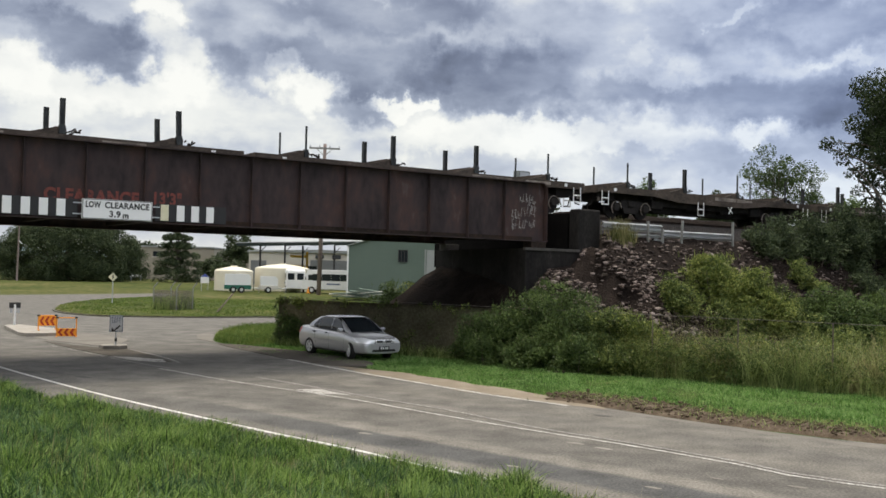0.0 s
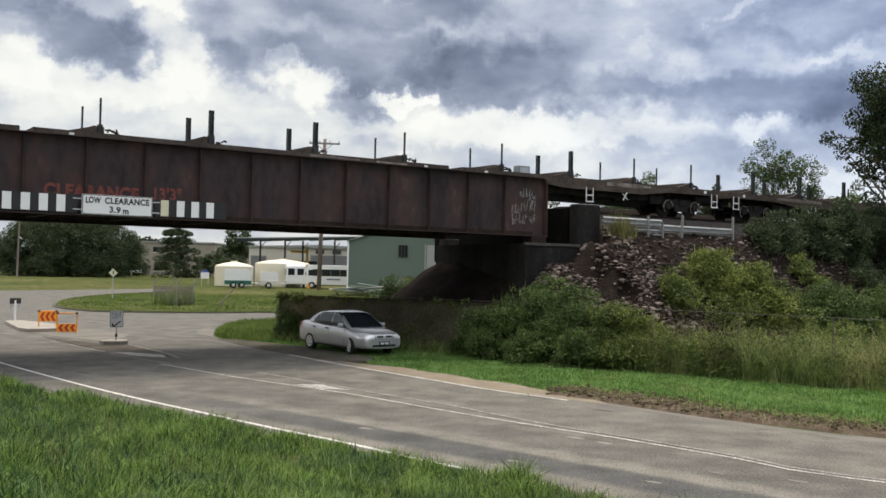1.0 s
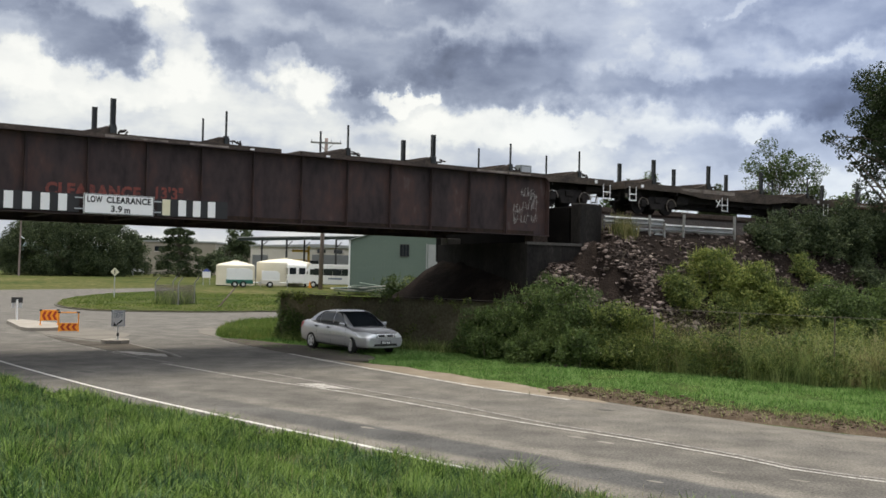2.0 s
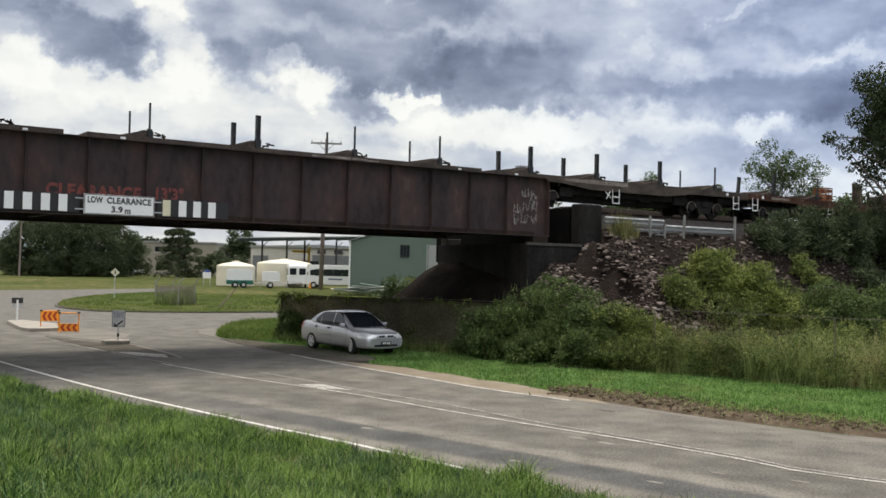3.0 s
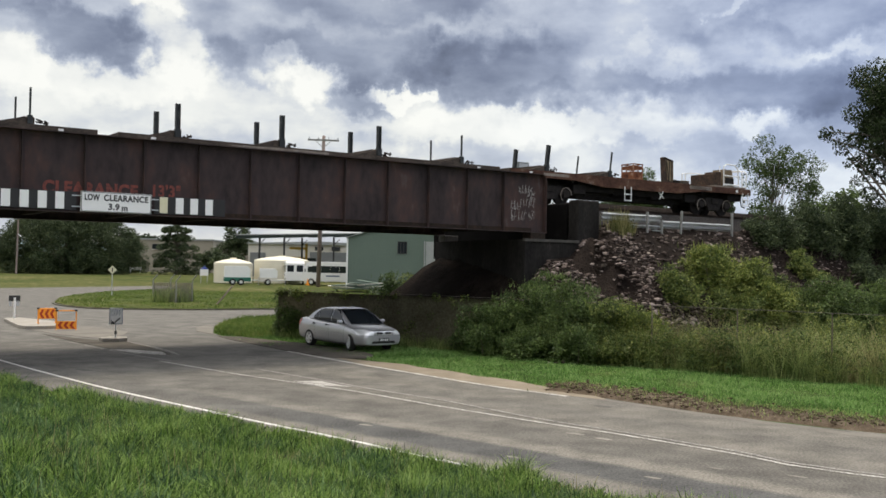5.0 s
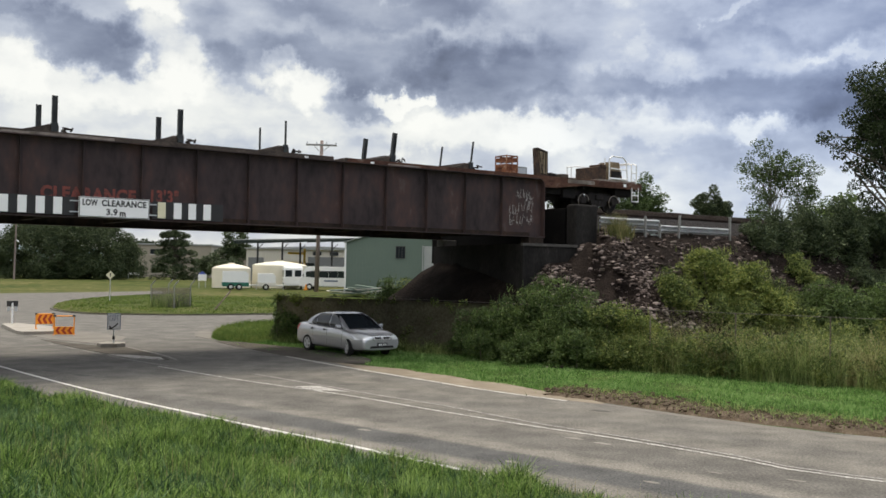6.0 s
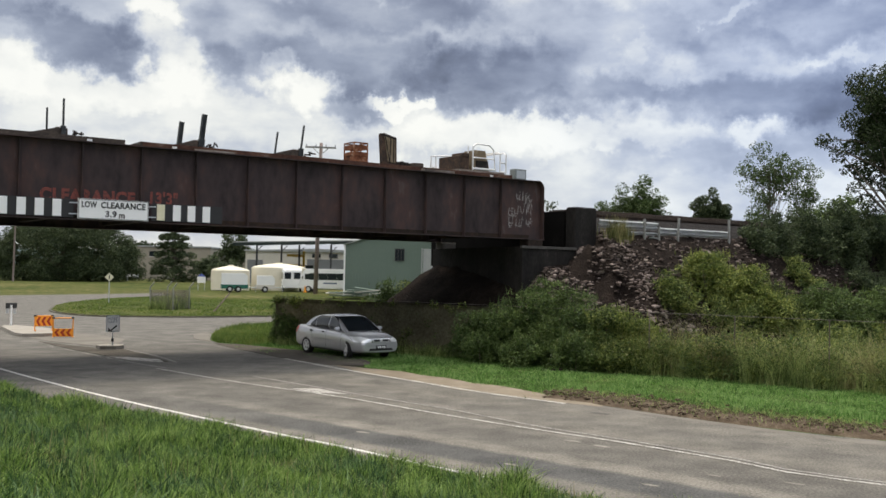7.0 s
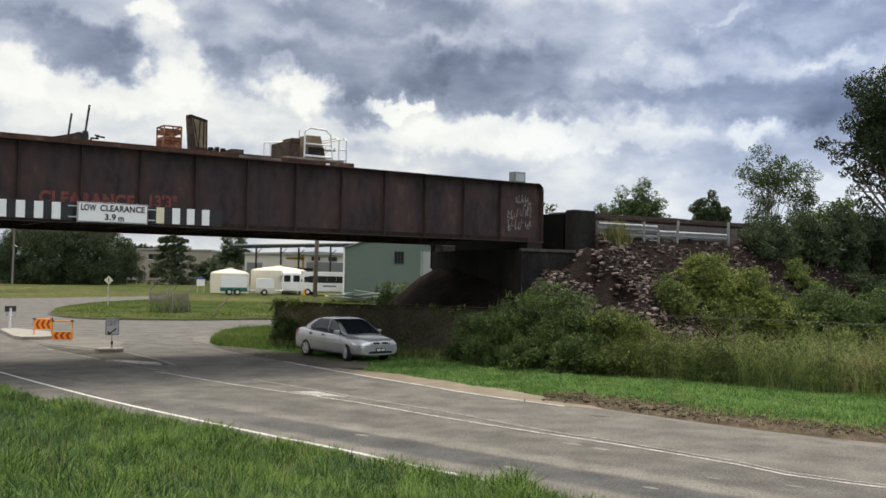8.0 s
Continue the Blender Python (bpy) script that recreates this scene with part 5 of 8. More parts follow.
def build_diamond():
    t = thing("warning_sign", face_camera(-25.6, 76.0, 0.12, 5), "pale diamond warning sign on a thin post beside the road", "road sign")
    b = fresh()
    rod(b, (0, 0, -0.2), (0, 0, 2.2), 0.035, seg=8)
    part("post", b, M["galv"], t)
    b = fresh()
    box(b, 0, -0.04, 1.95, 0.48, 0.012, 0.48, Matrix.Rotation(radians(45), 4, "Y"), bevel=0.004)
    part("sign_face", b, M["cream_marker"], t)
    b = fresh()
    box(b, 0, -0.05, 1.97, 0.08, 0.01, 0.3)
    part("symbol", b, M["black"], t)


build_diamond()


def build_board_sign():
    t = thing("street_name_board", face_camera(-49.5, 158.0, 0.4), "small white board on two posts in the field", "sign")
    b = fresh()
    for x in (-0.75, 0.75):
        rod(b, (x, 0, 0), (x, 0, 1.0), 0.05, seg=8)
    part("posts", b, M["galv"], t)
    b = fresh()
    box(b, 0, -0.06, 0.9, 1.9, 0.04, 0.45)
    part("board", b, M["white"], t)


build_board_sign()


# ---- the parked car ----
def ring(bm, pts):
    return [bm.verts.new(p) for p in pts]


def loft(bm, rows, close_ends=True):
    rr = [ring(bm, r) for r in rows]
    k = len(rr[0])
    for a, b in zip(rr, rr[1:]):
        for i in range(k):
            j = (i + 1) % k
            bm.faces.new((a[i], a[j], b[j], b[i]))
    if close_ends:
        bm.faces.new(rr[0])
        bm.faces.new(rr[-1][::-1])


def skin(name, src, outline, axes, side, mat, parent, label="", lift=0.004):
    """A patch cut from a surface: an outline (convex) on two axes, on the side that faces the given way, raised a little."""
    b = fresh()
    b.from_mesh(src)
    u, v = axes
    w = 3 - u - v
    cx, cy = sum(p[0] for p in outline) / len(outline), sum(p[1] for p in outline) / len(outline)
    edges = []
    for (x0, y0), (x1, y1) in zip(outline, outline[1:] + outline[:1]):
        nrm = Vector((0, 0, 0))
        nrm[u], nrm[v] = y1 - y0, x0 - x1
        if nrm[u] * (cx - x0) + nrm[v] * (cy - y0) > 0:
            nrm = -nrm
        co = Vector((0, 0, 0))
        co[u], co[v] = x0, y0
        edges.append((co, nrm.normalized()))
    b.normal_update()
    bmesh.ops.delete(b, geom=[f for f in b.faces if f.normal[w] * side < 0.08 or f.calc_center_median()[w] * side < 0], context="FACES")
    for co, nrm in edges:
        bmesh.ops.bisect_plane(b, geom=b.verts[:] + b.edges[:] + b.faces[:], plane_co=co, plane_no=nrm, clear_outer=True)
    b.normal_update()
    for q in b.verts:
        q.co += q.normal * lift
    if not b.faces:
        b.free()
        return None
    me = bpy.data.meshes.new(name)
    b.to_mesh(me)
    b.free()
    me.materials.append(mat)
    me.polygons.foreach_set("use_smooth", [True] * len(me.polygons))
    ob = new(name, me)
    ob.parent = parent
    return tagged(ob, label)


def build_car():
    """A small silver saloon, front towards +x."""
    c = thing("sedan", pose(-3.29, 35.18, 0.0, 0, 0, -51), "silver four-door sedan parked on the grass verge under the bridge", "car")
    # lower body: x, half width at sill, at its widest, at belt, height of sill, of belt
    st = [(-2.17, 0.66, 0.70, 0.60, 0.36, 0.76), (-2.15, 0.76, 0.79, 0.69, 0.29, 0.91), (-2.06, 0.80, 0.825, 0.74, 0.25, 1.015), (-1.8, 0.82, 0.85, 0.775, 0.21, 1.015), (-1.3, 0.83, 0.86, 0.80, 0.20, 0.985),
          (-0.6, 0.835, 0.86, 0.81, 0.19, 0.945), (0.2, 0.835, 0.86, 0.81, 0.19, 0.925), (0.9, 0.83, 0.855, 0.80, 0.19, 0.915), (1.2, 0.83, 0.855, 0.78, 0.19, 0.895), (1.5, 0.825, 0.85, 0.745, 0.20, 0.87),
          (1.8, 0.81, 0.84, 0.70, 0.20, 0.825), (2.0, 0.775, 0.805, 0.65, 0.21, 0.775), (2.11, 0.73, 0.76, 0.61, 0.22, 0.735), (2.17, 0.67, 0.70, 0.57, 0.24, 0.685), (2.18, 0.58, 0.61, 0.50, 0.28, 0.64)]
    rows = []
    for x, ws, wm, wb, zs, zb in st:
        half = [(wb * 0.45, zb + 0.03), (wb * 0.86, zb + 0.012), (wb + 0.012, zb - 0.035), (wm - 0.012, zb - 0.12), (wm, zs + (zb - zs) * 0.5), (wm - 0.01, zs + 0.16), (ws, zs + 0.08), (ws - 0.07, zs)]
        rows.append([(x, y, z) for y, z in half] + [(x, -y, z) for y, z in half[::-1]])
    b = fresh()
    loft(b, rows)
    body = part("body", b, M["car"], c, "silver painted body shell", smooth=True)
    body.modifiers.new("soft", "SUBSURF").levels = 3
    whole = bpy.data.meshes.new_from_object(body.evaluated_get(bpy.context.evaluated_depsgraph_get()))
    # wheel arches cut out
    cuts = []
    for x in (-1.30, 1.31):
        for sgn in (-1, 1):
            b = fresh()
            rod(b, (x, sgn * 0.56, 0.31), (x, sgn * 1.0, 0.31), 0.385, seg=40)
            cuts.append(part("arch", b, M["plastic"]))
            mo = body.modifiers.new("arch", "BOOLEAN")
            mo.operation, mo.object, mo.solver, mo.material_mode = "DIFFERENCE", cuts[-1], "EXACT", "TRANSFER"
    shaped = bpy.data.meshes.new_from_object(body.evaluated_get(bpy.context.evaluated_depsgraph_get()))
    body.modifiers.clear()
    body.data = shaped
    for o in cuts:
        bpy.data.objects.remove(o)
    # greenhouse: roof and pillars
    gh = [(-1.66, 0.58, 1.02), (-1.6, 0.60, 1.05), (-1.36, 0.62, 1.21), (-1.1, 0.62, 1.36), (-0.85, 0.61, 1.41), (-0.4, 0.61, 1.445), (0.0, 0.61, 1.445), (0.25, 0.61, 1.425), (0.48, 0.62, 1.35), (0.85, 0.645, 1.12), (1.22, 0.68, 0.90), (1.28, 0.68, 0.86)]
    rows = []
    for x, wt, zt in gh:
        zb = 0.85
        wb = 0.81 if -1.45 < x < 1.0 else 0.73
        k = max(0.0, min(1.0, (zt - 0.93) / 0.5))
        ws = wb + (wt - wb) * k
        half = [(ws * 0.5, zt + 0.014 * k), (ws * 0.88, zt - 0.008), (ws, zt - 0.05 * k), (wb + (ws - wb) * 0.5, (zt + zb) / 2), (wb, zb)]
        rows.append([(x, y, z) for y, z in half] + [(x, -y, z) for y, z in half[::-1]])
    b = fresh()
    loft(b, rows)
    cabin = part("cabin", b, M["car"], c, "silver roof and pillars", smooth=True)
    cabin.modifiers.new("soft", "SUBSURF").levels = 3
    shell = bpy.data.meshes.new_from_object(cabin.evaluated_get(bpy.context.evaluated_depsgraph_get()))
    cabin.modifiers.clear()
    cabin.data = shell
    # glass let into the greenhouse with a black rubber edge
    for name, quad, lab in (("windscreen", [(-0.66, 0.925), (0.66, 0.925), (0.555, 1.385), (-0.555, 1.385)], 1), ("rear_window", [(-0.56, 1.075), (0.56, 1.075), (0.5, 1.35), (-0.5, 1.35)], -1)):
        seal = skin("window_seal", shell, [(y * 1.03, z + (0.016 if z > 1.2 else -0.018)) for y, z in quad], (1, 2), lab, M["rubber"], c)
        skin(name, shell, quad, (1, 2), lab, M["glass"], seal, "dark window glass", 0.008)
    for sgn in (-1, 1):
        for name, quad in (("front_side_window", [(0.94, 0.925), (0.03, 0.925), (0.03, 1.375), (0.28, 1.375), (0.42, 1.33)]),
                           ("rear_side_window", [(-0.05, 0.925), (-0.82, 0.95), (-0.84, 1.33), (-0.66, 1.375), (-0.05, 1.38)]),
                           ("quarter_window", [(-0.88, 0.965), (-1.17, 1.03), (-1.14, 1.12), (-0.88, 1.32)])):
            cx, cz = sum(q[0] for q in quad) / len(quad), sum(q[1] for q in quad) / len(quad)
            seal = skin("window_seal", shell, [(cx + (x - cx) * 1.04, cz + (z - cz) * 1.07) for x, z in quad], (0, 2), sgn, M["rubber"], c)
            skin(name, shell, quad, (0, 2), sgn, M["glass"], seal, "dark window glass", 0.008)
        bb = fresh()
        box(bb, 0.80, sgn * 0.90, 0.99, 0.12, 0.20, 0.125, bevel=0.04)
        part("door_mirror", bb, M["car"], c, "silver door mirror")
        for x in (-0.16, -0.98):
            bb = fresh()
            box(bb, x, sgn * 0.862, 0.84, 0.15, 0.03, 0.06, bevel=0.012)
            part("door_handle", bb, M["plastic"], c, "black door handle")
        skin("side_moulding", whole, [(0.92, 0.53), (-0.9, 0.54), (-0.9, 0.59), (0.92, 0.58)], (0, 2), sgn, M["moulding"], c, "grey rubbing strip", 0.010)
        for quad in ([(0.93, 0.27), (0.94, 0.27), (0.985, 0.9), (0.975, 0.9)], [(0.0, 0.25), (0.01, 0.25), (-0.01, 0.92), (-0.02, 0.92)], [(-0.88, 0.42), (-0.87, 0.42), (-1.0, 0.95), (-1.01, 0.95)],
                     [(0.94, 0.265), (0.94, 0.275), (-0.86, 0.275), (-0.86, 0.265)]):
            skin("door_gap", whole, quad, (0, 2), sgn, M["rubber"], c, "", 0.003)
        lens = skin("headlight", whole, [(sgn * 0.37, 0.69), (sgn * 0.42, 0.585), (sgn * 0.84, 0.60), (sgn * 0.84, 0.765), (sgn * 0.66, 0.775)], (1, 2), 1, M["lamp_glass"], c, "clear headlight lens", 0.007)
        for y, z, r in ((0.51, 0.665, 0.05), (0.63, 0.68, 0.055)):
            bb = fresh()
            rod(bb, (1.98 if y > 0.55 else 2.08, sgn * y, z), (2.03 if y > 0.55 else 2.125, sgn * y, z), r * 0.6, r, seg=14)
            part("reflector", bb, M["alloy"], lens, "bright lamp reflector")
        skin("tail_light", whole, [(sgn * 0.5, 0.74), (sgn * 0.82, 0.72), (sgn * 0.82, 0.96), (sgn * 0.5, 0.94)], (1, 2), -1, M["chev"], c, "red tail light", 0.006)
    skin("bonnet_gap", whole, [(-0.60, 0.745), (0.60, 0.745), (0.60, 0.75), (-0.60, 0.75)], (1, 2), 1, M["rubber"], c, "", 0.004)
    skin("grille_bar", whole, [(-0.33, 0.60), (0.33, 0.60), (0.37, 0.71), (-0.37, 0.71)], (1, 2), 1, M["alloy"], c, "bright grille surround", 0.009)
    for sgn in (-1, 1):
        skin("grille", whole, [(sgn * 0.05, 0.62), (sgn * 0.30, 0.62), (sgn * 0.33, 0.692), (sgn * 0.05, 0.692)], (1, 2), 1, M["plastic"], c, "black grille opening", 0.016)
    skin("bumper_strip", whole, [(-0.8, 0.475), (0.8, 0.475), (0.8, 0.505), (-0.8, 0.505)], (1, 2), 1, M["moulding"], c, "grey bumper strip", 0.010)
    skin("air_intake", whole, [(-0.5, 0.31), (0.5, 0.31), (0.46, 0.385), (-0.46, 0.385)], (1, 2), 1, M["rubber"], c, "black lower air intake", 0.008)
    bb = fresh()
    box(bb, 2.205, 0, 0.43, 0.02, 0.42, 0.125, bevel=0.005)
    plate = part("number_plate", bb, M["black"], c, "dark number plate with pale bars")
    for y in (-0.13, -0.05, 0.05, 0.13):
        bb = fresh()
        box(bb, 2.217, y, 0.43, 0.006, 0.045, 0.07)
        part("plate_bar", bb, M["white"], plate)
    bb = fresh()
    box(bb, -0.1, 0, 0.24, 3.7, 1.3, 0.12, bevel=0.03)
    part("underbody", bb, M["plastic"], c)
    for x, y, steer in ((-1.30, 0.765, 0), (-1.30, -0.765, 0), (1.31, 0.765, -16), (1.31, -0.765, -16)):
        wh = new("wheel")
        wh.parent = c
        wh.matrix_basis = pose(x, y, 0.30, 0, 0, steer)
        sgn = 1 if y > 0 else -1
        bb = fresh()
        prof = [(0.20, -0.09), (0.285, -0.095), (0.30, -0.06), (0.30, 0.06), (0.285, 0.095), (0.20, 0.09)]
        rows = [[(r * math.cos(i / 32 * math.tau), yy, r * math.sin(i / 32 * math.tau)) for r, yy in prof] for i in range(33)]
        loft(bb, rows, close_ends=False)
        part("tyre", bb, M["rubber"], wh, "black rubber tyre", smooth=True)
        bb = fresh()
        rod(bb, (0, sgn * 0.02, 0), (0, sgn * 0.03, 0), 0.2, seg=24)
        part("brake_disc", bb, M["plastic"], wh)
        bb = fresh()
        prof = [(0.175, 0.05), (0.182, 0.098), (0.204, 0.1), (0.208, 0.05)]
        rows = [[(r * math.cos(i / 32 * math.tau), sgn * yy, r * math.sin(i / 32 * math.tau)) for r, yy in prof] for i in range(33)]
        loft(bb, rows, close_ends=False)
        rod(bb, (0, sgn * 0.04, 0), (0, sgn * 0.1, 0), 0.062, 0.05, seg=16)
        for i in range(5):
            a = i / 5 * math.tau + 0.3
            m = Matrix.Rotation(a, 4, "Y")
            box(bb, *(m @ Vector((0.115, sgn * 0.085, 0))), 0.15, 0.03, 0.066, m, bevel=0.008)
        part("rim", bb, M["alloy"], wh, "silver five-spoke wheel rim")
    return c


car = build_car()


# ---- plants ----
def foliage_mesh(name, centres, per, size, mat, rng, flat=0.5, aspect=0.5, droop=0.0):
    """Leaves as small bent quads scattered round clump centres (x, y, z, radius)."""
    P = []
    for (x, y, z, r) in centres:
        kk = max(4, int(per * (r ** 1.6)))
        d = rng.normal(size=(kk, 3))
        d /= np.linalg.norm(d, axis=1)[:, None]
        rad = r * rng.uniform(0.25, 1.0, size=(kk, 1)) ** 0.45
        pts = d * rad
        pts[:, 2] *= 0.8
        P.append(pts + np.array([x, y, z]))
    P = np.concatenate(P)
    k = len(P)
    u = rng.normal(size=(k, 3))
    u[:, 2] = u[:, 2] * flat - droop
    u /= np.linalg.norm(u, axis=1)[:, None]
    v = np.cross(u, rng.normal(size=(k, 3)))
    v /= np.linalg.norm(v, axis=1)[:, None] + 1e-9
    s = size * rng.uniform(0.6, 1.35, size=(k, 1))
    a = P - u * s
    c = P + u * s
    bq = P + v * s * aspect
    dq = P - v * s * aspect
    verts = np.stack([a, bq, c, dq], 1).reshape(-1, 3)
    me = bpy.data.meshes.new(name)
    me.vertices.add(len(verts))
    me.vertices.foreach_set("co", verts.ravel())
    me.loops.add(len(verts))
    me.loops.foreach_set("vertex_index", np.arange(len(verts)))
    me.polygons.add(k)
    me.polygons.foreach_set("loop_start", np.arange(0, len(verts), 4))
    me.update()
    me.validate()
    me.materials.append(mat)
    return me


def lumpy(rng, x, y, z, rx, ry, rz, count, r0, r1, hollow=0.55):
    """Clump centres in an uneven crown about (x, y, z)."""
    out = []
    while len(out) < count:
        d = rng.normal(size=3)
        d /= np.linalg.norm(d)
        k = rng.uniform(hollow, 1.0)
        out.append((x + d[0] * rx * k, y + d[1] * ry * k, z + d[2] * rz * k, rng.uniform(r0, r1)))
    return out


def build_bush(name, x, y, rx, ry, h, mat, seed, label, leaf=0.07, per=520, clumps=26, group="", category="bush", stems=6, blossom=True):
    rng = np.random.default_rng(seed)
    z = ground_height(x, y)
    t = thing(name, pose(x, y, z - 0.05), label, category, group)
    cs = []
    for cx, cy, cz, r in lumpy(rng, 0, 0, h * 0.42, rx * 0.82, ry * 0.82, h * 0.5, clumps, 0.16 * h ** 0.5, 0.34 * h ** 0.5, 0.25):
        gz = ground_height(x + cx, y + cy) - z
        cs.append((cx, cy, max(cz + gz * 0.8, gz + 0.12), r))
    ob = new("foliage", foliage_mesh("foliage", cs, per, leaf, mat, rng))
    ob.parent = t
    # long shoots that break the outline
    top = sorted(cs, key=lambda c: -c[2])[: max(6, clumps // 2)]
    k = 16 * len(top)
    pick = [top[int(i)] for i in rng.integers(0, len(top), k)]
    xy = np.array([(c[0] + rng.normal(0, c[3] * 0.7), c[1] + rng.normal(0, c[3] * 0.7)) for c in pick])
    sh = new("new_growth", blade_mesh("new_growth", xy, rng.uniform(0.08, 0.3, k) * h ** 0.3, mat, rng, width=0.016, bend=0.9, seg=2, base=np.array([c[2] + c[3] * 0.35 for c in pick])))
    sh.parent = t
    tagged(sh, kind="stuff")
    if blossom:
        fl = new("blossom", foliage_mesh("blossom", [(c[0], c[1], c[2] + 0.06, c[3] * 1.04) for c in top], 60, 0.019, M["blossom"], rng, aspect=0.8))
        fl.parent = t
        tagged(fl, "tiny pale blossoms and dry leaf tips", kind="stuff")
    for _ in range(stems // 2):
        b = fresh()
        cx, cy, cz, r = cs[int(rng.integers(len(cs)))]
        bx, by = cx * 0.5, cy * 0.5
        rod(b, (bx, by, ground_height(x + bx, y + by) - z - 0.1), (cx, cy, cz), 0.025, 0.01, seg=5)
        part("stem", b, M["bark"], t)
    return t


def build_tree(name, x, y, h, crown, mat, seed, label, trunk=0.25, leaf=0.12, per=120, group="", lean=0.0, limbs=9, clump=(0.5, 1.0), hollow=0.3, count=40, bare=0.35, category="tree",
               droop=0.0, z=None, extra=(), cone=False, dome=False):
    """Tapered trunk, limbs out to the clumps of a ragged crown. crown: rx, ry, rz, centre height, shift x."""
    rng = np.random.default_rng(seed)
    z = ground_height(x, y) if z is None else z
    t = thing(name, pose(x, y, z - 0.1), label, category, group)
    rx, ry, rz, cz, sx = crown
    cs = lumpy(rng, sx, 0, cz, rx, ry, rz, count, *clump, hollow=hollow) + list(extra)
    if dome:
        cs = list(extra)
        for i in range(count):
            a, q = rng.uniform(0, math.tau), math.sqrt(rng.random())
            u = rng.uniform(0.82, 1.0) if rng.random() < 0.7 else rng.uniform(0.1, 0.9)
            lump = 1 + 0.10 * math.sin(3 * a + 1) + 0.06 * math.sin(7 * a)
            if i % 5 == 0:
                cs.append((rx * lump * rng.uniform(0.4, 0.98) * math.cos(a), ry * lump * rng.uniform(0.4, 0.98) * math.sin(a), rng.uniform(0.3, 0.22 * h), rng.uniform(*clump)))
                continue
            cs.append((rx * q * lump * math.cos(a), ry * q * lump * math.sin(a), 0.5 + (h - 0.5) * (1 - q ** 2.6) ** 0.5 * u, rng.uniform(*clump)))
    if cone:
        cs = []
        for i in range(count):
            f = rng.uniform(0.12, 1.0)
            tier = round(f * 9) / 9
            a, q = rng.uniform(0, math.tau), rng.uniform(0.1, 1.0) ** 0.6
            r = rx * (1.06 - tier) ** 0.75 * q
            cs.append((r * math.cos(a), r * math.sin(a), h * tier - 0.25 * r + rng.uniform(-0.12, 0.12), rng.uniform(*clump) * (1.15 - 0.5 * tier)))
    ob = new("crown", foliage_mesh("crown", cs, per, leaf, mat, rng, droop=droop))
    ob.parent = t
    b = fresh()
    pts = [Vector((0, 0, 0))]
    steps = 6
    for i in range(1, steps + 1):
        k = i / steps
        pts.append(Vector((sx * k * k + rng.uniform(-0.12, 0.12) * trunk * 3, rng.uniform(-0.12, 0.12) * trunk * 3, k * cz)))
    for i in range(steps):
        rod(b, pts[i], pts[i + 1], trunk * (1 - 0.75 * i / steps), trunk * (1 - 0.75 * (i + 1) / steps), seg=9)
    part("trunk", b, M["bark"], t, smooth=True)
    b = fresh()
    order = list(rng.permutation(len(cs) - len(extra))[:limbs]) + list(range(len(cs) - len(extra), len(cs)))
    for i in order:
        c = Vector(cs[i][:3])
        k = rng.uniform(bare, 0.95)
        a = pts[min(steps, int(k * steps))]
        m = (a + c) / 2 + Vector((rng.uniform(-0.2, 0.2), rng.uniform(-0.2, 0.2), rng.uniform(0.0, 0.3)))
        rod(b, a, m, trunk * 0.28, trunk * 0.16, seg=6)
        rod(b, m, c, trunk * 0.16, trunk * 0.05, seg=5)
    part("branching", b, M["bark"], t)
    return t


def blade_mesh(name, xy, heights, mat, rng, width=0.012, bend=0.45, seg=2, base=None):
    """Grass blades: narrow tapering strips bent over."""
    k = len(xy)
    z = np.array([ground_height(x, y) for x, y in xy]) if base is None else base
    ang = rng.uniform(0, math.tau, k)
    d = np.stack([np.cos(ang), np.sin(ang)], 1)
    face = rng.uniform(0, math.tau, k)
    w = np.stack([np.cos(face), np.sin(face)], 1) * (width * rng.uniform(0.6, 1.3, (k, 1)))
    bnd = (rng.uniform(0.05, 1.0, k) * bend) * heights
    verts = []
    for i in range(seg + 1):
        f = i / seg
        cx = xy[:, 0] + d[:, 0] * bnd * f * f
        cy = xy[:, 1] + d[:, 1] * bnd * f * f
        cz = z - 0.02 + heights * (f - 0.18 * f * f * (bnd / np.maximum(heights, 1e-6)))
        taper = 1 - f
        if i < seg:
            verts.append(np.stack([cx - w[:, 0] * taper, cy - w[:, 1] * taper, cz], 1))
            verts.append(np.stack([cx + w[:, 0] * taper, cy + w[:, 1] * taper, cz], 1))
        else:
            verts.append(np.stack([cx, cy, cz], 1))
    per = 2 * seg + 1
    V = np.stack(verts, 1).reshape(-1, 3)
    idx = []
    off = (np.arange(k) * per)[:, None]
    quads = [np.array([[2 * i, 2 * i + 1, 2 * i + 3, 2 * i + 2]]) + off for i in range(seg - 1)]
    tri = np.array([[2 * seg - 2, 2 * seg - 1, 2 * seg]]) + off
    loops = np.concatenate([q.ravel() for q in quads] + [tri.ravel()])
    starts = np.concatenate([np.arange(len(quads) * k) * 4, len(quads) * k * 4 + np.arange(k) * 3])
    me = bpy.data.meshes.new(name)
    me.vertices.add(len(V))
    me.vertices.foreach_set("co", V.ravel())
    me.loops.add(len(loops))
    me.loops.foreach_set("vertex_index", loops)
    me.polygons.add(len(starts))
    me.polygons.foreach_set("loop_start", starts)
    me.update()
    me.validate()
    me.materials.append(mat)
    return me


def fence_point(k):
    """A point k metres along the fence, and its heading."""
    for a, b in zip(FENCE, FENCE[1:]):
        d = Vector(b) - Vector(a)
        if k <= d.length or b == FENCE[-1]:
            p = Vector(a) + d.normalized() * k
            return p, math.atan2(d.y, d.x)
        k -= d.length


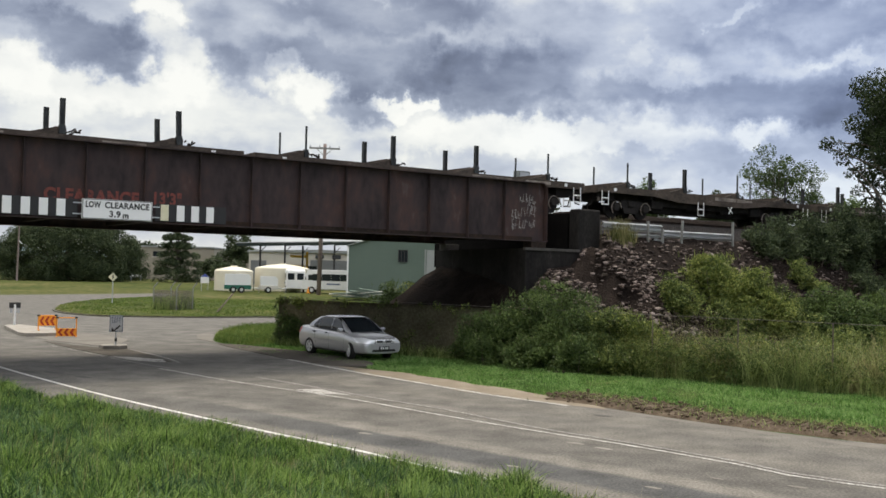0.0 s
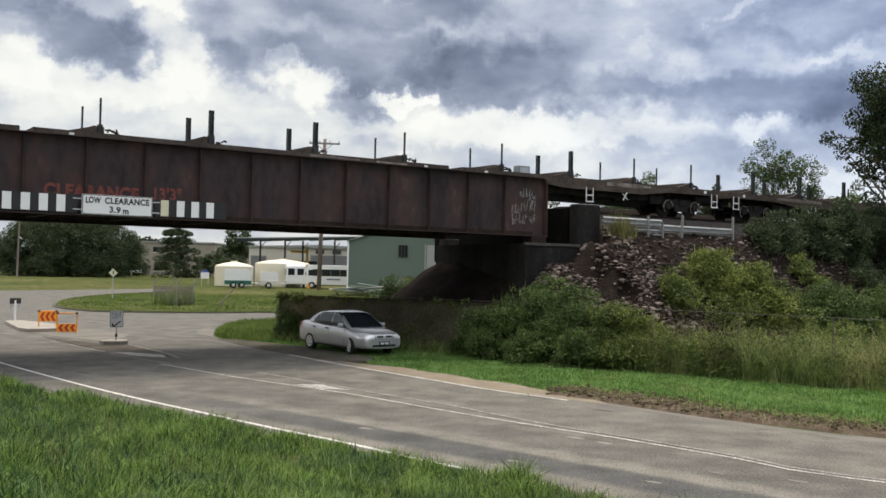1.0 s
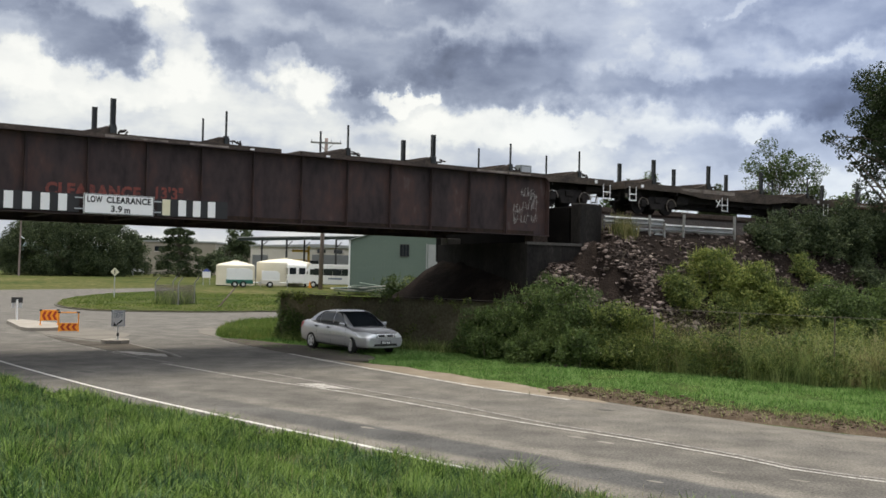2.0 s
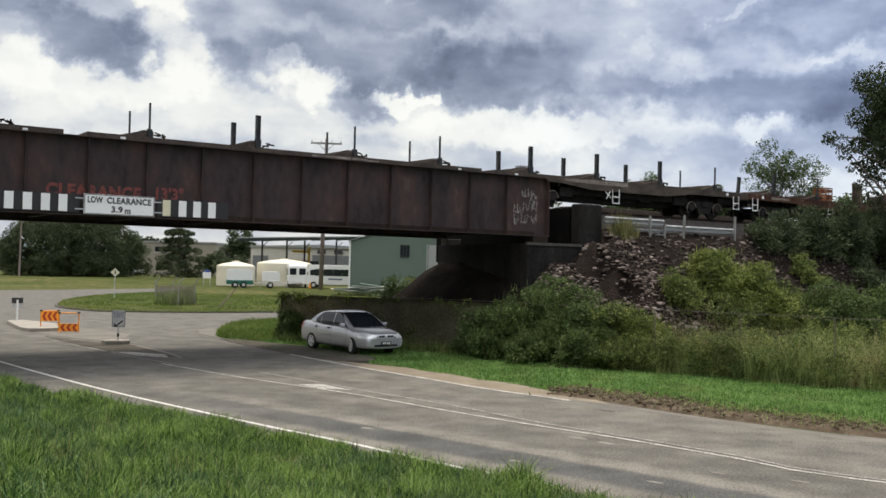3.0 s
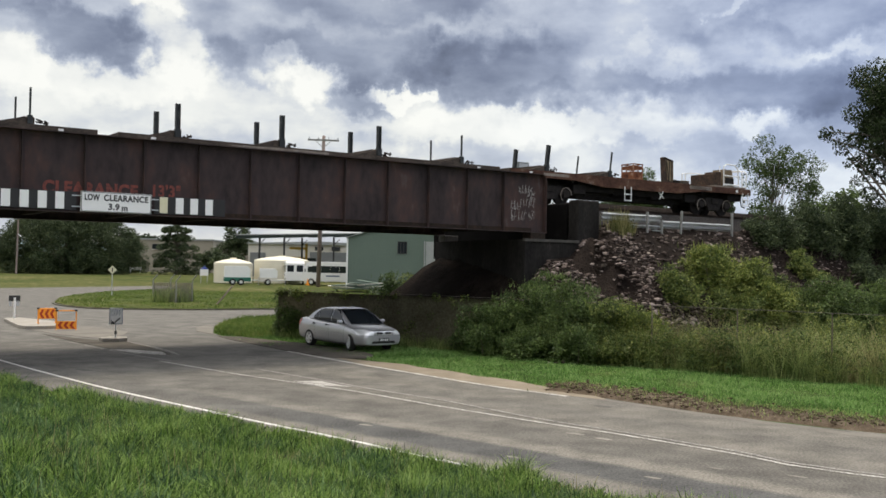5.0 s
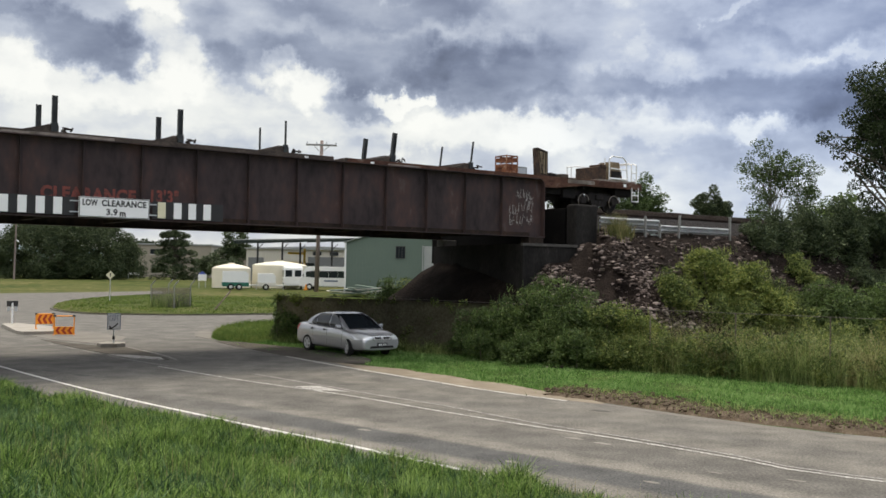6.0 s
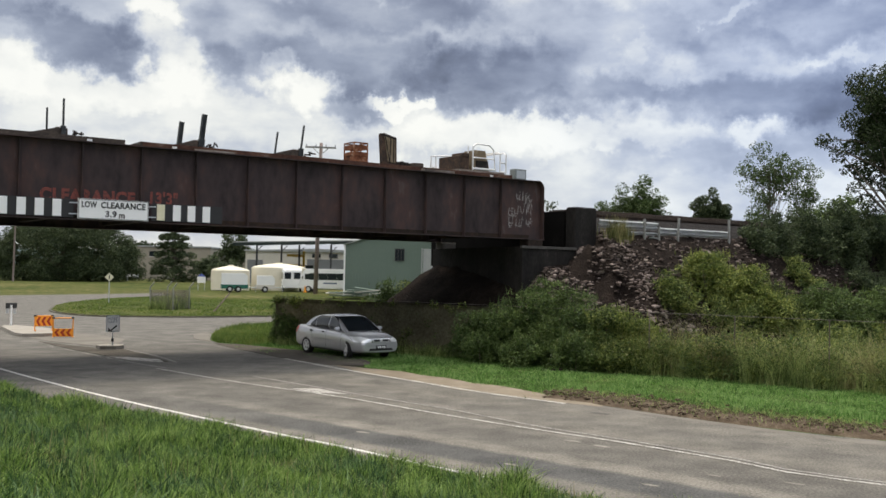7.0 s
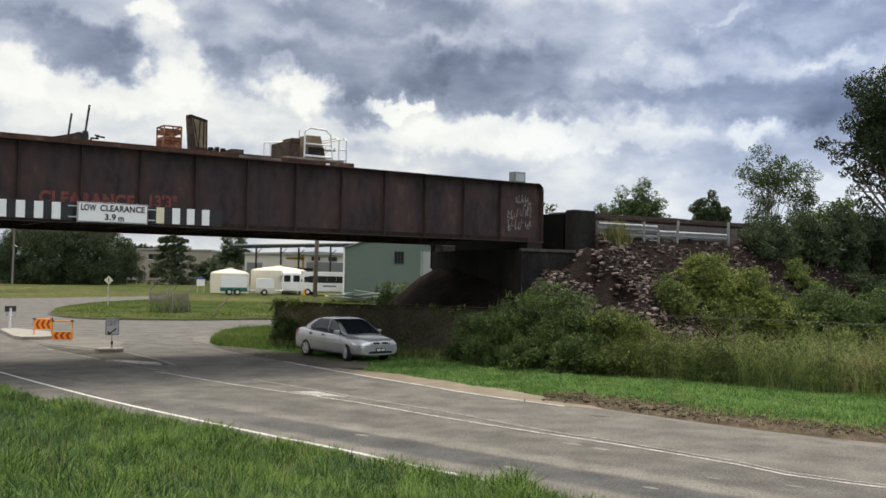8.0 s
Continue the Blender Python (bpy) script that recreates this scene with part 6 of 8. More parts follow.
def build_fence():
    f = thing("chain_fence", pose(0, 0, 0), "old pipe and wire fence overgrown with weeds", "fence")
    k, posts = 0.0, []
    while k < 33:
        p, a = fence_point(k)
        posts.append(p)
        k += 2.7
    for p in posts:
        z = ground_height(p.x, p.y)
        b = fresh()
        rod(b, (p.x, p.y, z - 0.2), (p.x, p.y, 1.9), 0.02, seg=8)
        part("post", b, M["bark"], f)
    for p, q in zip(posts, posts[1:]):
        b = fresh()
        rod(b, (p.x, p.y, 1.9), (q.x, q.y, 1.9), 0.008, seg=8)
        part("top_rail", b, M["rust_pale"], f)
    # dark overgrown screen on the stretch behind the car
    s = thing("fence_screen", pose(0, 0, 0), "dark creeper-covered screen on the fence behind the car", "fence screen")
    b = fresh()
    k = 0.0
    rows = []
    while k < 11.0:
        p, a = fence_point(k)
        col = []
        for j in range(10):
            z = -0.05 + j * 0.21
            w = noise.noise(Vector((k * 0.9, z * 1.3, 3.1))) * 0.10
            col.append((p.x + math.sin(a) * w, p.y - math.cos(a) * w - 0.03, min(z, 1.86)))
        rows.append(col)
        k += 0.22
    vs = [[b.verts.new(c) for c in col] for col in rows]
    for u, v in zip(vs, vs[1:]):
        for j in range(9):
            b.faces.new((u[j], v[j], v[j + 1], u[j + 1]))
    bmesh.ops.solidify(b, geom=b.faces[:], thickness=0.05)
    part("screen", b, M["shade_cloth"], s, smooth=True)
    rng = np.random.default_rng(12)
    cs = []
    for _ in range(60):
        p, a = fence_point(rng.uniform(0, 1.2) if rng.random() < 0.3 else rng.uniform(0, 11.2))
        cs.append((p.x + math.sin(a) * rng.uniform(-0.05, 0.22), p.y - math.cos(a) * rng.uniform(0.05, 0.25), rng.uniform(0.1, 1.85) if rng.random() < 0.25 else rng.uniform(1.7, 1.93), rng.uniform(0.08, 0.2)))
    ob = new("creeper", foliage_mesh("creeper", cs, 700, 0.045, M["leaf_mid"], rng))
    ob.parent = s
    tagged(ob, "creeper leaves")
    cs = []
    for _ in range(45):
        p, a = fence_point(rng.uniform(0, 11.2))
        cs.append((p.x + math.sin(a) * 0.08, p.y - math.cos(a) * 0.1, rng.uniform(0.1, 1.8), rng.uniform(0.06, 0.2)))
    ob = new("dry_creeper", foliage_mesh("dry_creeper", cs, 420, 0.035, M["leaf_dark"], rng))
    ob.parent = s
    tagged(ob, "dull withered creeper leaves")


build_fence()


# ---- embankment: guard rail, rubble ----
def build_guard_rail(x0, x1, z, posts, label):
    g = thing("guard_rail", LINE @ pose(0, -0.25, 0), label, "guard rail", "guard rails along the embankment")
    b = fresh()
    prof = [(0.07, -0.155), (-0.06, -0.09), (-0.07, -0.08), (-0.06, -0.065), (0.06, -0.005), (0.06, 0.005), (-0.06, 0.085), (-0.07, 0.095), (-0.06, 0.105), (0.04, 0.155)]
    a = [b.verts.new((x0, y, z + h)) for y, h in prof]
    c = [b.verts.new((x1, y, z + h)) for y, h in prof]
    for i in range(len(prof) - 1):
        b.faces.new((a[i], c[i], c[i + 1], a[i + 1]))
    bmesh.ops.solidify(b, geom=b.faces[:], thickness=0.012)
    part("beam", b, M["galv"], g, "galvanised corrugated steel beam")
    for x, top, lean in posts:
        b = fresh()
        m = Matrix.Rotation(radians(lean), 4, "Y")
        box(b, x, -0.15, top - 0.6, 0.06, 0.09, 1.2, m)
        part("post", b, M["galv_dull"], g)


build_guard_rail(26.3, 29.55, 5.03, ((28.62, 5.3, 0),), "galvanised steel guard rail beside the bridge pillar")
build_guard_rail(26.9, 29.5, 4.63, ((29.45, 5.02, 0),), "lower galvanised steel guard rail beside the pillar")
build_guard_rail(29.55, 33.95, 4.84, ((30.58, 5.42, 4), (33.75, 5.5, 0)), "galvanised steel guard rail on leaning posts")


def stone_meshes(count, seed):
    out = []
    rng = random.Random(seed)
    for _ in range(count):
        b = fresh()
        bmesh.ops.create_icosphere(b, subdivisions=1, radius=1.0)
        sx, sy, sz = rng.uniform(0.8, 1.7), rng.uniform(0.6, 1.0), rng.uniform(0.18, 0.45)
        for v in b.verts:
            k = 1 + rng.uniform(-0.28, 0.22)
            v.co = Vector((v.co.x * sx * k, v.co.y * sy * k, v.co.z * sz * k))
        out.append(mesh_of(b, "stone", M["stone"]))
    return out


from mathutils.bvhtree import BVHTree


def build_rubble():
    rb = thing("rubble", pose(0, 0, 0), "broken brown stone rubble heaped on the embankment slope", "rubble")
    shapes = stone_meshes(9, 5)
    rng = random.Random(8)
    me = ground.data
    sheet = BVHTree.FromPolygons([v.co[:] for v in me.vertices], [p.vertices[:] for p in me.polygons])

    def lie(x, y):
        hit = sheet.ray_cast(Vector((x, y, 30)), Vector((0, 0, -1)))[0]
        return hit.z if hit else ground_height(x, y)

    k = 0
    while k < 300:
        s, d = rng.uniform(20.5, 33.5), rng.uniform(0.0, 4.6)
        if s < 25.4 and d < 0.55:
            continue
        p = LINE @ Vector((s, -0.1 - d, 0))
        r = rng.choice((0.05, 0.06, 0.08, 0.09, 0.11, 0.13)) * rng.uniform(0.8, 1.25)
        ob = new("stone", shapes[k % 9])
        ob.parent = rb
        ob.matrix_basis = Matrix.Translation((p.x, p.y, lie(p.x, p.y) + r * 0.15)) @ Euler((rng.uniform(-0.9, 0.9), rng.uniform(-0.9, 0.9), rng.uniform(0, 6))).to_matrix().to_4x4() @ Matrix.Diagonal((r, r, r, 1))
        k += 1
    # smaller debris, joined
    verts, faces = [], []
    ico = fresh()
    bmesh.ops.create_icosphere(ico, subdivisions=1, radius=1.0)
    iv = np.array([v.co[:] for v in ico.verts])
    fi = np.array([[v.index for v in f.verts] for f in ico.faces])
    ico.free()
    g = np.random.default_rng(3)
    V, F = [], []
    for i in range(8200):
        s, d = g.uniform(19.5, 40), g.uniform(-0.3, 6.0)
        s = g.uniform(19.0, 27.5) if i % 2 else max(s, g.uniform(20.0, 24.5))
        d = max(d, 0.5) if s < 25.4 else d
        p = LINE @ Vector((s, -0.1 - d, 0))
        if lie(p.x, p.y) < 0.7:
            continue
        r = 0.024 + 0.095 * g.random() ** 2
        q = iv * (1 + g.uniform(-0.3, 0.3, (len(iv), 1))) * np.array([g.uniform(1, 1.7), g.uniform(0.5, 1), g.uniform(0.3, 0.7)]) * r
        a = g.uniform(0, 6.28)
        c_, s_ = math.cos(a), math.sin(a)
        q = np.stack([q[:, 0] * c_ - q[:, 1] * s_, q[:, 0] * s_ + q[:, 1] * c_, q[:, 2]], 1)
        V.append(q + np.array([p.x, p.y, lie(p.x, p.y) + r * 0.3]))
        F.append(fi + (len(V) - 1) * len(iv))
    me = bpy.data.meshes.new("debris")
    me.from_pydata(np.concatenate(V).tolist(), [], np.concatenate(F).tolist())
    me.materials.append(M["stone_small"])
    ob = new("debris", me)
    ob.parent = rb
    tagged(ob, "small broken stone debris", kind="stuff")


M["stone_small"] = material("small_rubble", [(0.0200, 0.0145, 0.0130), (0.0500, 0.0370, 0.0320), (0.1100, 0.0830, 0.0730), (0.2400, 0.1950, 0.1800)], rough=0.9, scale=3, fine=20, spread=0.2, island=0.5, bump=0.3, gloss=0.2)
build_rubble()

# ---- shrubs along the fence and embankment ----
BUSHES = [
    # x, y, rx, ry, height, leaf colour, leaf size
    (1.3, 34.3, 1.2, 0.9, 1.7, "leaf_dark", 0.05), (2.2, 33.8, 1.3, 1.1, 2.2, "leaf_dark", 0.05), (3.3, 33.3, 1.5, 1.2, 2.75, "leaf_dark", 0.055), (4.5, 32.6, 1.4, 1.2, 2.45, "leaf_dark", 0.055),
    (5.6, 31.9, 1.3, 1.1, 2.3, "leaf_mid", 0.055), (6.4, 31.2, 0.9, 0.8, 2.1, "leaf_light", 0.05),
    (1.6, 33.0, 1.0, 0.7, 1.1, "leaf_dark", 0.05), (2.9, 32.2, 1.2, 0.8, 1.3, "leaf_dark", 0.05), (4.4, 31.2, 1.3, 0.8, 1.35, "leaf_dark", 0.05), (5.6, 30.6, 1.0, 0.7, 1.1, "leaf_mid", 0.05),
]
SLOPE_BUSHES = [
    (10.4, 36.6, 1.7, 1.3, 2.2, "leaf_light", 0.06), (11.9, 36.4, 1.6, 1.2, 2.3, "leaf_light", 0.06), (13.0, 36.8, 1.3, 1.2, 1.9, "leaf_mid", 0.06), (10.8, 35.2, 1.6, 1.0, 1.3, "leaf_mid", 0.055),
    (15.4, 37.4, 2.0, 1.6, 2.7, "leaf_dark", 0.065), (17.6, 37.8, 2.2, 1.6, 3.0, "leaf_dark", 0.065), (8.6, 34.8, 1.0, 0.9, 1.5, "leaf_mid", 0.055), (14.2, 35.6, 1.5, 1.1, 1.6, "leaf_mid", 0.06),
    (13.2, 33.4, 1.8, 1.2, 1.5, "leaf_mid", 0.055), (16.3, 33.6, 1.9, 1.3, 1.9, "leaf_mid", 0.06), (20.5, 34.0, 2.6, 1.8, 2.8, "leaf_dark", 0.07), (10.6, 32.6, 1.4, 1.0, 1.2, "leaf_mid", 0.055),
    (9.2, 29.6, 0.8, 0.5, 0.7, "leaf_mid", 0.05), (11.2, 28.3, 0.9, 0.5, 0.8, "leaf_mid", 0.05), (12.7, 27.0, 1.0, 0.6, 0.8, "leaf_dark", 0.05), (7.6, 30.6, 0.7, 0.5, 0.9, "leaf_light", 0.05),
    (-6.35, 40.1, 0.55, 0.6, 1.95, "leaf_dark", 0.055), (-5.7, 39.6, 0.7, 0.5, 1.5, "leaf_dark", 0.055),
]
for i, (x, y, rx, ry, h, m, leaf) in enumerate(BUSHES + SLOPE_BUSHES):
    words = {"leaf_mid": "tangled mid-green lantana bush against the fence", "leaf_dark": "dense dark green bush by the embankment", "leaf_light": "yellow-green bush on the embankment slope"}[m]
    build_bush("bush", x, y, rx, ry, h, M[m], 100 + i, words, leaf=leaf * 0.88, per=900, clumps=int(24 + 15 * rx * h), group="bushes along the fence")
for i, (s, k, r, h, m) in enumerate(((35.2, -0.9, 0.9, 1.35, "leaf_scrub"), (36.8, -0.8, 1.1, 1.7, "leaf_scrub"), (38.8, -1.0, 1.3, 2.3, "leaf_scrub"), (41.0, -1.2, 1.4, 2.7, "leaf_scrub"), (43.5, -1.4, 1.6, 3.1, "leaf_scrub"),
                                  (46.5, -1.8, 1.8, 2.8, "leaf_scrub"), (23.3, 10.6, 0.9, 2.3, "leaf_gum"), (22.7, 10.8, 0.5, 1.4, "leaf_gum"), (24.3, 10.2, 0.5, 1.5, "leaf_mid"), (36.0, -2.4, 1.0, 1.2, "leaf_mid"), (40.0, -3.4, 1.5, 1.6, "leaf_scrub"), (44.0, -4.0, 1.8, 2.0, "leaf_scrub"))):
    p = LINE @ Vector((s, k, 0))
    build_bush("bush", p.x, p.y, r, r, h, M[m], 200 + i, "scrubby dark bush on the embankment crest", leaf=0.06, per=700, clumps=int(20 + 14 * r * h), group="bushes on the embankment", blossom=False)

# ---- trees ----
build_tree("gum_tree", 21.9, 46.0, 13.5, (2.9, 2.4, 3.2, 7.2, -0.15), M["leaf_gum_dark"], 31, "tall dark gum tree with drooping leaves on the embankment", trunk=0.3,
           leaf=0.075, per=430, limbs=30, clump=(0.35, 0.75), count=185, droop=0.9, hollow=0.3,
           extra=[(-2.4, 0, 6.3, 0.5), (-1.8, 0.1, 5.4, 0.5), (-3.3, 0, 6.4, 0.5), (-3.0, 0, 5.9, 0.45), (-3.6, 0.2, 6.7, 0.4), (-2.6, 0, 5.2, 0.4), (-2.2, 0.1, 4.4, 0.4), (-1.6, 0.2, 3.8, 0.5), (-3.9, 0, 6.5, 0.3)])
build_tree("gum_tree", 23.6, 70.0, 9.0, (2.4, 1.8, 2.7, 7.4, 0.2), M["leaf_gum"], 32, "slender pale gum tree with a sparse crown", trunk=0.12, leaf=0.085, per=230, limbs=40, clump=(0.35, 0.75), count=70, hollow=0.2, z=3.0, bare=0.1, droop=0.4)
build_tree("gum_tree", 26.4, 71.0, 8.0, (1.7, 1.5, 3.2, 5.8, 0.2), M["leaf_gum"], 33, "slender pale gum tree with a sparse crown", trunk=0.11, leaf=0.085, per=230, limbs=34, clump=(0.35, 0.7), count=56, hollow=0.2, z=3.0, bare=0.1, droop=0.4)
build_tree("gum_tree", 22.4, 69.0, 6.0, (1.2, 1.2, 1.8, 3.4, 0.0), M["leaf_gum"], 39, "low pale gum sapling behind the railway", trunk=0.09, leaf=0.085, per=230, limbs=20, clump=(0.35, 0.65), count=44, hollow=0.2, z=3.0, bare=0.1)
build_tree("shade_tree", 26.2, 63.5, 6.5, (1.9, 1.7, 2.3, 4.4, 0.0), M["leaf_dark"], 34, "dense dark shade tree behind the railway", trunk=0.2, leaf=0.11, per=330, limbs=8, clump=(0.5, 0.9), count=48, z=2.0)
build_tree("shade_tree", 29.6, 65.5, 6.0, (2.0, 2.0, 2.0, 3.8, 0.0), M["leaf_dark"], 35, "dense dark shade tree behind the railway", trunk=0.2, leaf=0.11, per=330, limbs=8, clump=(0.5, 0.9), count=44, z=2.0)
build_tree("far_tree", 22.3, 110.0, 12.5, (2.9, 2.4, 4.2, 9.6, 0.5), M["leaf_gum"], 36, "grey-green tree with a loose crown beyond the railway", trunk=0.22, leaf=0.12, per=200, limbs=26, clump=(0.5, 1.0), count=130, z=0.5, hollow=0.2)
build_tree("far_tree", 20.2, 112.0, 10.0, (2.4, 2.0, 2.8, 8.6, 0.0), M["leaf_gum"], 37, "grey-green tree with a loose crown beyond the railway", trunk=0.2, leaf=0.12, per=200, limbs=20, clump=(0.5, 0.9), count=120, z=0.5, hollow=0.2)
build_tree("far_tree", 25.1, 108.0, 8.5, (1.0, 1.0, 2.6, 6.6, 0.0), M["leaf_dark"], 38, "small dark conical tree beyond the railway", trunk=0.2, leaf=0.14, per=260, limbs=6, clump=(0.45, 0.8), count=30, z=0.5)
for x, y, w, h, seed in ((27.9, 100.0, 1.05, 11.9, 41), (27.1, 101.0, 0.95, 11.5, 42), (29.6, 100.5, 0.6, 11.0, 43), (28.8, 100.0, 0.8, 11.6, 44)):
    build_tree("cypress", x, y, h, (w * 1.1, w, h * 0.45, h * 0.55, 0.0), M["leaf_scrub"], seed, "dense dark upright cypress beyond the railway", trunk=0.15, leaf=0.09, per=900, limbs=4, clump=(0.4, 0.7), count=int(95 * w + 40), hollow=0.0,
               z=0.5)
build_tree("gum_tree", 8.25, 75.0, 8.6, (0.75, 0.6, 0.45, 8.3, 0.0), M["leaf_scrub"], 61, "thin sapling top showing behind the abutment", trunk=0.05, leaf=0.13, per=60, limbs=8, clump=(0.25, 0.4), count=9, hollow=0.2, z=0.0, droop=0.6)
build_tree("fig_tree", -56.4, 146.0, 9.7, (10.2, 7.5, 3.9, 4.3, 0.0), M["leaf_scrub"], 51, "huge spreading dark fig tree in the field", trunk=0.9, leaf=0.12, per=230, limbs=12, clump=(0.8, 1.5), count=560, dome=True)
build_tree("fig_tree", -51.6, 160.0, 5.6, (2.3, 2.0, 2.1, 2.3, 0.0), M["leaf_scrub"], 58, "dark rounded tree at the edge of the field", trunk=0.3, leaf=0.18, per=190, limbs=6, clump=(0.6, 1.1), count=70, dome=True)
build_tree("pine_tree", -41.3, 152.0, 11.2, (4.4, 4.0, 4.6, 5.6, 0.0), M["leaf_scrub"], 52, "dark layered pine with wide drooping branches", trunk=0.3, leaf=0.14, per=210, limbs=30, clump=(0.45, 0.95), count=230, cone=True)
build_tree("field_tree", -35.2, 168.0, 9.5, (3.4, 2.6, 4.2, 5.2, 0.0), M["leaf_scrub"], 53, "thin dark tree with an open crown", trunk=0.2, leaf=0.2, per=120, limbs=22, clump=(0.5, 1.0), count=90, hollow=0.15)
build_tree("field_tree", -37.0, 160.0, 4.6, (3.2, 2.5, 1.9, 2.4, 0.0), M["leaf_scrub"], 54, "low dark tree beside the yard", trunk=0.22, leaf=0.2, per=150, limbs=8, clump=(0.7, 1.1), count=40, hollow=0.3)
build_tree("field_tree", -32.6, 150.0, 3.6, (3.0, 2.2, 1.6, 1.9, 0.0), M["leaf_scrub"], 57, "low dark tree beside the warehouse", trunk=0.2, leaf=0.2, per=150, limbs=8, clump=(0.6, 1.0), count=36, hollow=0.3)
build_tree("field_tree", -82.0, 260.0, 9.0, (9.0, 4.0, 4.0, 5.0, 0.0), M["leaf_gum_dark"], 55, "dark tree behind the beige building", trunk=0.4, leaf=0.4, per=60, limbs=8, clump=(1.2, 2.0), count=60, hollow=0.3)


# ---- the yard behind the bridge ----
def ribs(parent, x0, x1, y, z0, z1, step, mat):
    """Upright ribs of sheet cladding on a wall facing -y."""
    b = fresh()
    box(b, 0, 0, (z0 + z1) / 2, 0.06, 0.03, z1 - z0)
    me = mesh_of(b, "cladding_rib", mat)
    x = x0
    while x < x1:
        ob = new("cladding_rib", me)
        ob.parent, ob.matrix_basis = parent, pose(x, y, 0)
        x += step


def build_green_shed():
    t = thing("green_shed", pose(-9.35, 97.0, 0.45, 0, 0, -4), "pale green metal shed with a small barred window", "shed")
    W, Dp, E, R = 10.6, 16.0, 5.0, 6.6
    b = fresh()
    prism(b, [(0, 0), (0, E), (W / 2, R), (W, E), (W, 0)], 0, 0.12)
    wall = part("gable_wall", b, M["shed_green"], t)
    ribs(wall, 0.2, W - 0.1, -0.012, 0.02, E - 0.1, 0.3, M["shed_green"])
    b = fresh()
    box(b, 0.06, Dp / 2 + 0.1, E / 2, 0.12, Dp, E)
    part("side_wall", b, M["shed_green"], t)
    b = fresh()
    box(b, W - 0.06, Dp / 2 + 0.1, E / 2, 0.12, Dp, E)
    part("side_wall", b, M["shed_green"], t)
    b = fresh()
    box(b, W / 2, Dp, E / 2, W, 0.12, E)
    part("rear_wall", b, M["shed_green"], t)
    ang = math.atan2(R - E, W / 2)
    for sgn in (-1, 1):
        b = fresh()
        box(b, W / 2 + sgn * W / 4, Dp / 2, (E + R) / 2 + 0.06, W / 2 / math.cos(ang) + 0.3, Dp + 0.5, 0.06, Matrix.Rotation(sgn * ang, 4, "Y"))
        part("roof_sheet", b, M["roof"], t)
    b = fresh()
    box(b, 0, -0.03, E / 2, 0.16, 0.1, E)
    part("corner_trim", b, M["white"], t, "white corner trim")
    w = new("window")
    w.parent = t
    w.matrix_basis = pose(5.5, -0.03, 4.1)
    b = fresh()
    box(b, 0, 0, 0, 0.9, 0.05, 1.15)
    part("pane", b, M["glass"], w)
    b = fresh()
    for x in (-0.45, -0.15, 0.15, 0.45):
        box(b, x, -0.04, 0, 0.06, 0.05, 1.15)
    for z in (-0.58, 0.58):
        box(b, 0, -0.04, z, 0.96, 0.05, 0.06)
    part("window_frame", b, M["plastic"], w)
    b = fresh()
    box(b, 7.72, -0.06, 2.4, 0.12, 0.1, 4.8)
    box(b, 8.5, -0.05, 2.4, 1.3, 0.06, 4.7)
    part("door_panel", b, M["roof"], t, "pale grey tall door panel")


build_green_shed()


def build_open_shed():
    t = thing("open_shed", pose(-25.4, 122.0, 0.5, 0, 0, -4), "open machinery shed with a pale roof on dark posts", "shed")
    tilt = Matrix.Rotation(radians(-1.7), 4, "Y") @ Matrix.Rotation(radians(2.0), 4, "X")
    b = fresh()
    box(b, 7.6, 5.0, 6.05, 15.6, 12.0, 0.1, tilt)
    part("roof_sheet", b, M["roof"], t)
    b = fresh()
    box(b, 7.6, -0.9, 5.62, 15.4, 0.12, 0.34, tilt)
    box(b, 7.6, 5.0, 5.92, 15.4, 11.6, 0.08, tilt)
    part("fascia", b, M["green_paint_dark"], t, "dark green roof lining and fascia")
    for x in (0.1, 3.0, 6.0, 9.1, 12.2, 15.0):
        b = fresh()
        box(b, x, 5.0, 5.72 + (x - 7.6) * 0.03, 0.14, 11.6, 0.3, tilt)
        part("roof_beam", b, M["green_paint_dark"], t)
    for x in (2.9, 6.0, 7.2, 12.2):
        b = fresh()
        box(b, x, -0.8 if x != 7.2 else 4, 2.75, 0.2, 0.2, 5.5)
        box(b, x + 0.35, -0.8 if x != 7.2 else 4, 4.9, 0.08, 0.1, 1.0, Matrix.Rotation(radians(45), 4, "Y"))
        part("post", b, M["black"], t)


M["green_paint_dark"] = material("dark_green_fascia", [(0.006, 0.014, 0.012), (0.012, 0.026, 0.022)], rough=0.6, scale=1, fine=10)
build_open_shed()


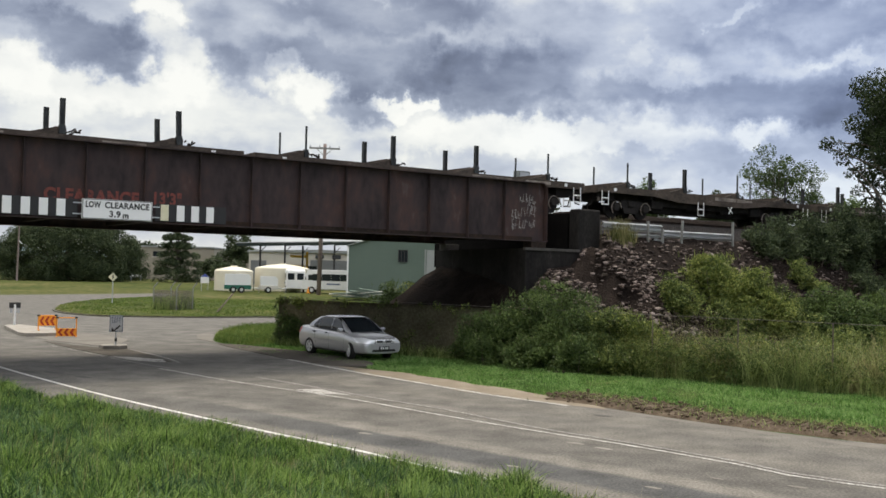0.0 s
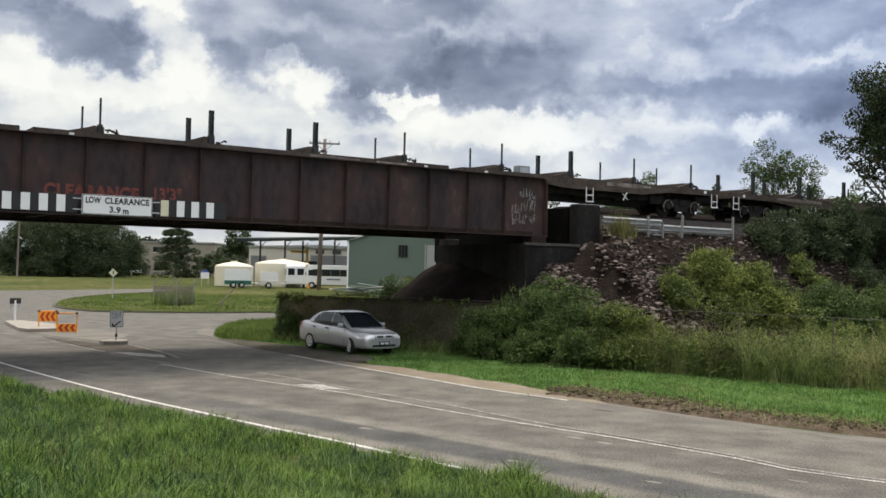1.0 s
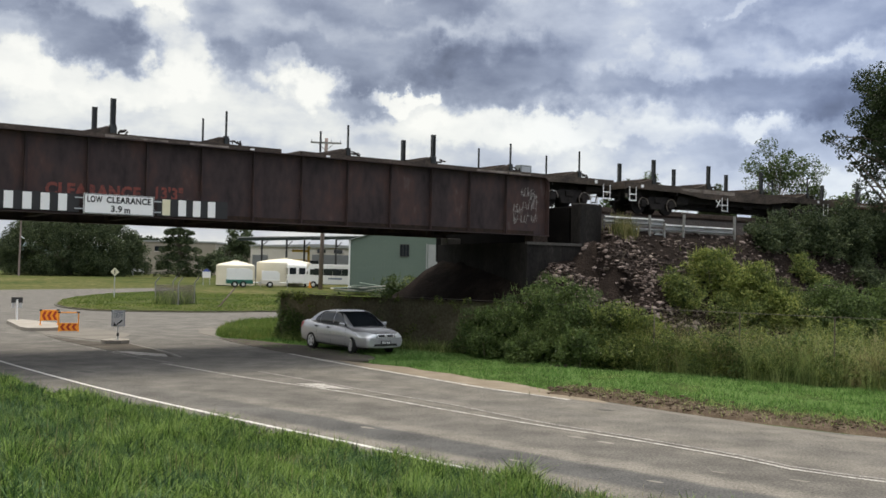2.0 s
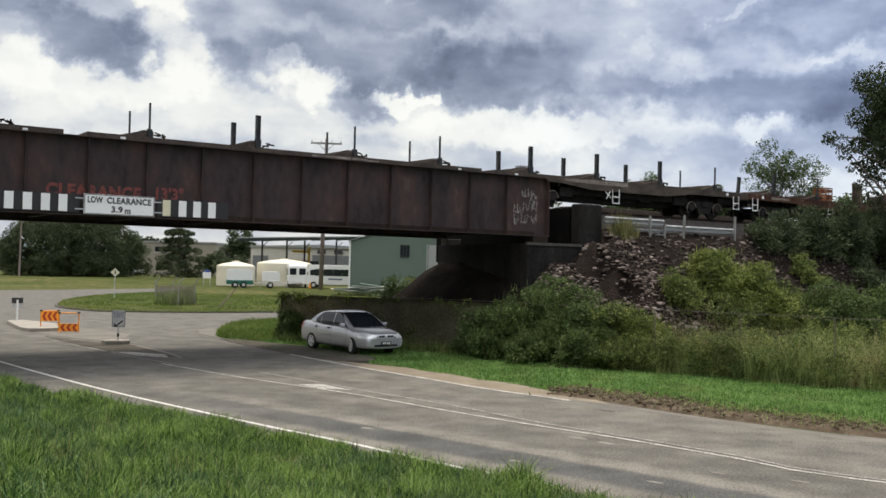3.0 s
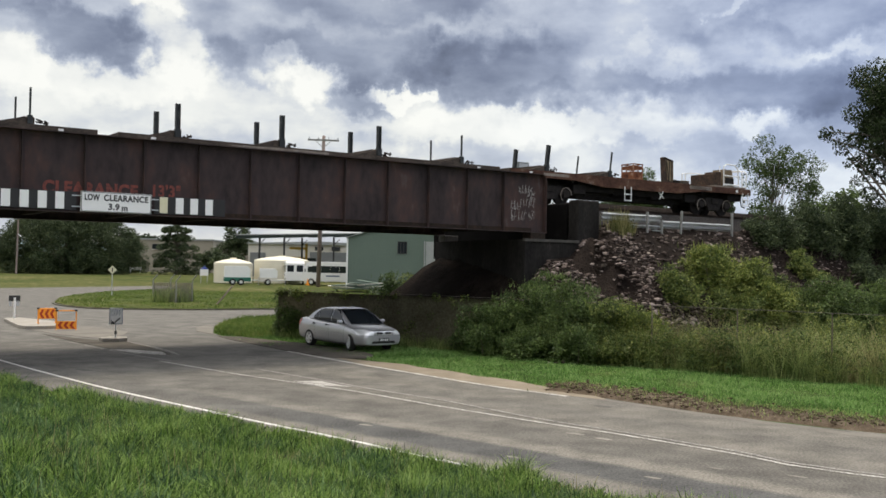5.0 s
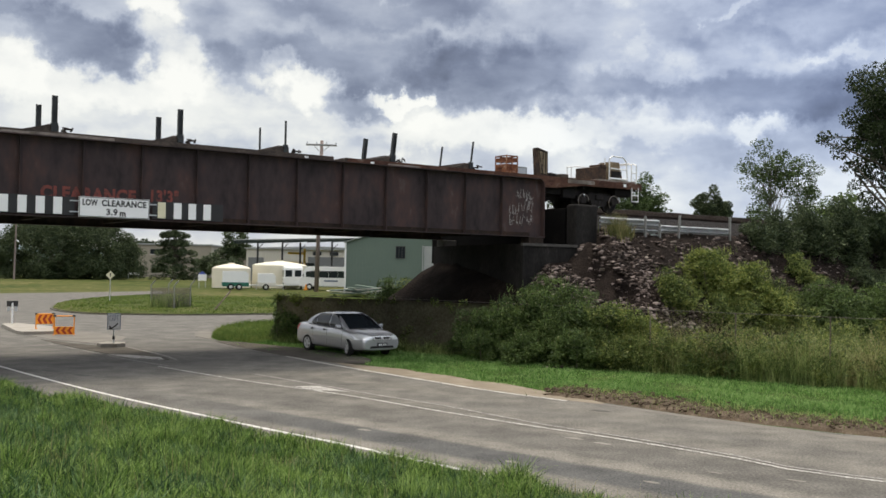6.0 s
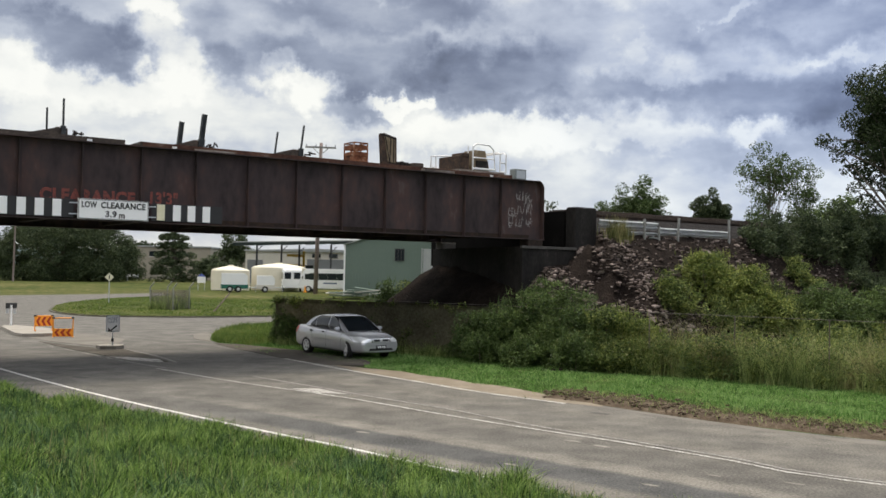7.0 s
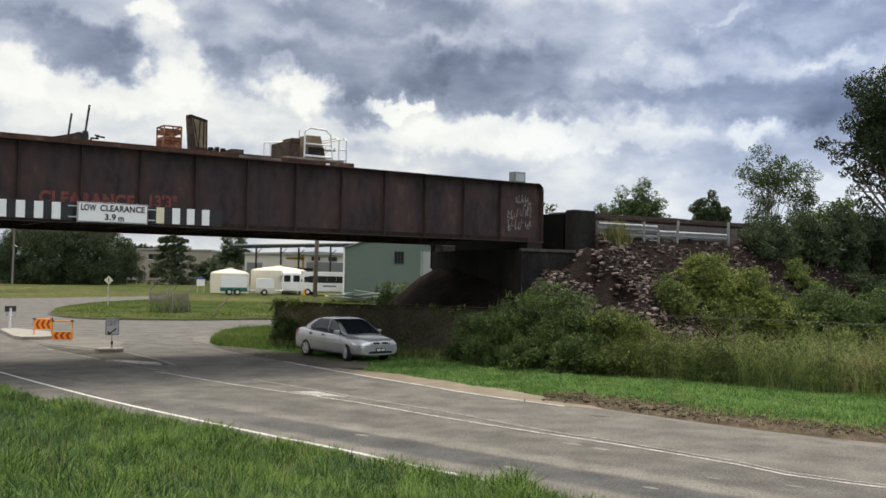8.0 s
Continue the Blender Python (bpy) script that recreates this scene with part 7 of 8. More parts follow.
def build_warehouse():
    t = thing("warehouse", pose(-29.0, 138.0, 0.5, 0, 0, -3), "long cream metal warehouse with a grey roller door", "warehouse")
    b = fresh()
    box(b, 11.85, 5, 2.4, 20.3, 10, 4.8)
    wall = part("wall", b, M["shed_white"], t)
    ribs(wall, 1.9, 22, -0.01, 0, 4.8, 0.5, M["shed_white"])
    b = fresh()
    prism(b, [(1.5, 4.8), (1.5, 4.95), (11.9, 5.3), (22.3, 4.95), (22.3, 4.8)], -0.3, 10.3)
    part("roof", b, M["roof"], t)
    b = fresh()
    box(b, 3.1, -0.06, 1.9, 2.2, 0.08, 3.4)
    for i in range(12):
        box(b, 3.1, -0.11, 0.3 + i * 0.28, 2.2, 0.03, 0.05)
    part("roller_door", b, M["grey_door"], t, "grey roller door")
    for x in (10.5, 17.5):
        b = fresh()
        box(b, x, -0.05, 2.4, 1.8, 0.08, 1.1)
        part("window", b, M["glass"], t)
    b = fresh()
    box(b, 16.2, -0.05, 1.9, 11.4, 0.08, 3.8)
    part("lower_cladding", b, M["grey_door"], t, "grey lower wall cladding")
    for x in (11.8, 14.2, 18.8):
        b = fresh()
        box(b, x, -0.09, 4.3, 1.2, 0.06, 0.55)
        part("window", b, M["glass"], t)
    t2 = thing("beige_building", pose(-54.5, 176.0, 0.5, 0, 0, 2), "two-storey beige rendered building beyond the field", "building")
    b = fresh()
    box(b, 6.6, 6, 2.9, 13.2, 12, 5.8)
    part("wall", b, M["brick_tan"], t2)
    b = fresh()
    box(b, 6.6, 6, 5.95, 13.6, 12.4, 0.25)
    part("roof", b, M["roof"], t2)
    b = fresh()
    box(b, 3.6, -0.03, 4.6, 2.6, 0.1, 0.9)
    part("window", b, M["glass"], t2)
    b = fresh()
    box(b, 3.6, -0.06, 4.05, 2.8, 0.14, 0.12)
    part("sill", b, M["shed_white"], t2)
    t3 = thing("hall_building", pose(-46.0, 186.0, 0.5, 0, 0, 2), "long low hall with a pale green-white roof", "building")
    b = fresh()
    box(b, 5.5, 5, 2.2, 12, 10, 4.4)
    part("wall", b, M["brick_tan"], t3)
    b = fresh()
    prism(b, [(-0.9, 4.4), (-0.9, 4.6), (5.5, 6.0), (12.2, 5.0), (12.2, 4.4)], -0.4, 10.4)
    part("roof", b, M["roof"], t3)


build_warehouse()


def build_tank(x, y, r, h, label):
    t = thing("water_tank", pose(x, y, 0.48), label, "water tank", "water tanks in the yard")
    b = fresh()
    rows, seg = [], 40
    prof = [(r, 0.0)]
    k = int(h / 0.16)
    for i in range(k):
        z = (i + 0.5) * h / k
        prof += [(r, z - 0.05), (r + 0.012, z), (r, z + 0.05)]
    prof += [(r, h), (r * 0.9, h + 0.14), (r * 0.5, h + 0.36), (0.35, h + 0.5), (0.3, h + 0.56)]
    for i in range(seg + 1):
        a = i / seg * math.tau
        rows.append([(q * math.cos(a), q * math.sin(a), z) for q, z in prof])
    rr = [ring(b, q) for q in rows]
    for a, c in zip(rr, rr[1:]):
        for i in range(len(prof) - 1):
            b.faces.new((a[i], c[i], c[i + 1], a[i + 1]))
    part("shell", b, M["tank"], t, smooth=True)
    b = fresh()
    rod(b, (0, 0, h + 0.5), (0, 0, h + 0.62), 0.34, seg=20)
    part("lid", b, M["tank"], t)


build_tank(-23.0, 108.0, 2.1, 2.15, "round cream poly rainwater tank with a low conical roof")
build_tank(-18.2, 111.5, 3.1, 2.55, "large round cream poly rainwater tank")


def build_trailer(x, y, w, h, label, green):
    t = thing("trailer", face_camera(x, y, 0.42, 4), label, "trailer", "trailers in the yard")
    b = fresh()
    pts = [(-w / 2, 0.75), (-w / 2, h), (w / 2 - 0.25, h), (w / 2, h - 0.25), (w / 2, 0.75)]
    prism(b, pts, -0.75, 0.75)
    part("canopy", b, M["white"], t, "white box body")
    b = fresh()
    box(b, 0, 0, 0.58, w + 0.1, 1.6, 0.42, bevel=0.03)
    part("tray", b, M["green_paint"] if green else M["shed_white"], t, "bottle green tray" if green else "")
    for x_ in ((-0.5, 0.35) if green else (-0.1,)):
        for y_ in (-0.78, 0.78):
            b = fresh()
            rod(b, (x_, y_ - 0.09, 0.32), (x_, y_ + 0.09, 0.32), 0.32, seg=20)
            wh = part("wheel", b, M["rubber"], t)
            b = fresh()
            rod(b, (x_, y_ - 0.1, 0.32), (x_, y_ + 0.1, 0.32), 0.17, seg=14)
            part("hub", b, M["alloy"], wh)
    b = fresh()
    bent(b, [(w / 2, 0, 0.5), (w / 2 + 1.0, 0, 0.5)], 0.05)
    bent(b, [(w / 2 + 0.9, 0, 0.0), (w / 2 + 0.9, 0, 0.8)], 0.03)
    part("drawbar", b, M["galv"], t)


build_trailer(-21.3, 102.0, 2.6, 1.95, "white box trailer on a bottle green tray", True)
build_trailer(-18.3, 103.5, 1.8, 1.75, "small white box trailer with one axle", False)


def build_minibus(m, label, length=6.2):
    """A white minibus, nose towards +x."""
    t = thing("minibus", m, label, "minibus", "minibuses in the yard")
    W, H = 2.0, 2.55
    b = fresh()
    pts = [(-length / 2, 0.4), (-length / 2, H - 0.2), (-length / 2 + 0.25, H), (length / 2 - 0.9, H), (length / 2 - 0.55, H - 0.15), (length / 2 - 0.1, 1.35), (length / 2, 0.95), (length / 2, 0.4)]
    prism(b, pts, -W / 2, W / 2)
    bmesh.ops.bevel(b, geom=b.edges[:], offset=0.07, segments=2, affect="EDGES")
    body = part("body", b, M["white"], t, "white body shell")
    for sgn in (-1, 1):
        x = -length / 2 + 0.35
        while x < length / 2 - 1.6:
            b = fresh()
            box(b, x + 0.5, sgn * (W / 2 + 0.004), 1.72, 1.0, 0.02, 0.72, bevel=0.008)
            part("side_window", b, M["glass"], t)
            x += 1.012
        b = fresh()
        box(b, length / 2 - 1.0, sgn * (W / 2 + 0.004), 1.7, 0.62, 0.02, 0.6, bevel=0.008)
        part("door_window", b, M["glass"], t)
        b = fresh()
        box(b, -0.2, sgn * (W / 2 + 0.006), 1.02, 1.5, 0.012, 0.16)
        part("side_bar", b, M["sign_blue"], t, "plain dark bar in place of writing")
        b = fresh()
        box(b, length / 2 - 0.45, sgn * (W / 2 + 0.16), 1.6, 0.08, 0.16, 0.32, bevel=0.02)
        part("mirror", b, M["plastic"], t)
        for x in (-length / 2 + 1.3, length / 2 - 1.1):
            b = fresh()
            rod(b, (x, sgn * (W / 2 - 0.16), 0.36), (x, sgn * (W / 2 + 0.03), 0.36), 0.36, seg=24)
            wh = part("wheel", b, M["rubber"], t)
            b = fresh()
            rod(b, (x, sgn * (W / 2 - 0.1), 0.36), (x, sgn * (W / 2 + 0.04), 0.36), 0.2, seg=16)
            part("hub", b, M["alloy"], wh)
    b = fresh()
    box(b, length / 2 - 0.33, 0, 1.86, 0.03, 1.7, 0.85, Matrix.Rotation(radians(-20), 4, "Y"))
    part("windscreen", b, M["glass"], t)
    b = fresh()
    for y in (-0.75, 0.75):
        box(b, length / 2 + 0.01, y, 0.82, 0.04, 0.34, 0.2, bevel=0.015)
    part("headlight", b, M["lamp_glass"], t)
    b = fresh()
    box(b, length / 2 + 0.01, 0, 0.82, 0.03, 1.0, 0.14)
    part("grille", b, M["plastic"], t)
    b = fresh()
    box(b, length / 2 + 0.03, 0, 0.5, 0.12, 1.9, 0.2, bevel=0.03)
    part("bumper", b, M["white"], t)
    for y in (-0.5, 0.5):
        b = fresh()
        box(b, -length / 2 - 0.006, y, 1.75, 0.02, 0.7, 0.7, bevel=0.01)
        part("rear_window", b, M["glass"], t)


build_minibus(pose(-16.4, 108.5, 0.45, 0, 0, 102), "white minibus with its rear towards the road in the yard")
build_minibus(pose(-11.6, 105.5, 0.45, 0, 0, 170), "white minibus with dark side windows parked by the green shed", 6.6)


def build_poles():
    t = thing("power_pole", pose(-12.75, 101.5, 0.45, 0, 1.0, 0), "tall timber power pole with a crossarm and insulators", "power pole")
    b = fresh()
    rod(b, (0, 0, -0.3), (0, 0, 15.7), 0.235, 0.17, seg=14)
    part("pole", b, M["timber_pole"], t, smooth=True)
    b = fresh()
    box(b, 0, -0.25, 15.2, 3.2, 0.14, 0.18)
    bent(b, [(-0.9, -0.25, 15.2), (0, -0.22, 14.4), (0.9, -0.25, 15.2)], 0.03)
    part("crossarm", b, M["galv_dull"], t, "grey weathered crossarm")
    for x in (-1.5, -0.5, 0.55, 1.5):
        b = fresh()
        rod(b, (x, -0.25, 15.28), (x, -0.25, 15.52), 0.07, 0.05, seg=8)
        part("insulator", b, M["galv"], t)
    t = thing("street_pole", pose(-59.2, 136.0, 0.45, 0, 0.8, 0), "slender grey street pole beside the far road", "street pole")
    b = fresh()
    rod(b, (0, 0, -0.2), (0, 0, 9.0), 0.14, 0.1, seg=10)
    part("pole", b, M["timber_pole"], t)
    b = fresh()
    bent(b, [(0, 0, 5.6), (0.5, 0, 5.2)], 0.06)
    part("bracket", b, M["galv"], t)


build_poles()


def build_pen():
    t = thing("mesh_pen", pose(-19.6, 66.5, 0.0), "small wire mesh enclosure with leaning posts on the lawn", "enclosure")
    zz = ground_height(-18, 65)
    pts = [(0, 0), (1.9, -1.2), (2.3, 1.5), (0.5, 2.5)]
    for (ax_, ay_), (bx_, by_) in zip(pts, pts[1:] + pts[:1]):
        b = fresh()
        L = math.hypot(bx_ - ax_, by_ - ay_)
        k = int(L / 0.14)
        for i in range(k + 1):
            f = i / k
            rod(b, (ax_ + (bx_ - ax_) * f, ay_ + (by_ - ay_) * f, zz), (ax_ + (bx_ - ax_) * f, ay_ + (by_ - ay_) * f, zz + 1.4), 0.012, seg=4, caps=False)
        for i in range(9):
            z = zz + 0.1 + i * 0.16
            rod(b, (ax_, ay_, z), (bx_, by_, z), 0.012, seg=4, caps=False)
        part("mesh_panel", b, M["rust_pale"], t, "rusting wire mesh panel")
        b = fresh()
        bent(b, [(ax_, ay_, zz - 0.2), (ax_, ay_, zz + 1.6), (ax_ + 0.28, ay_, zz + 1.95)], 0.04, 8)
        part("post", b, M["galv_dull"], t)
    t = thing("brace_post", pose(-14.9, 64.5, 0.0), "leaning timber brace post on the lawn", "post")
    b = fresh()
    z = ground_height(-14.9, 64.5)
    rod(b, (0, 0, z - 0.05), (1.1, 0.2, z + 1.35), 0.05, seg=8)
    part("pole", b, M["timber_pole"], t)


build_pen()


def build_sheet_pile():
    rng = random.Random(6)
    for i, (x, y, w) in enumerate(((-9.3, 93.0, 2.4), (-7.8, 93.6, 2.2), (-6.6, 93.0, 2.6), (-5.4, 94.0, 2.0))):
        t = thing("sheet_stack", pose(x, y, 0.42, 0, 0, rng.uniform(-12, 12)), "low stack of weathered roofing sheets by the shed", "sheet stack", "sheet stacks by the shed")
        for j in range(3 + i % 3):
            b = fresh()
            box(b, rng.uniform(-0.2, 0.2), 0, 0.09 + j * 0.16, w, 1.6, 0.06, Matrix.Rotation(radians(rng.uniform(-9, 9)), 4, "Y") @ Matrix.Rotation(radians(rng.uniform(-8, 8)), 4, "Z"))
            part("sheet", b, M["shed_white"] if (i + j) % 2 else M["shed_green"], t)


build_sheet_pile()


def build_cone_and_extras():
    t = thing("traffic_cone", pose(-14.3, 105.0, 0.45), "small orange traffic cone by the minibus", "traffic cone")
    b = fresh()
    rod(b, (0, 0, 0.04), (0, 0, 0.7), 0.17, 0.04, seg=16)
    part("cone", b, M["orange"], t)
    b = fresh()
    box(b, 0, 0, 0.03, 0.42, 0.42, 0.06)
    part("base", b, M["orange"], t)
    t = thing("forklift", pose(-19.0, 127.0, 0.5, 0, 0, 20), "yellow forklift under the machinery shed roof", "forklift")
    b = fresh()
    box(b, 0, 0, 1.0, 2.6, 1.3, 1.0, bevel=0.08)
    part("body", b, M["forklift_yellow"], t)
    b = fresh()
    for x in (-0.6, 0.9):
        for y in (-0.55, 0.55):
            rod(b, (x, y, 1.4), (x, y, 3.0), 0.06, seg=6)
    box(b, 0.15, 0, 3.0, 1.7, 1.25, 0.1)
    part("cage", b, M["forklift_yellow"], t)
    b = fresh()
    for y in (-0.35, 0.35):
        box(b, 1.45, y, 2.5, 0.14, 0.12, 4.6)
    for z in (1.2, 2.8, 4.7):
        box(b, 1.45, 0, z, 0.1, 0.8, 0.12)
    part("mast", b, M["forklift_yellow"], t, "yellow lifting mast")
    b = fresh()
    box(b, 0.4, 0, 4.15, 2.3, 0.5, 0.3, bevel=0.03)
    part("jib", b, M["forklift_yellow"], t, "raised yellow jib")
    for x in (-0.8, 0.9):
        for y in (-0.65, 0.65):
            b = fresh()
            rod(b, (x, y - 0.12, 0.4), (x, y + 0.12, 0.4), 0.4, seg=18)
            part("wheel", b, M["rubber"], t)
    t = thing("notice_board", face_camera(-26.2, 108.0, 0.2), "small blue and white notice board on posts by the tanks", "notice board")
    b = fresh()
    for x in (-0.35, 0.35):
        rod(b, (x, 0, 0), (x, 0, 1.5), 0.04, seg=6)
    part("posts", b, M["galv"], t)
    b = fresh()
    box(b, 0, -0.05, 1.35, 0.9, 0.04, 0.7)
    part("board", b, M["white"], t)
    b = fresh()
    prism(b, [(-0.45, 1.7), (0, 2.05), (0.45, 1.7)], -0.08, -0.02)
    part("blue_top", b, M["notice_blue"], t, "blue pointed top")
    # trackside cabinet beyond the rails
    t = thing("signal_box", LINE @ pose(28.2, 7.1, 7.3), "small grey metal cabinet on a post beside the track", "cabinet")
    b = fresh()
    rod(b, (0, 0, -2.7), (0, 0, 0.05), 0.06, seg=8)
    part("post", b, M["galv"], t)
    b = fresh()
    box(b, 0, 0, 0.24, 0.66, 0.4, 0.5, bevel=0.02)
    part("body", b, M["galv_dark"], t)
    b = fresh()
    box(b, 0, -0.21, 0.24, 0.5, 0.02, 0.36)
    part("door", b, M["galv"], t)


M["forklift_yellow"] = material("yellow_machine_paint", [(0.60, 0.36, 0.04), (0.75, 0.48, 0.06)], rough=0.5, scale=2, fine=15)
M["notice_blue"] = material("blue_sign_paint", [(0.06, 0.09, 0.36), (0.09, 0.13, 0.46)], rough=0.5, scale=2, fine=15)
M["galv_dark"] = material("grey_cabinet_paint", [(0.16, 0.18, 0.18), (0.24, 0.26, 0.26)], rough=0.6, scale=3, fine=15)
build_cone_and_extras()


# ---- distance ----
def build_hills():
    rng = np.random.default_rng(9)
    b = fresh()
    last = None
    for i in range(121):
        a = radians(-60 + i)
        x, y = math.sin(a) * 2600, math.cos(a) * 2600
        h = 26 + 16 * noise.noise(Vector((i * 0.07, 0.3, 0))) + 5 * noise.noise(Vector((i * 0.31, 4.3, 0)))
        if i < 42:
            h += 14
        v = (b.verts.new((x, y, -3)), b.verts.new((x * 1.02, y * 1.02, max(6, h))), b.verts.new((x * 1.2, y * 1.2, -3)))
        if last:
            b.faces.new((last[0], v[0], v[1], last[1]))
            b.faces.new((last[1], v[1], v[2], last[2]))
        last = v
    tagged(part("distant_hills", b, M["hills"], smooth=True), "hazy blue-green line of far hills", "hills", kind="structure")
    cs = []
    for i in range(260):
        a = radians(rng.uniform(-32, 32))
        d = rng.uniform(330, 420)
        cs.append((math.sin(a) * d, math.cos(a) * d, rng.uniform(0.5, 3.5), rng.uniform(2.0, 4.5)))
    ob = new("far_woods", foliage_mesh("far_woods", cs, 14, 1.1, M["leaf_dark"], rng))
    tagged(ob, "dark line of far woods along the fields", "woods", kind="stuff")


M["hills"] = material("hazy_far_hills", [(0.16, 0.22, 0.24), (0.20, 0.27, 0.29)], rough=1.0, scale=0.004, fine=0.02, bump=0)
build_hills()


# ---- grass ----
def scatter(rng, count, x0, x1, y0, y1, keep):
    out = []
    while len(out) < count:
        xs = rng.uniform(x0, x1, 4000)
        ys = rng.uniform(y0, y1, 4000)
        for x, y in zip(xs, ys):
            if keep(x, y):
                out.append((x, y))
                if len(out) >= count:
                    break
    return np.array(out)


def in_view(x, y, margin=0.06):
    return y > 1 and abs(x / y) < 0.455 + margin


VERGE_BACK = FENCE[::-1] + [(-8.0, 41.0), (-9.0, 46.0), (-8.0, 53.0)]


def build_grass():
    rng = np.random.default_rng(21)

    def near_bank(x, y):
        if not in_view(x, y):
            return False
        d = -to_line(x, y, NEAR)
        return d > 0.4 + 0.35 * noise.noise(Vector((x * 0.6, y * 0.6, 0))) - 0.25 * smooth01((x + 4) / 5) + 0.75 * smooth01((-4 - x) / 6) and y > 7.0

    xy = scatter(rng, 180000, -15, 6, 7.0, 30, lambda x, y: near_bank(x, y) and rng.random() < min(1.0, 12.0 / y))
    tuft = np.array([0.9 * noise.noise(Vector((x * 0.6, y * 0.6, 5))) + 1.2 * noise.noise(Vector((x * 2.1, y * 2.1, 2))) for x, y in xy])
    h = rng.uniform(0.07, 0.22, len(xy)) * (1 + 1.25 * tuft)
    ob = new("verge_grass", blade_mesh("verge_grass", xy, np.maximum(h, 0.025), M["grass"], rng, width=0.0105, bend=1.15, seg=2))
    tagged(ob, "lush long green grass on the roadside bank", "grass", kind="stuff")
    xy2 = xy[rng.random(len(xy)) < 0.004]
    ob = new("seed_stalks", blade_mesh("seed_stalks", xy2, rng.uniform(0.3, 0.5, len(xy2)), M["grass_dry"], rng, width=0.006, bend=0.3, seg=2))
    tagged(ob, "thin seed stalks above the verge grass", "grass", kind="stuff")

    dry = np.array([c for c in xy[rng.permutation(len(xy))[:60000]] if noise.noise(Vector((c[0] * 0.8, c[1] * 0.8, 14))) > 0.43])
    ob = new("dead_grass", blade_mesh("dead_grass", dry + rng.normal(0, 0.05, dry.shape), rng.uniform(0.08, 0.24, len(dry)), M["grass_dry"], rng, width=0.009, bend=1.5, seg=3))
    tagged(ob, "flattened dead grass patches in the bank", "grass", kind="stuff")
    cent = xy[rng.permutation(len(xy))[:560]]
    cent = np.array([c for c in cent if -to_line(c[0], c[1], NEAR) > 0.9])
    k = 42
    big = rng.uniform(0.5, 1.3, (len(cent), 1))
    tx = np.repeat(cent, k, axis=0) + rng.normal(0, 0.13, (len(cent) * k, 2)) * np.repeat(big, k, axis=0)
    ob = new("grass_tufts", blade_mesh("grass_tufts", tx, rng.uniform(0.14, 0.34, len(tx)) * np.repeat(big[:, 0], k) ** 0.5, M["grass_tuft"], rng, width=0.012, bend=1.3, seg=3))
    tagged(ob, "darker coarse grass tufts in the bank", "grass", kind="stuff")

    def far_verge(x, y):
        if not in_view(x, y):
            return False
        return to_line(x, y, FAR) > 1.2 + 0.5 * noise.noise(Vector((x * 0.8, y * 0.8, 2))) and to_line(x, y, VERGE_BACK) < 0.6 and to_line(x, y, CORNER) < -0.15

    xy = scatter(rng, 115000, -11, 16, 15, 48, far_verge)
    mud = [(3.1, 24.9), (4.0, 24.2), (5.1, 23.1), (6.3, 21.75), (7.8, 20.7), (9.2, 19.7), (13.0, 17.9)]
    bare = np.array([x > 2.8 and abs(to_line(x, y, mud) - 0.1) < 0.75 + 0.4 * noise.noise(Vector((x * 1.3, y * 1.3, 8))) and rng.random() < 0.86 for x, y in xy])
    xy = xy[~bare]
    keep = np.array([not in_loop(x, y, PULL_IN) or rng.random() < 0.22 for x, y in xy])
    xy = xy[keep]
    h = rng.uniform(0.04, 0.13, len(xy)) * np.array([1 + 0.7 * noise.noise(Vector((x * 0.7, y * 0.7, 3))) for x, y in xy])
    ob = new("far_verge_grass", blade_mesh("far_verge_grass", xy, h, M["grass_verge"], rng, width=0.013, bend=0.9, seg=2))
    tagged(ob, "short bright green grass between road and fence", "grass", kind="stuff")

    # long grass at the street corner and inside the mesh pen
    loop = [(-9.5, 41.2), (-10.2, 44.6), (-10.6, 48.8), (-10.3, 51.8), (-7.0, 54.4), (-5.0, 50.0), (-5.8, 43.0), (-6.3, 40.6), (-7.4, 38.6), (-8.9, 39.8)]
    xy = scatter(rng, 16000, -11, -4, 38, 55, lambda x, y: in_loop(x, y, loop))
    # darker olive blades here: the bridge's shade on the corner put into their colour
    ob = new("corner_grass", blade_mesh("corner_grass", xy, rng.uniform(0.06, 0.34, len(xy)), M["grass_lawn"], rng, width=0.018, bend=0.9, seg=2))
    tagged(ob, "long green grass at the street corner", "grass", kind="stuff")
    xy = scatter(rng, 1800, -19.5, -17.4, 65.5, 69.0, lambda x, y: True)
    ob = new("pen_weeds", blade_mesh("pen_weeds", xy, rng.uniform(0.3, 1.2, len(xy)), M["grass_weed"], rng, width=0.03, bend=0.5, seg=2))
    tagged(ob, "tall weeds grown up inside the mesh enclosure", "weeds", kind="stuff")

    # tall weeds along the fence
    def weeds(name, count, s0, s1, off0, off1, h0, h1, mat, width, label, seed):
        g = np.random.default_rng(seed)
        pts, hs = [], []
        while len(pts) < count:
            s = g.uniform(s0, s1)
            if noise.noise(Vector((s * 1.1, seed, 0))) < g.uniform(-0.35, 0.15):
                continue
            p, a = fence_point(s)
            off = g.uniform(off0, off1)
            pts.append((p.x + math.sin(a) * off + g.normal(0, 0.1), p.y - math.cos(a) * off + g.normal(0, 0.1)))
            hs.append(g.uniform(h0, h1) * (0.85 + 0.9 * noise.noise(Vector((s * 1.2, off, seed + 9.0)))))
        o = new(name, blade_mesh(name, np.array(pts), np.array(hs), M[mat], g, width=width, bend=1.15, seg=3))
        tagged(o, label, "weeds", kind="stuff")

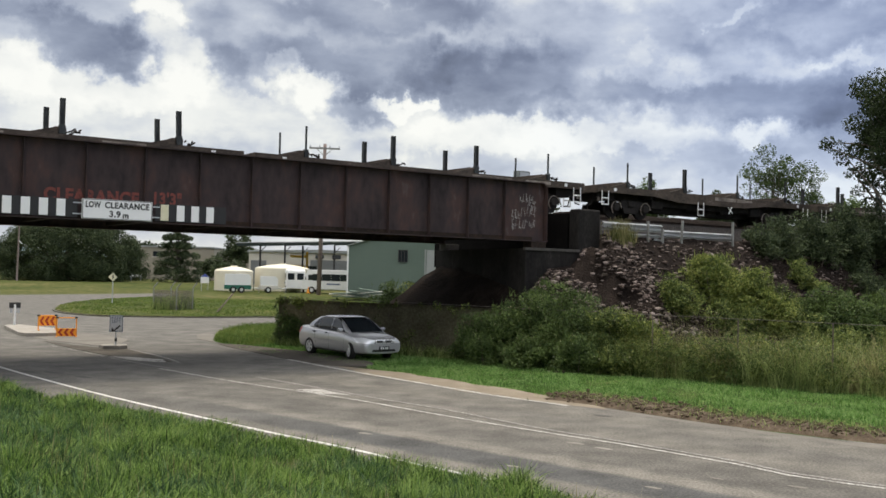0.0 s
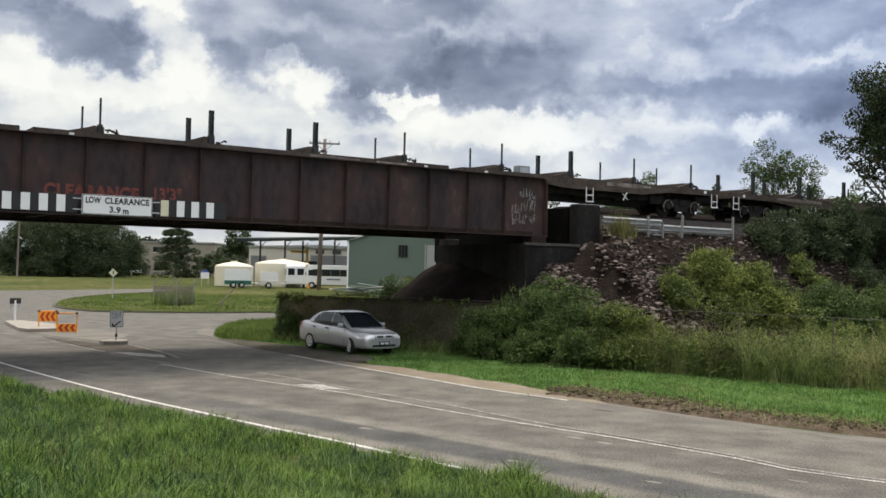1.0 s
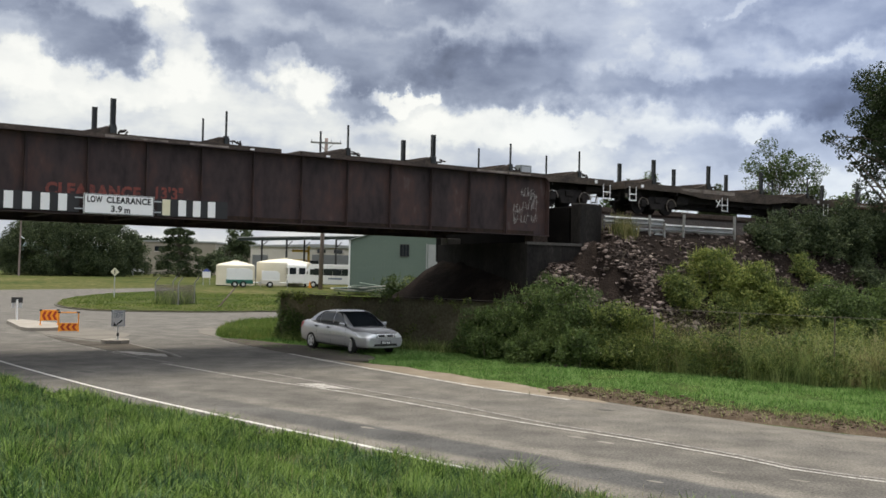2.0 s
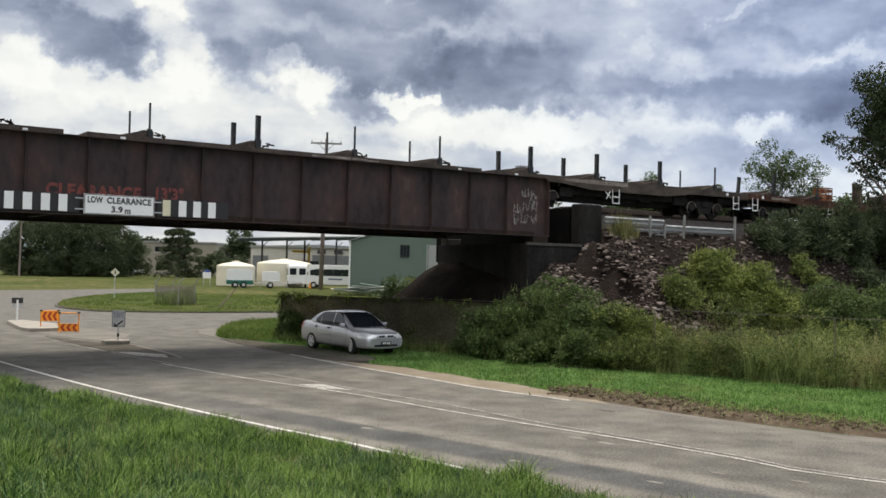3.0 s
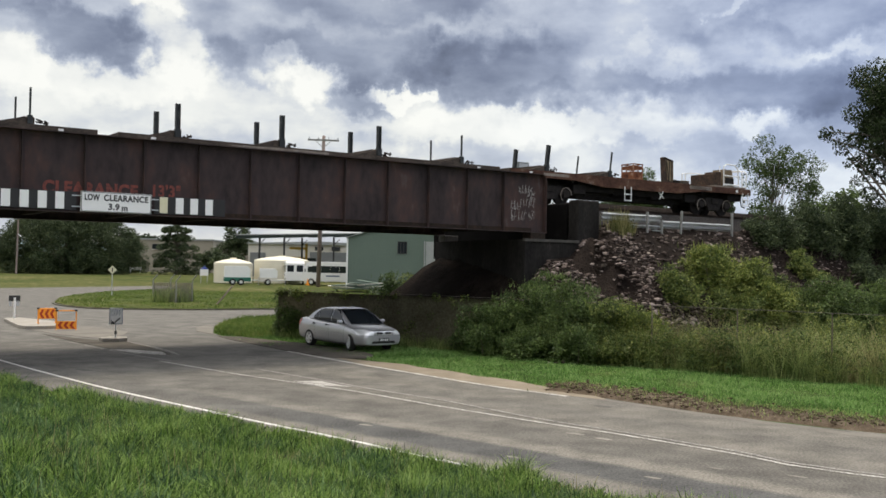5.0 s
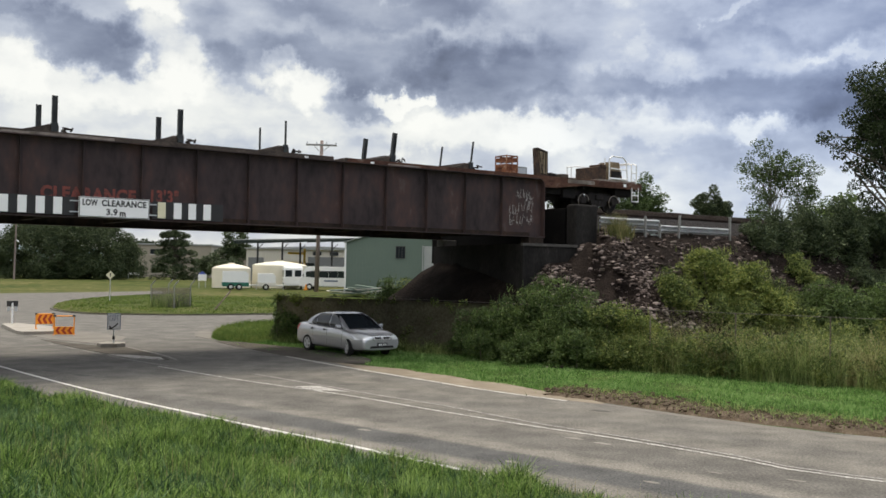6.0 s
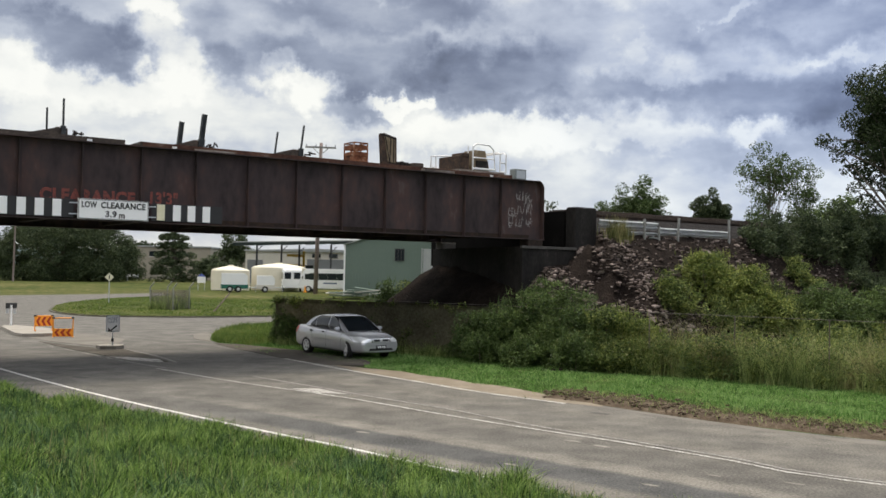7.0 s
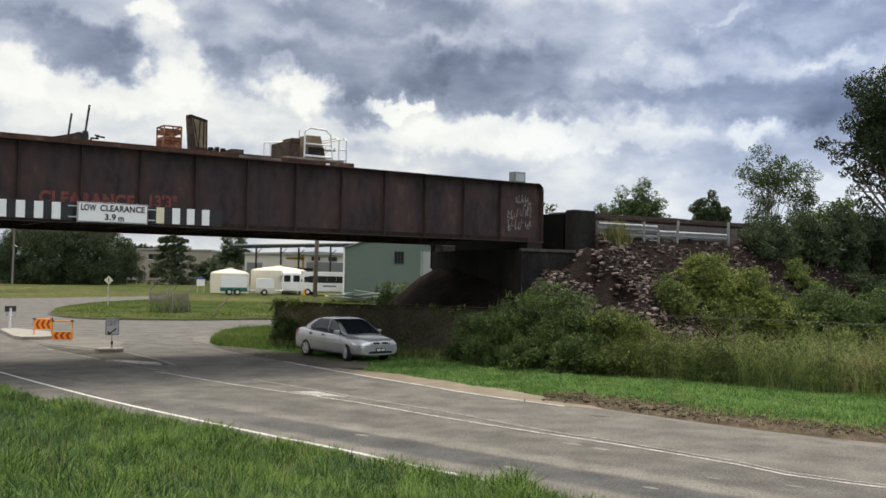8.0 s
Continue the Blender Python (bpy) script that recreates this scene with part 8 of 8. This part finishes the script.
    weeds("tall_weeds", 9500, 14.5, 33.0, -1.2, 0.3, 0.7, 1.95, "grass_dry", 0.009, "tall tangled dry weeds along the wire fence", 61)
    weeds("rank_weeds", 15000, 12.5, 33.0, -0.5, 0.6, 0.3, 1.5, "grass_weed", 0.010, "rank green weeds along the wire fence", 62)
    weeds("slope_weeds", 8000, 19.0, 33.0, -4.6, -0.6, 0.5, 1.5, "grass_weed", 0.02, "rank green weeds behind the wire fence", 63)
    weeds("slope_dry_grass", 6000, 18.5, 33.0, -4.6, -0.6, 0.5, 1.6, "grass_dry", 0.016, "dry tall grass behind the wire fence", 64)
    weeds("screen_weeds", 5000, 0.3, 13.0, 0.1, 0.5, 0.15, 0.6, "grass_weed", 0.014, "low weeds at the foot of the fence screen", 65)
    for name, count, mat, leaf, label in (("leafy_weeds", 380, "leaf_mid", 0.05, "leafy scrambling weeds along the fence"), ("pale_weeds", 280, "leaf_light", 0.04, "pale yellow-green weeds along the fence"),
                                          ("dark_weeds", 170, "leaf_dark", 0.055, "dark broad-leaved weeds along the fence"), ("feathery_weeds", 120, "grass_weed", 0.03, "fine feathery weeds along the fence")):
        cs = []
        while len(cs) < count:
            s = rng.uniform(12.5, 33.0)
            p, a = fence_point(s)
            off = rng.uniform(-3.8 if s > 20 else -0.6, 0.55)
            top = 0.75 + 0.9 * noise.noise(Vector((s * 0.9, off, count * 0.1)))
            x, y = p.x + math.sin(a) * off, p.y - math.cos(a) * off
            cs.append((x, y, ground_height(x, y) + rng.uniform(0.05, max(0.15, top + 0.35)), rng.uniform(0.14, 0.42)))
        ob = new(name, foliage_mesh(name, cs, 620, leaf, M[mat], rng, aspect=0.35))
        tagged(ob, label, "weeds", kind="stuff")
    # dry tuft by the pillar
    pts = []
    for _ in range(500):
        p = LINE @ Vector((rng.normal(27.2, 0.35), rng.normal(-0.35, 0.15), 0))
        pts.append((p.x, p.y))
    ob = new("dry_tuft", blade_mesh("dry_tuft", np.array(pts), rng.uniform(0.3, 0.85, 500), M["grass_dry"], rng, width=0.016, bend=0.5))
    tagged(ob, "dry yellow grass tuft beside the pillar", "grass", kind="stuff")

    def lawn(x, y):
        return in_view(x, y) and y > 57.6 + abs(x + 18) * 0.12 and to_line(x, y, LAWN) < -0.1 and x > -30

    xy = scatter(rng, 48000, -30, 4, 57, 92, lawn)
    ob = new("lawn_grass", blade_mesh("lawn_grass", xy, rng.uniform(0.03, 0.13, len(xy)) * np.array([1 + 0.9 * noise.noise(Vector((x * 0.4, y * 0.4, 3))) for x, y in xy]), M["grass_lawn"], rng, width=0.035, bend=0.9, base=np.full(len(xy), 0.09)))
    tagged(ob, "mown green lawn grass beyond the side street", "grass", kind="stuff")


M["grass_weed"] = material("rank_green_weeds", [(0.0684, 0.1060, 0.0343), (0.1797, 0.2481, 0.0770), (0.3937, 0.4451, 0.1712)], rough=0.6, scale=0.6, fine=4, island=0.5, bump=0, spread=0.2, transmit=0.3, gloss=0.2)
build_grass()


# dug earth along the far road edge
def build_earth():
    b = fresh()
    pts = dense([(3.1, 24.9), (4.0, 24.2), (5.1, 23.1), (6.3, 21.75), (7.8, 20.7), (9.2, 19.7), (13.0, 17.9)], 0.12)
    rng = np.random.default_rng(17)
    rows = []
    n_ = len(pts)
    a, c = moved_line(pts, -0.7), moved_line(pts, 1.05)
    for i in range(n_):
        f = i / n_
        row = []
        for j in range(8):
            k = j / 7
            x, y = a[i][0] + (c[i][0] - a[i][0]) * k, a[i][1] + (c[i][1] - a[i][1]) * k
            z = 0.005 + 0.07 * math.sin(k * math.pi) * (0.5 + rng.random()) * min(1, 6 * f + 0.2) * (1 - 0.4 * f)
            row.append(b.verts.new((x + rng.normal(0, 0.03), y + rng.normal(0, 0.03), z if 0 < j < 7 else -0.06)))
        rows.append(row)
    for u, v in zip(rows, rows[1:]):
        for j in range(7):
            b.faces.new((u[j], v[j], v[j + 1], u[j + 1]))
    tagged(part("dug_earth", b, M["mud"]), "strip of churned brown earth along the road edge", "earth", kind="structure")
    g = np.random.default_rng(44)
    ico = fresh()
    bmesh.ops.create_icosphere(ico, subdivisions=1, radius=1.0)
    iv = np.array([v.co[:] for v in ico.verts])
    fi = np.array([[v.index for v in f.verts] for f in ico.faces])
    ico.free()
    V, F, where = [], [], []
    for i in range(1500):
        x, y = pts[int(g.integers(n_))]
        off = g.normal(0.0, 0.38)
        x, y = x + 0.6 * off + g.normal(0, 0.1), y + 0.8 * off + g.normal(0, 0.1)
        r = g.uniform(0.012, 0.05) * (1.3 if x < 6 else 0.8)
        q = iv * (1 + g.uniform(-0.35, 0.35, (len(iv), 1))) * np.array([1.2, 0.9, 0.6]) * r
        V.append(q + np.array([x, y, 0.06 + r * 0.2]))
        F.append(fi + i * len(iv))
        where.append((x, y))
    me = bpy.data.meshes.new("earth_clods")
    me.from_pydata(np.concatenate(V).tolist(), [], np.concatenate(F).tolist())
    me.materials.append(M["mud"])
    tagged(new("earth_clods", me), "loose brown clods of dug earth", "earth", kind="stuff")
    xy = np.array([pts[int(i)] for i in g.integers(0, n_, 4500)]) + np.stack([g.normal(0.12, 0.4, 4500), g.normal(0.16, 0.45, 4500)], 1)
    ob = new("earth_grass", blade_mesh("earth_grass", xy, g.uniform(0.05, 0.16, 4500), M["grass_weed"], g, width=0.012, bend=1.2, seg=2, base=np.full(4500, 0.04)))
    tagged(ob, "trampled grass over the dug earth", "grass", kind="stuff")


build_earth()


# ---- what moves ----
TRAVEL = [(0.0, 0.0), (0.5, 3.44), (1.0, 6.89), (1.5, 10.35), (2.2, 15.2), (2.8, 19.41), (3.5, 24.42), (4.0, 27.98), (4.5, 31.56), (5.2, 36.6), (6.0, 42.41), (6.5, 46.01), (7.0, 49.6), (7.5, 53.17), (8.0, 56.74)]


def motions():
    for w, (centre, _) in zip(wagons, WAGONS):
        walk(w, [(t, LINE @ pose(centre - d, TRACK, RAIL)) for t, d in TRAVEL])


motions()
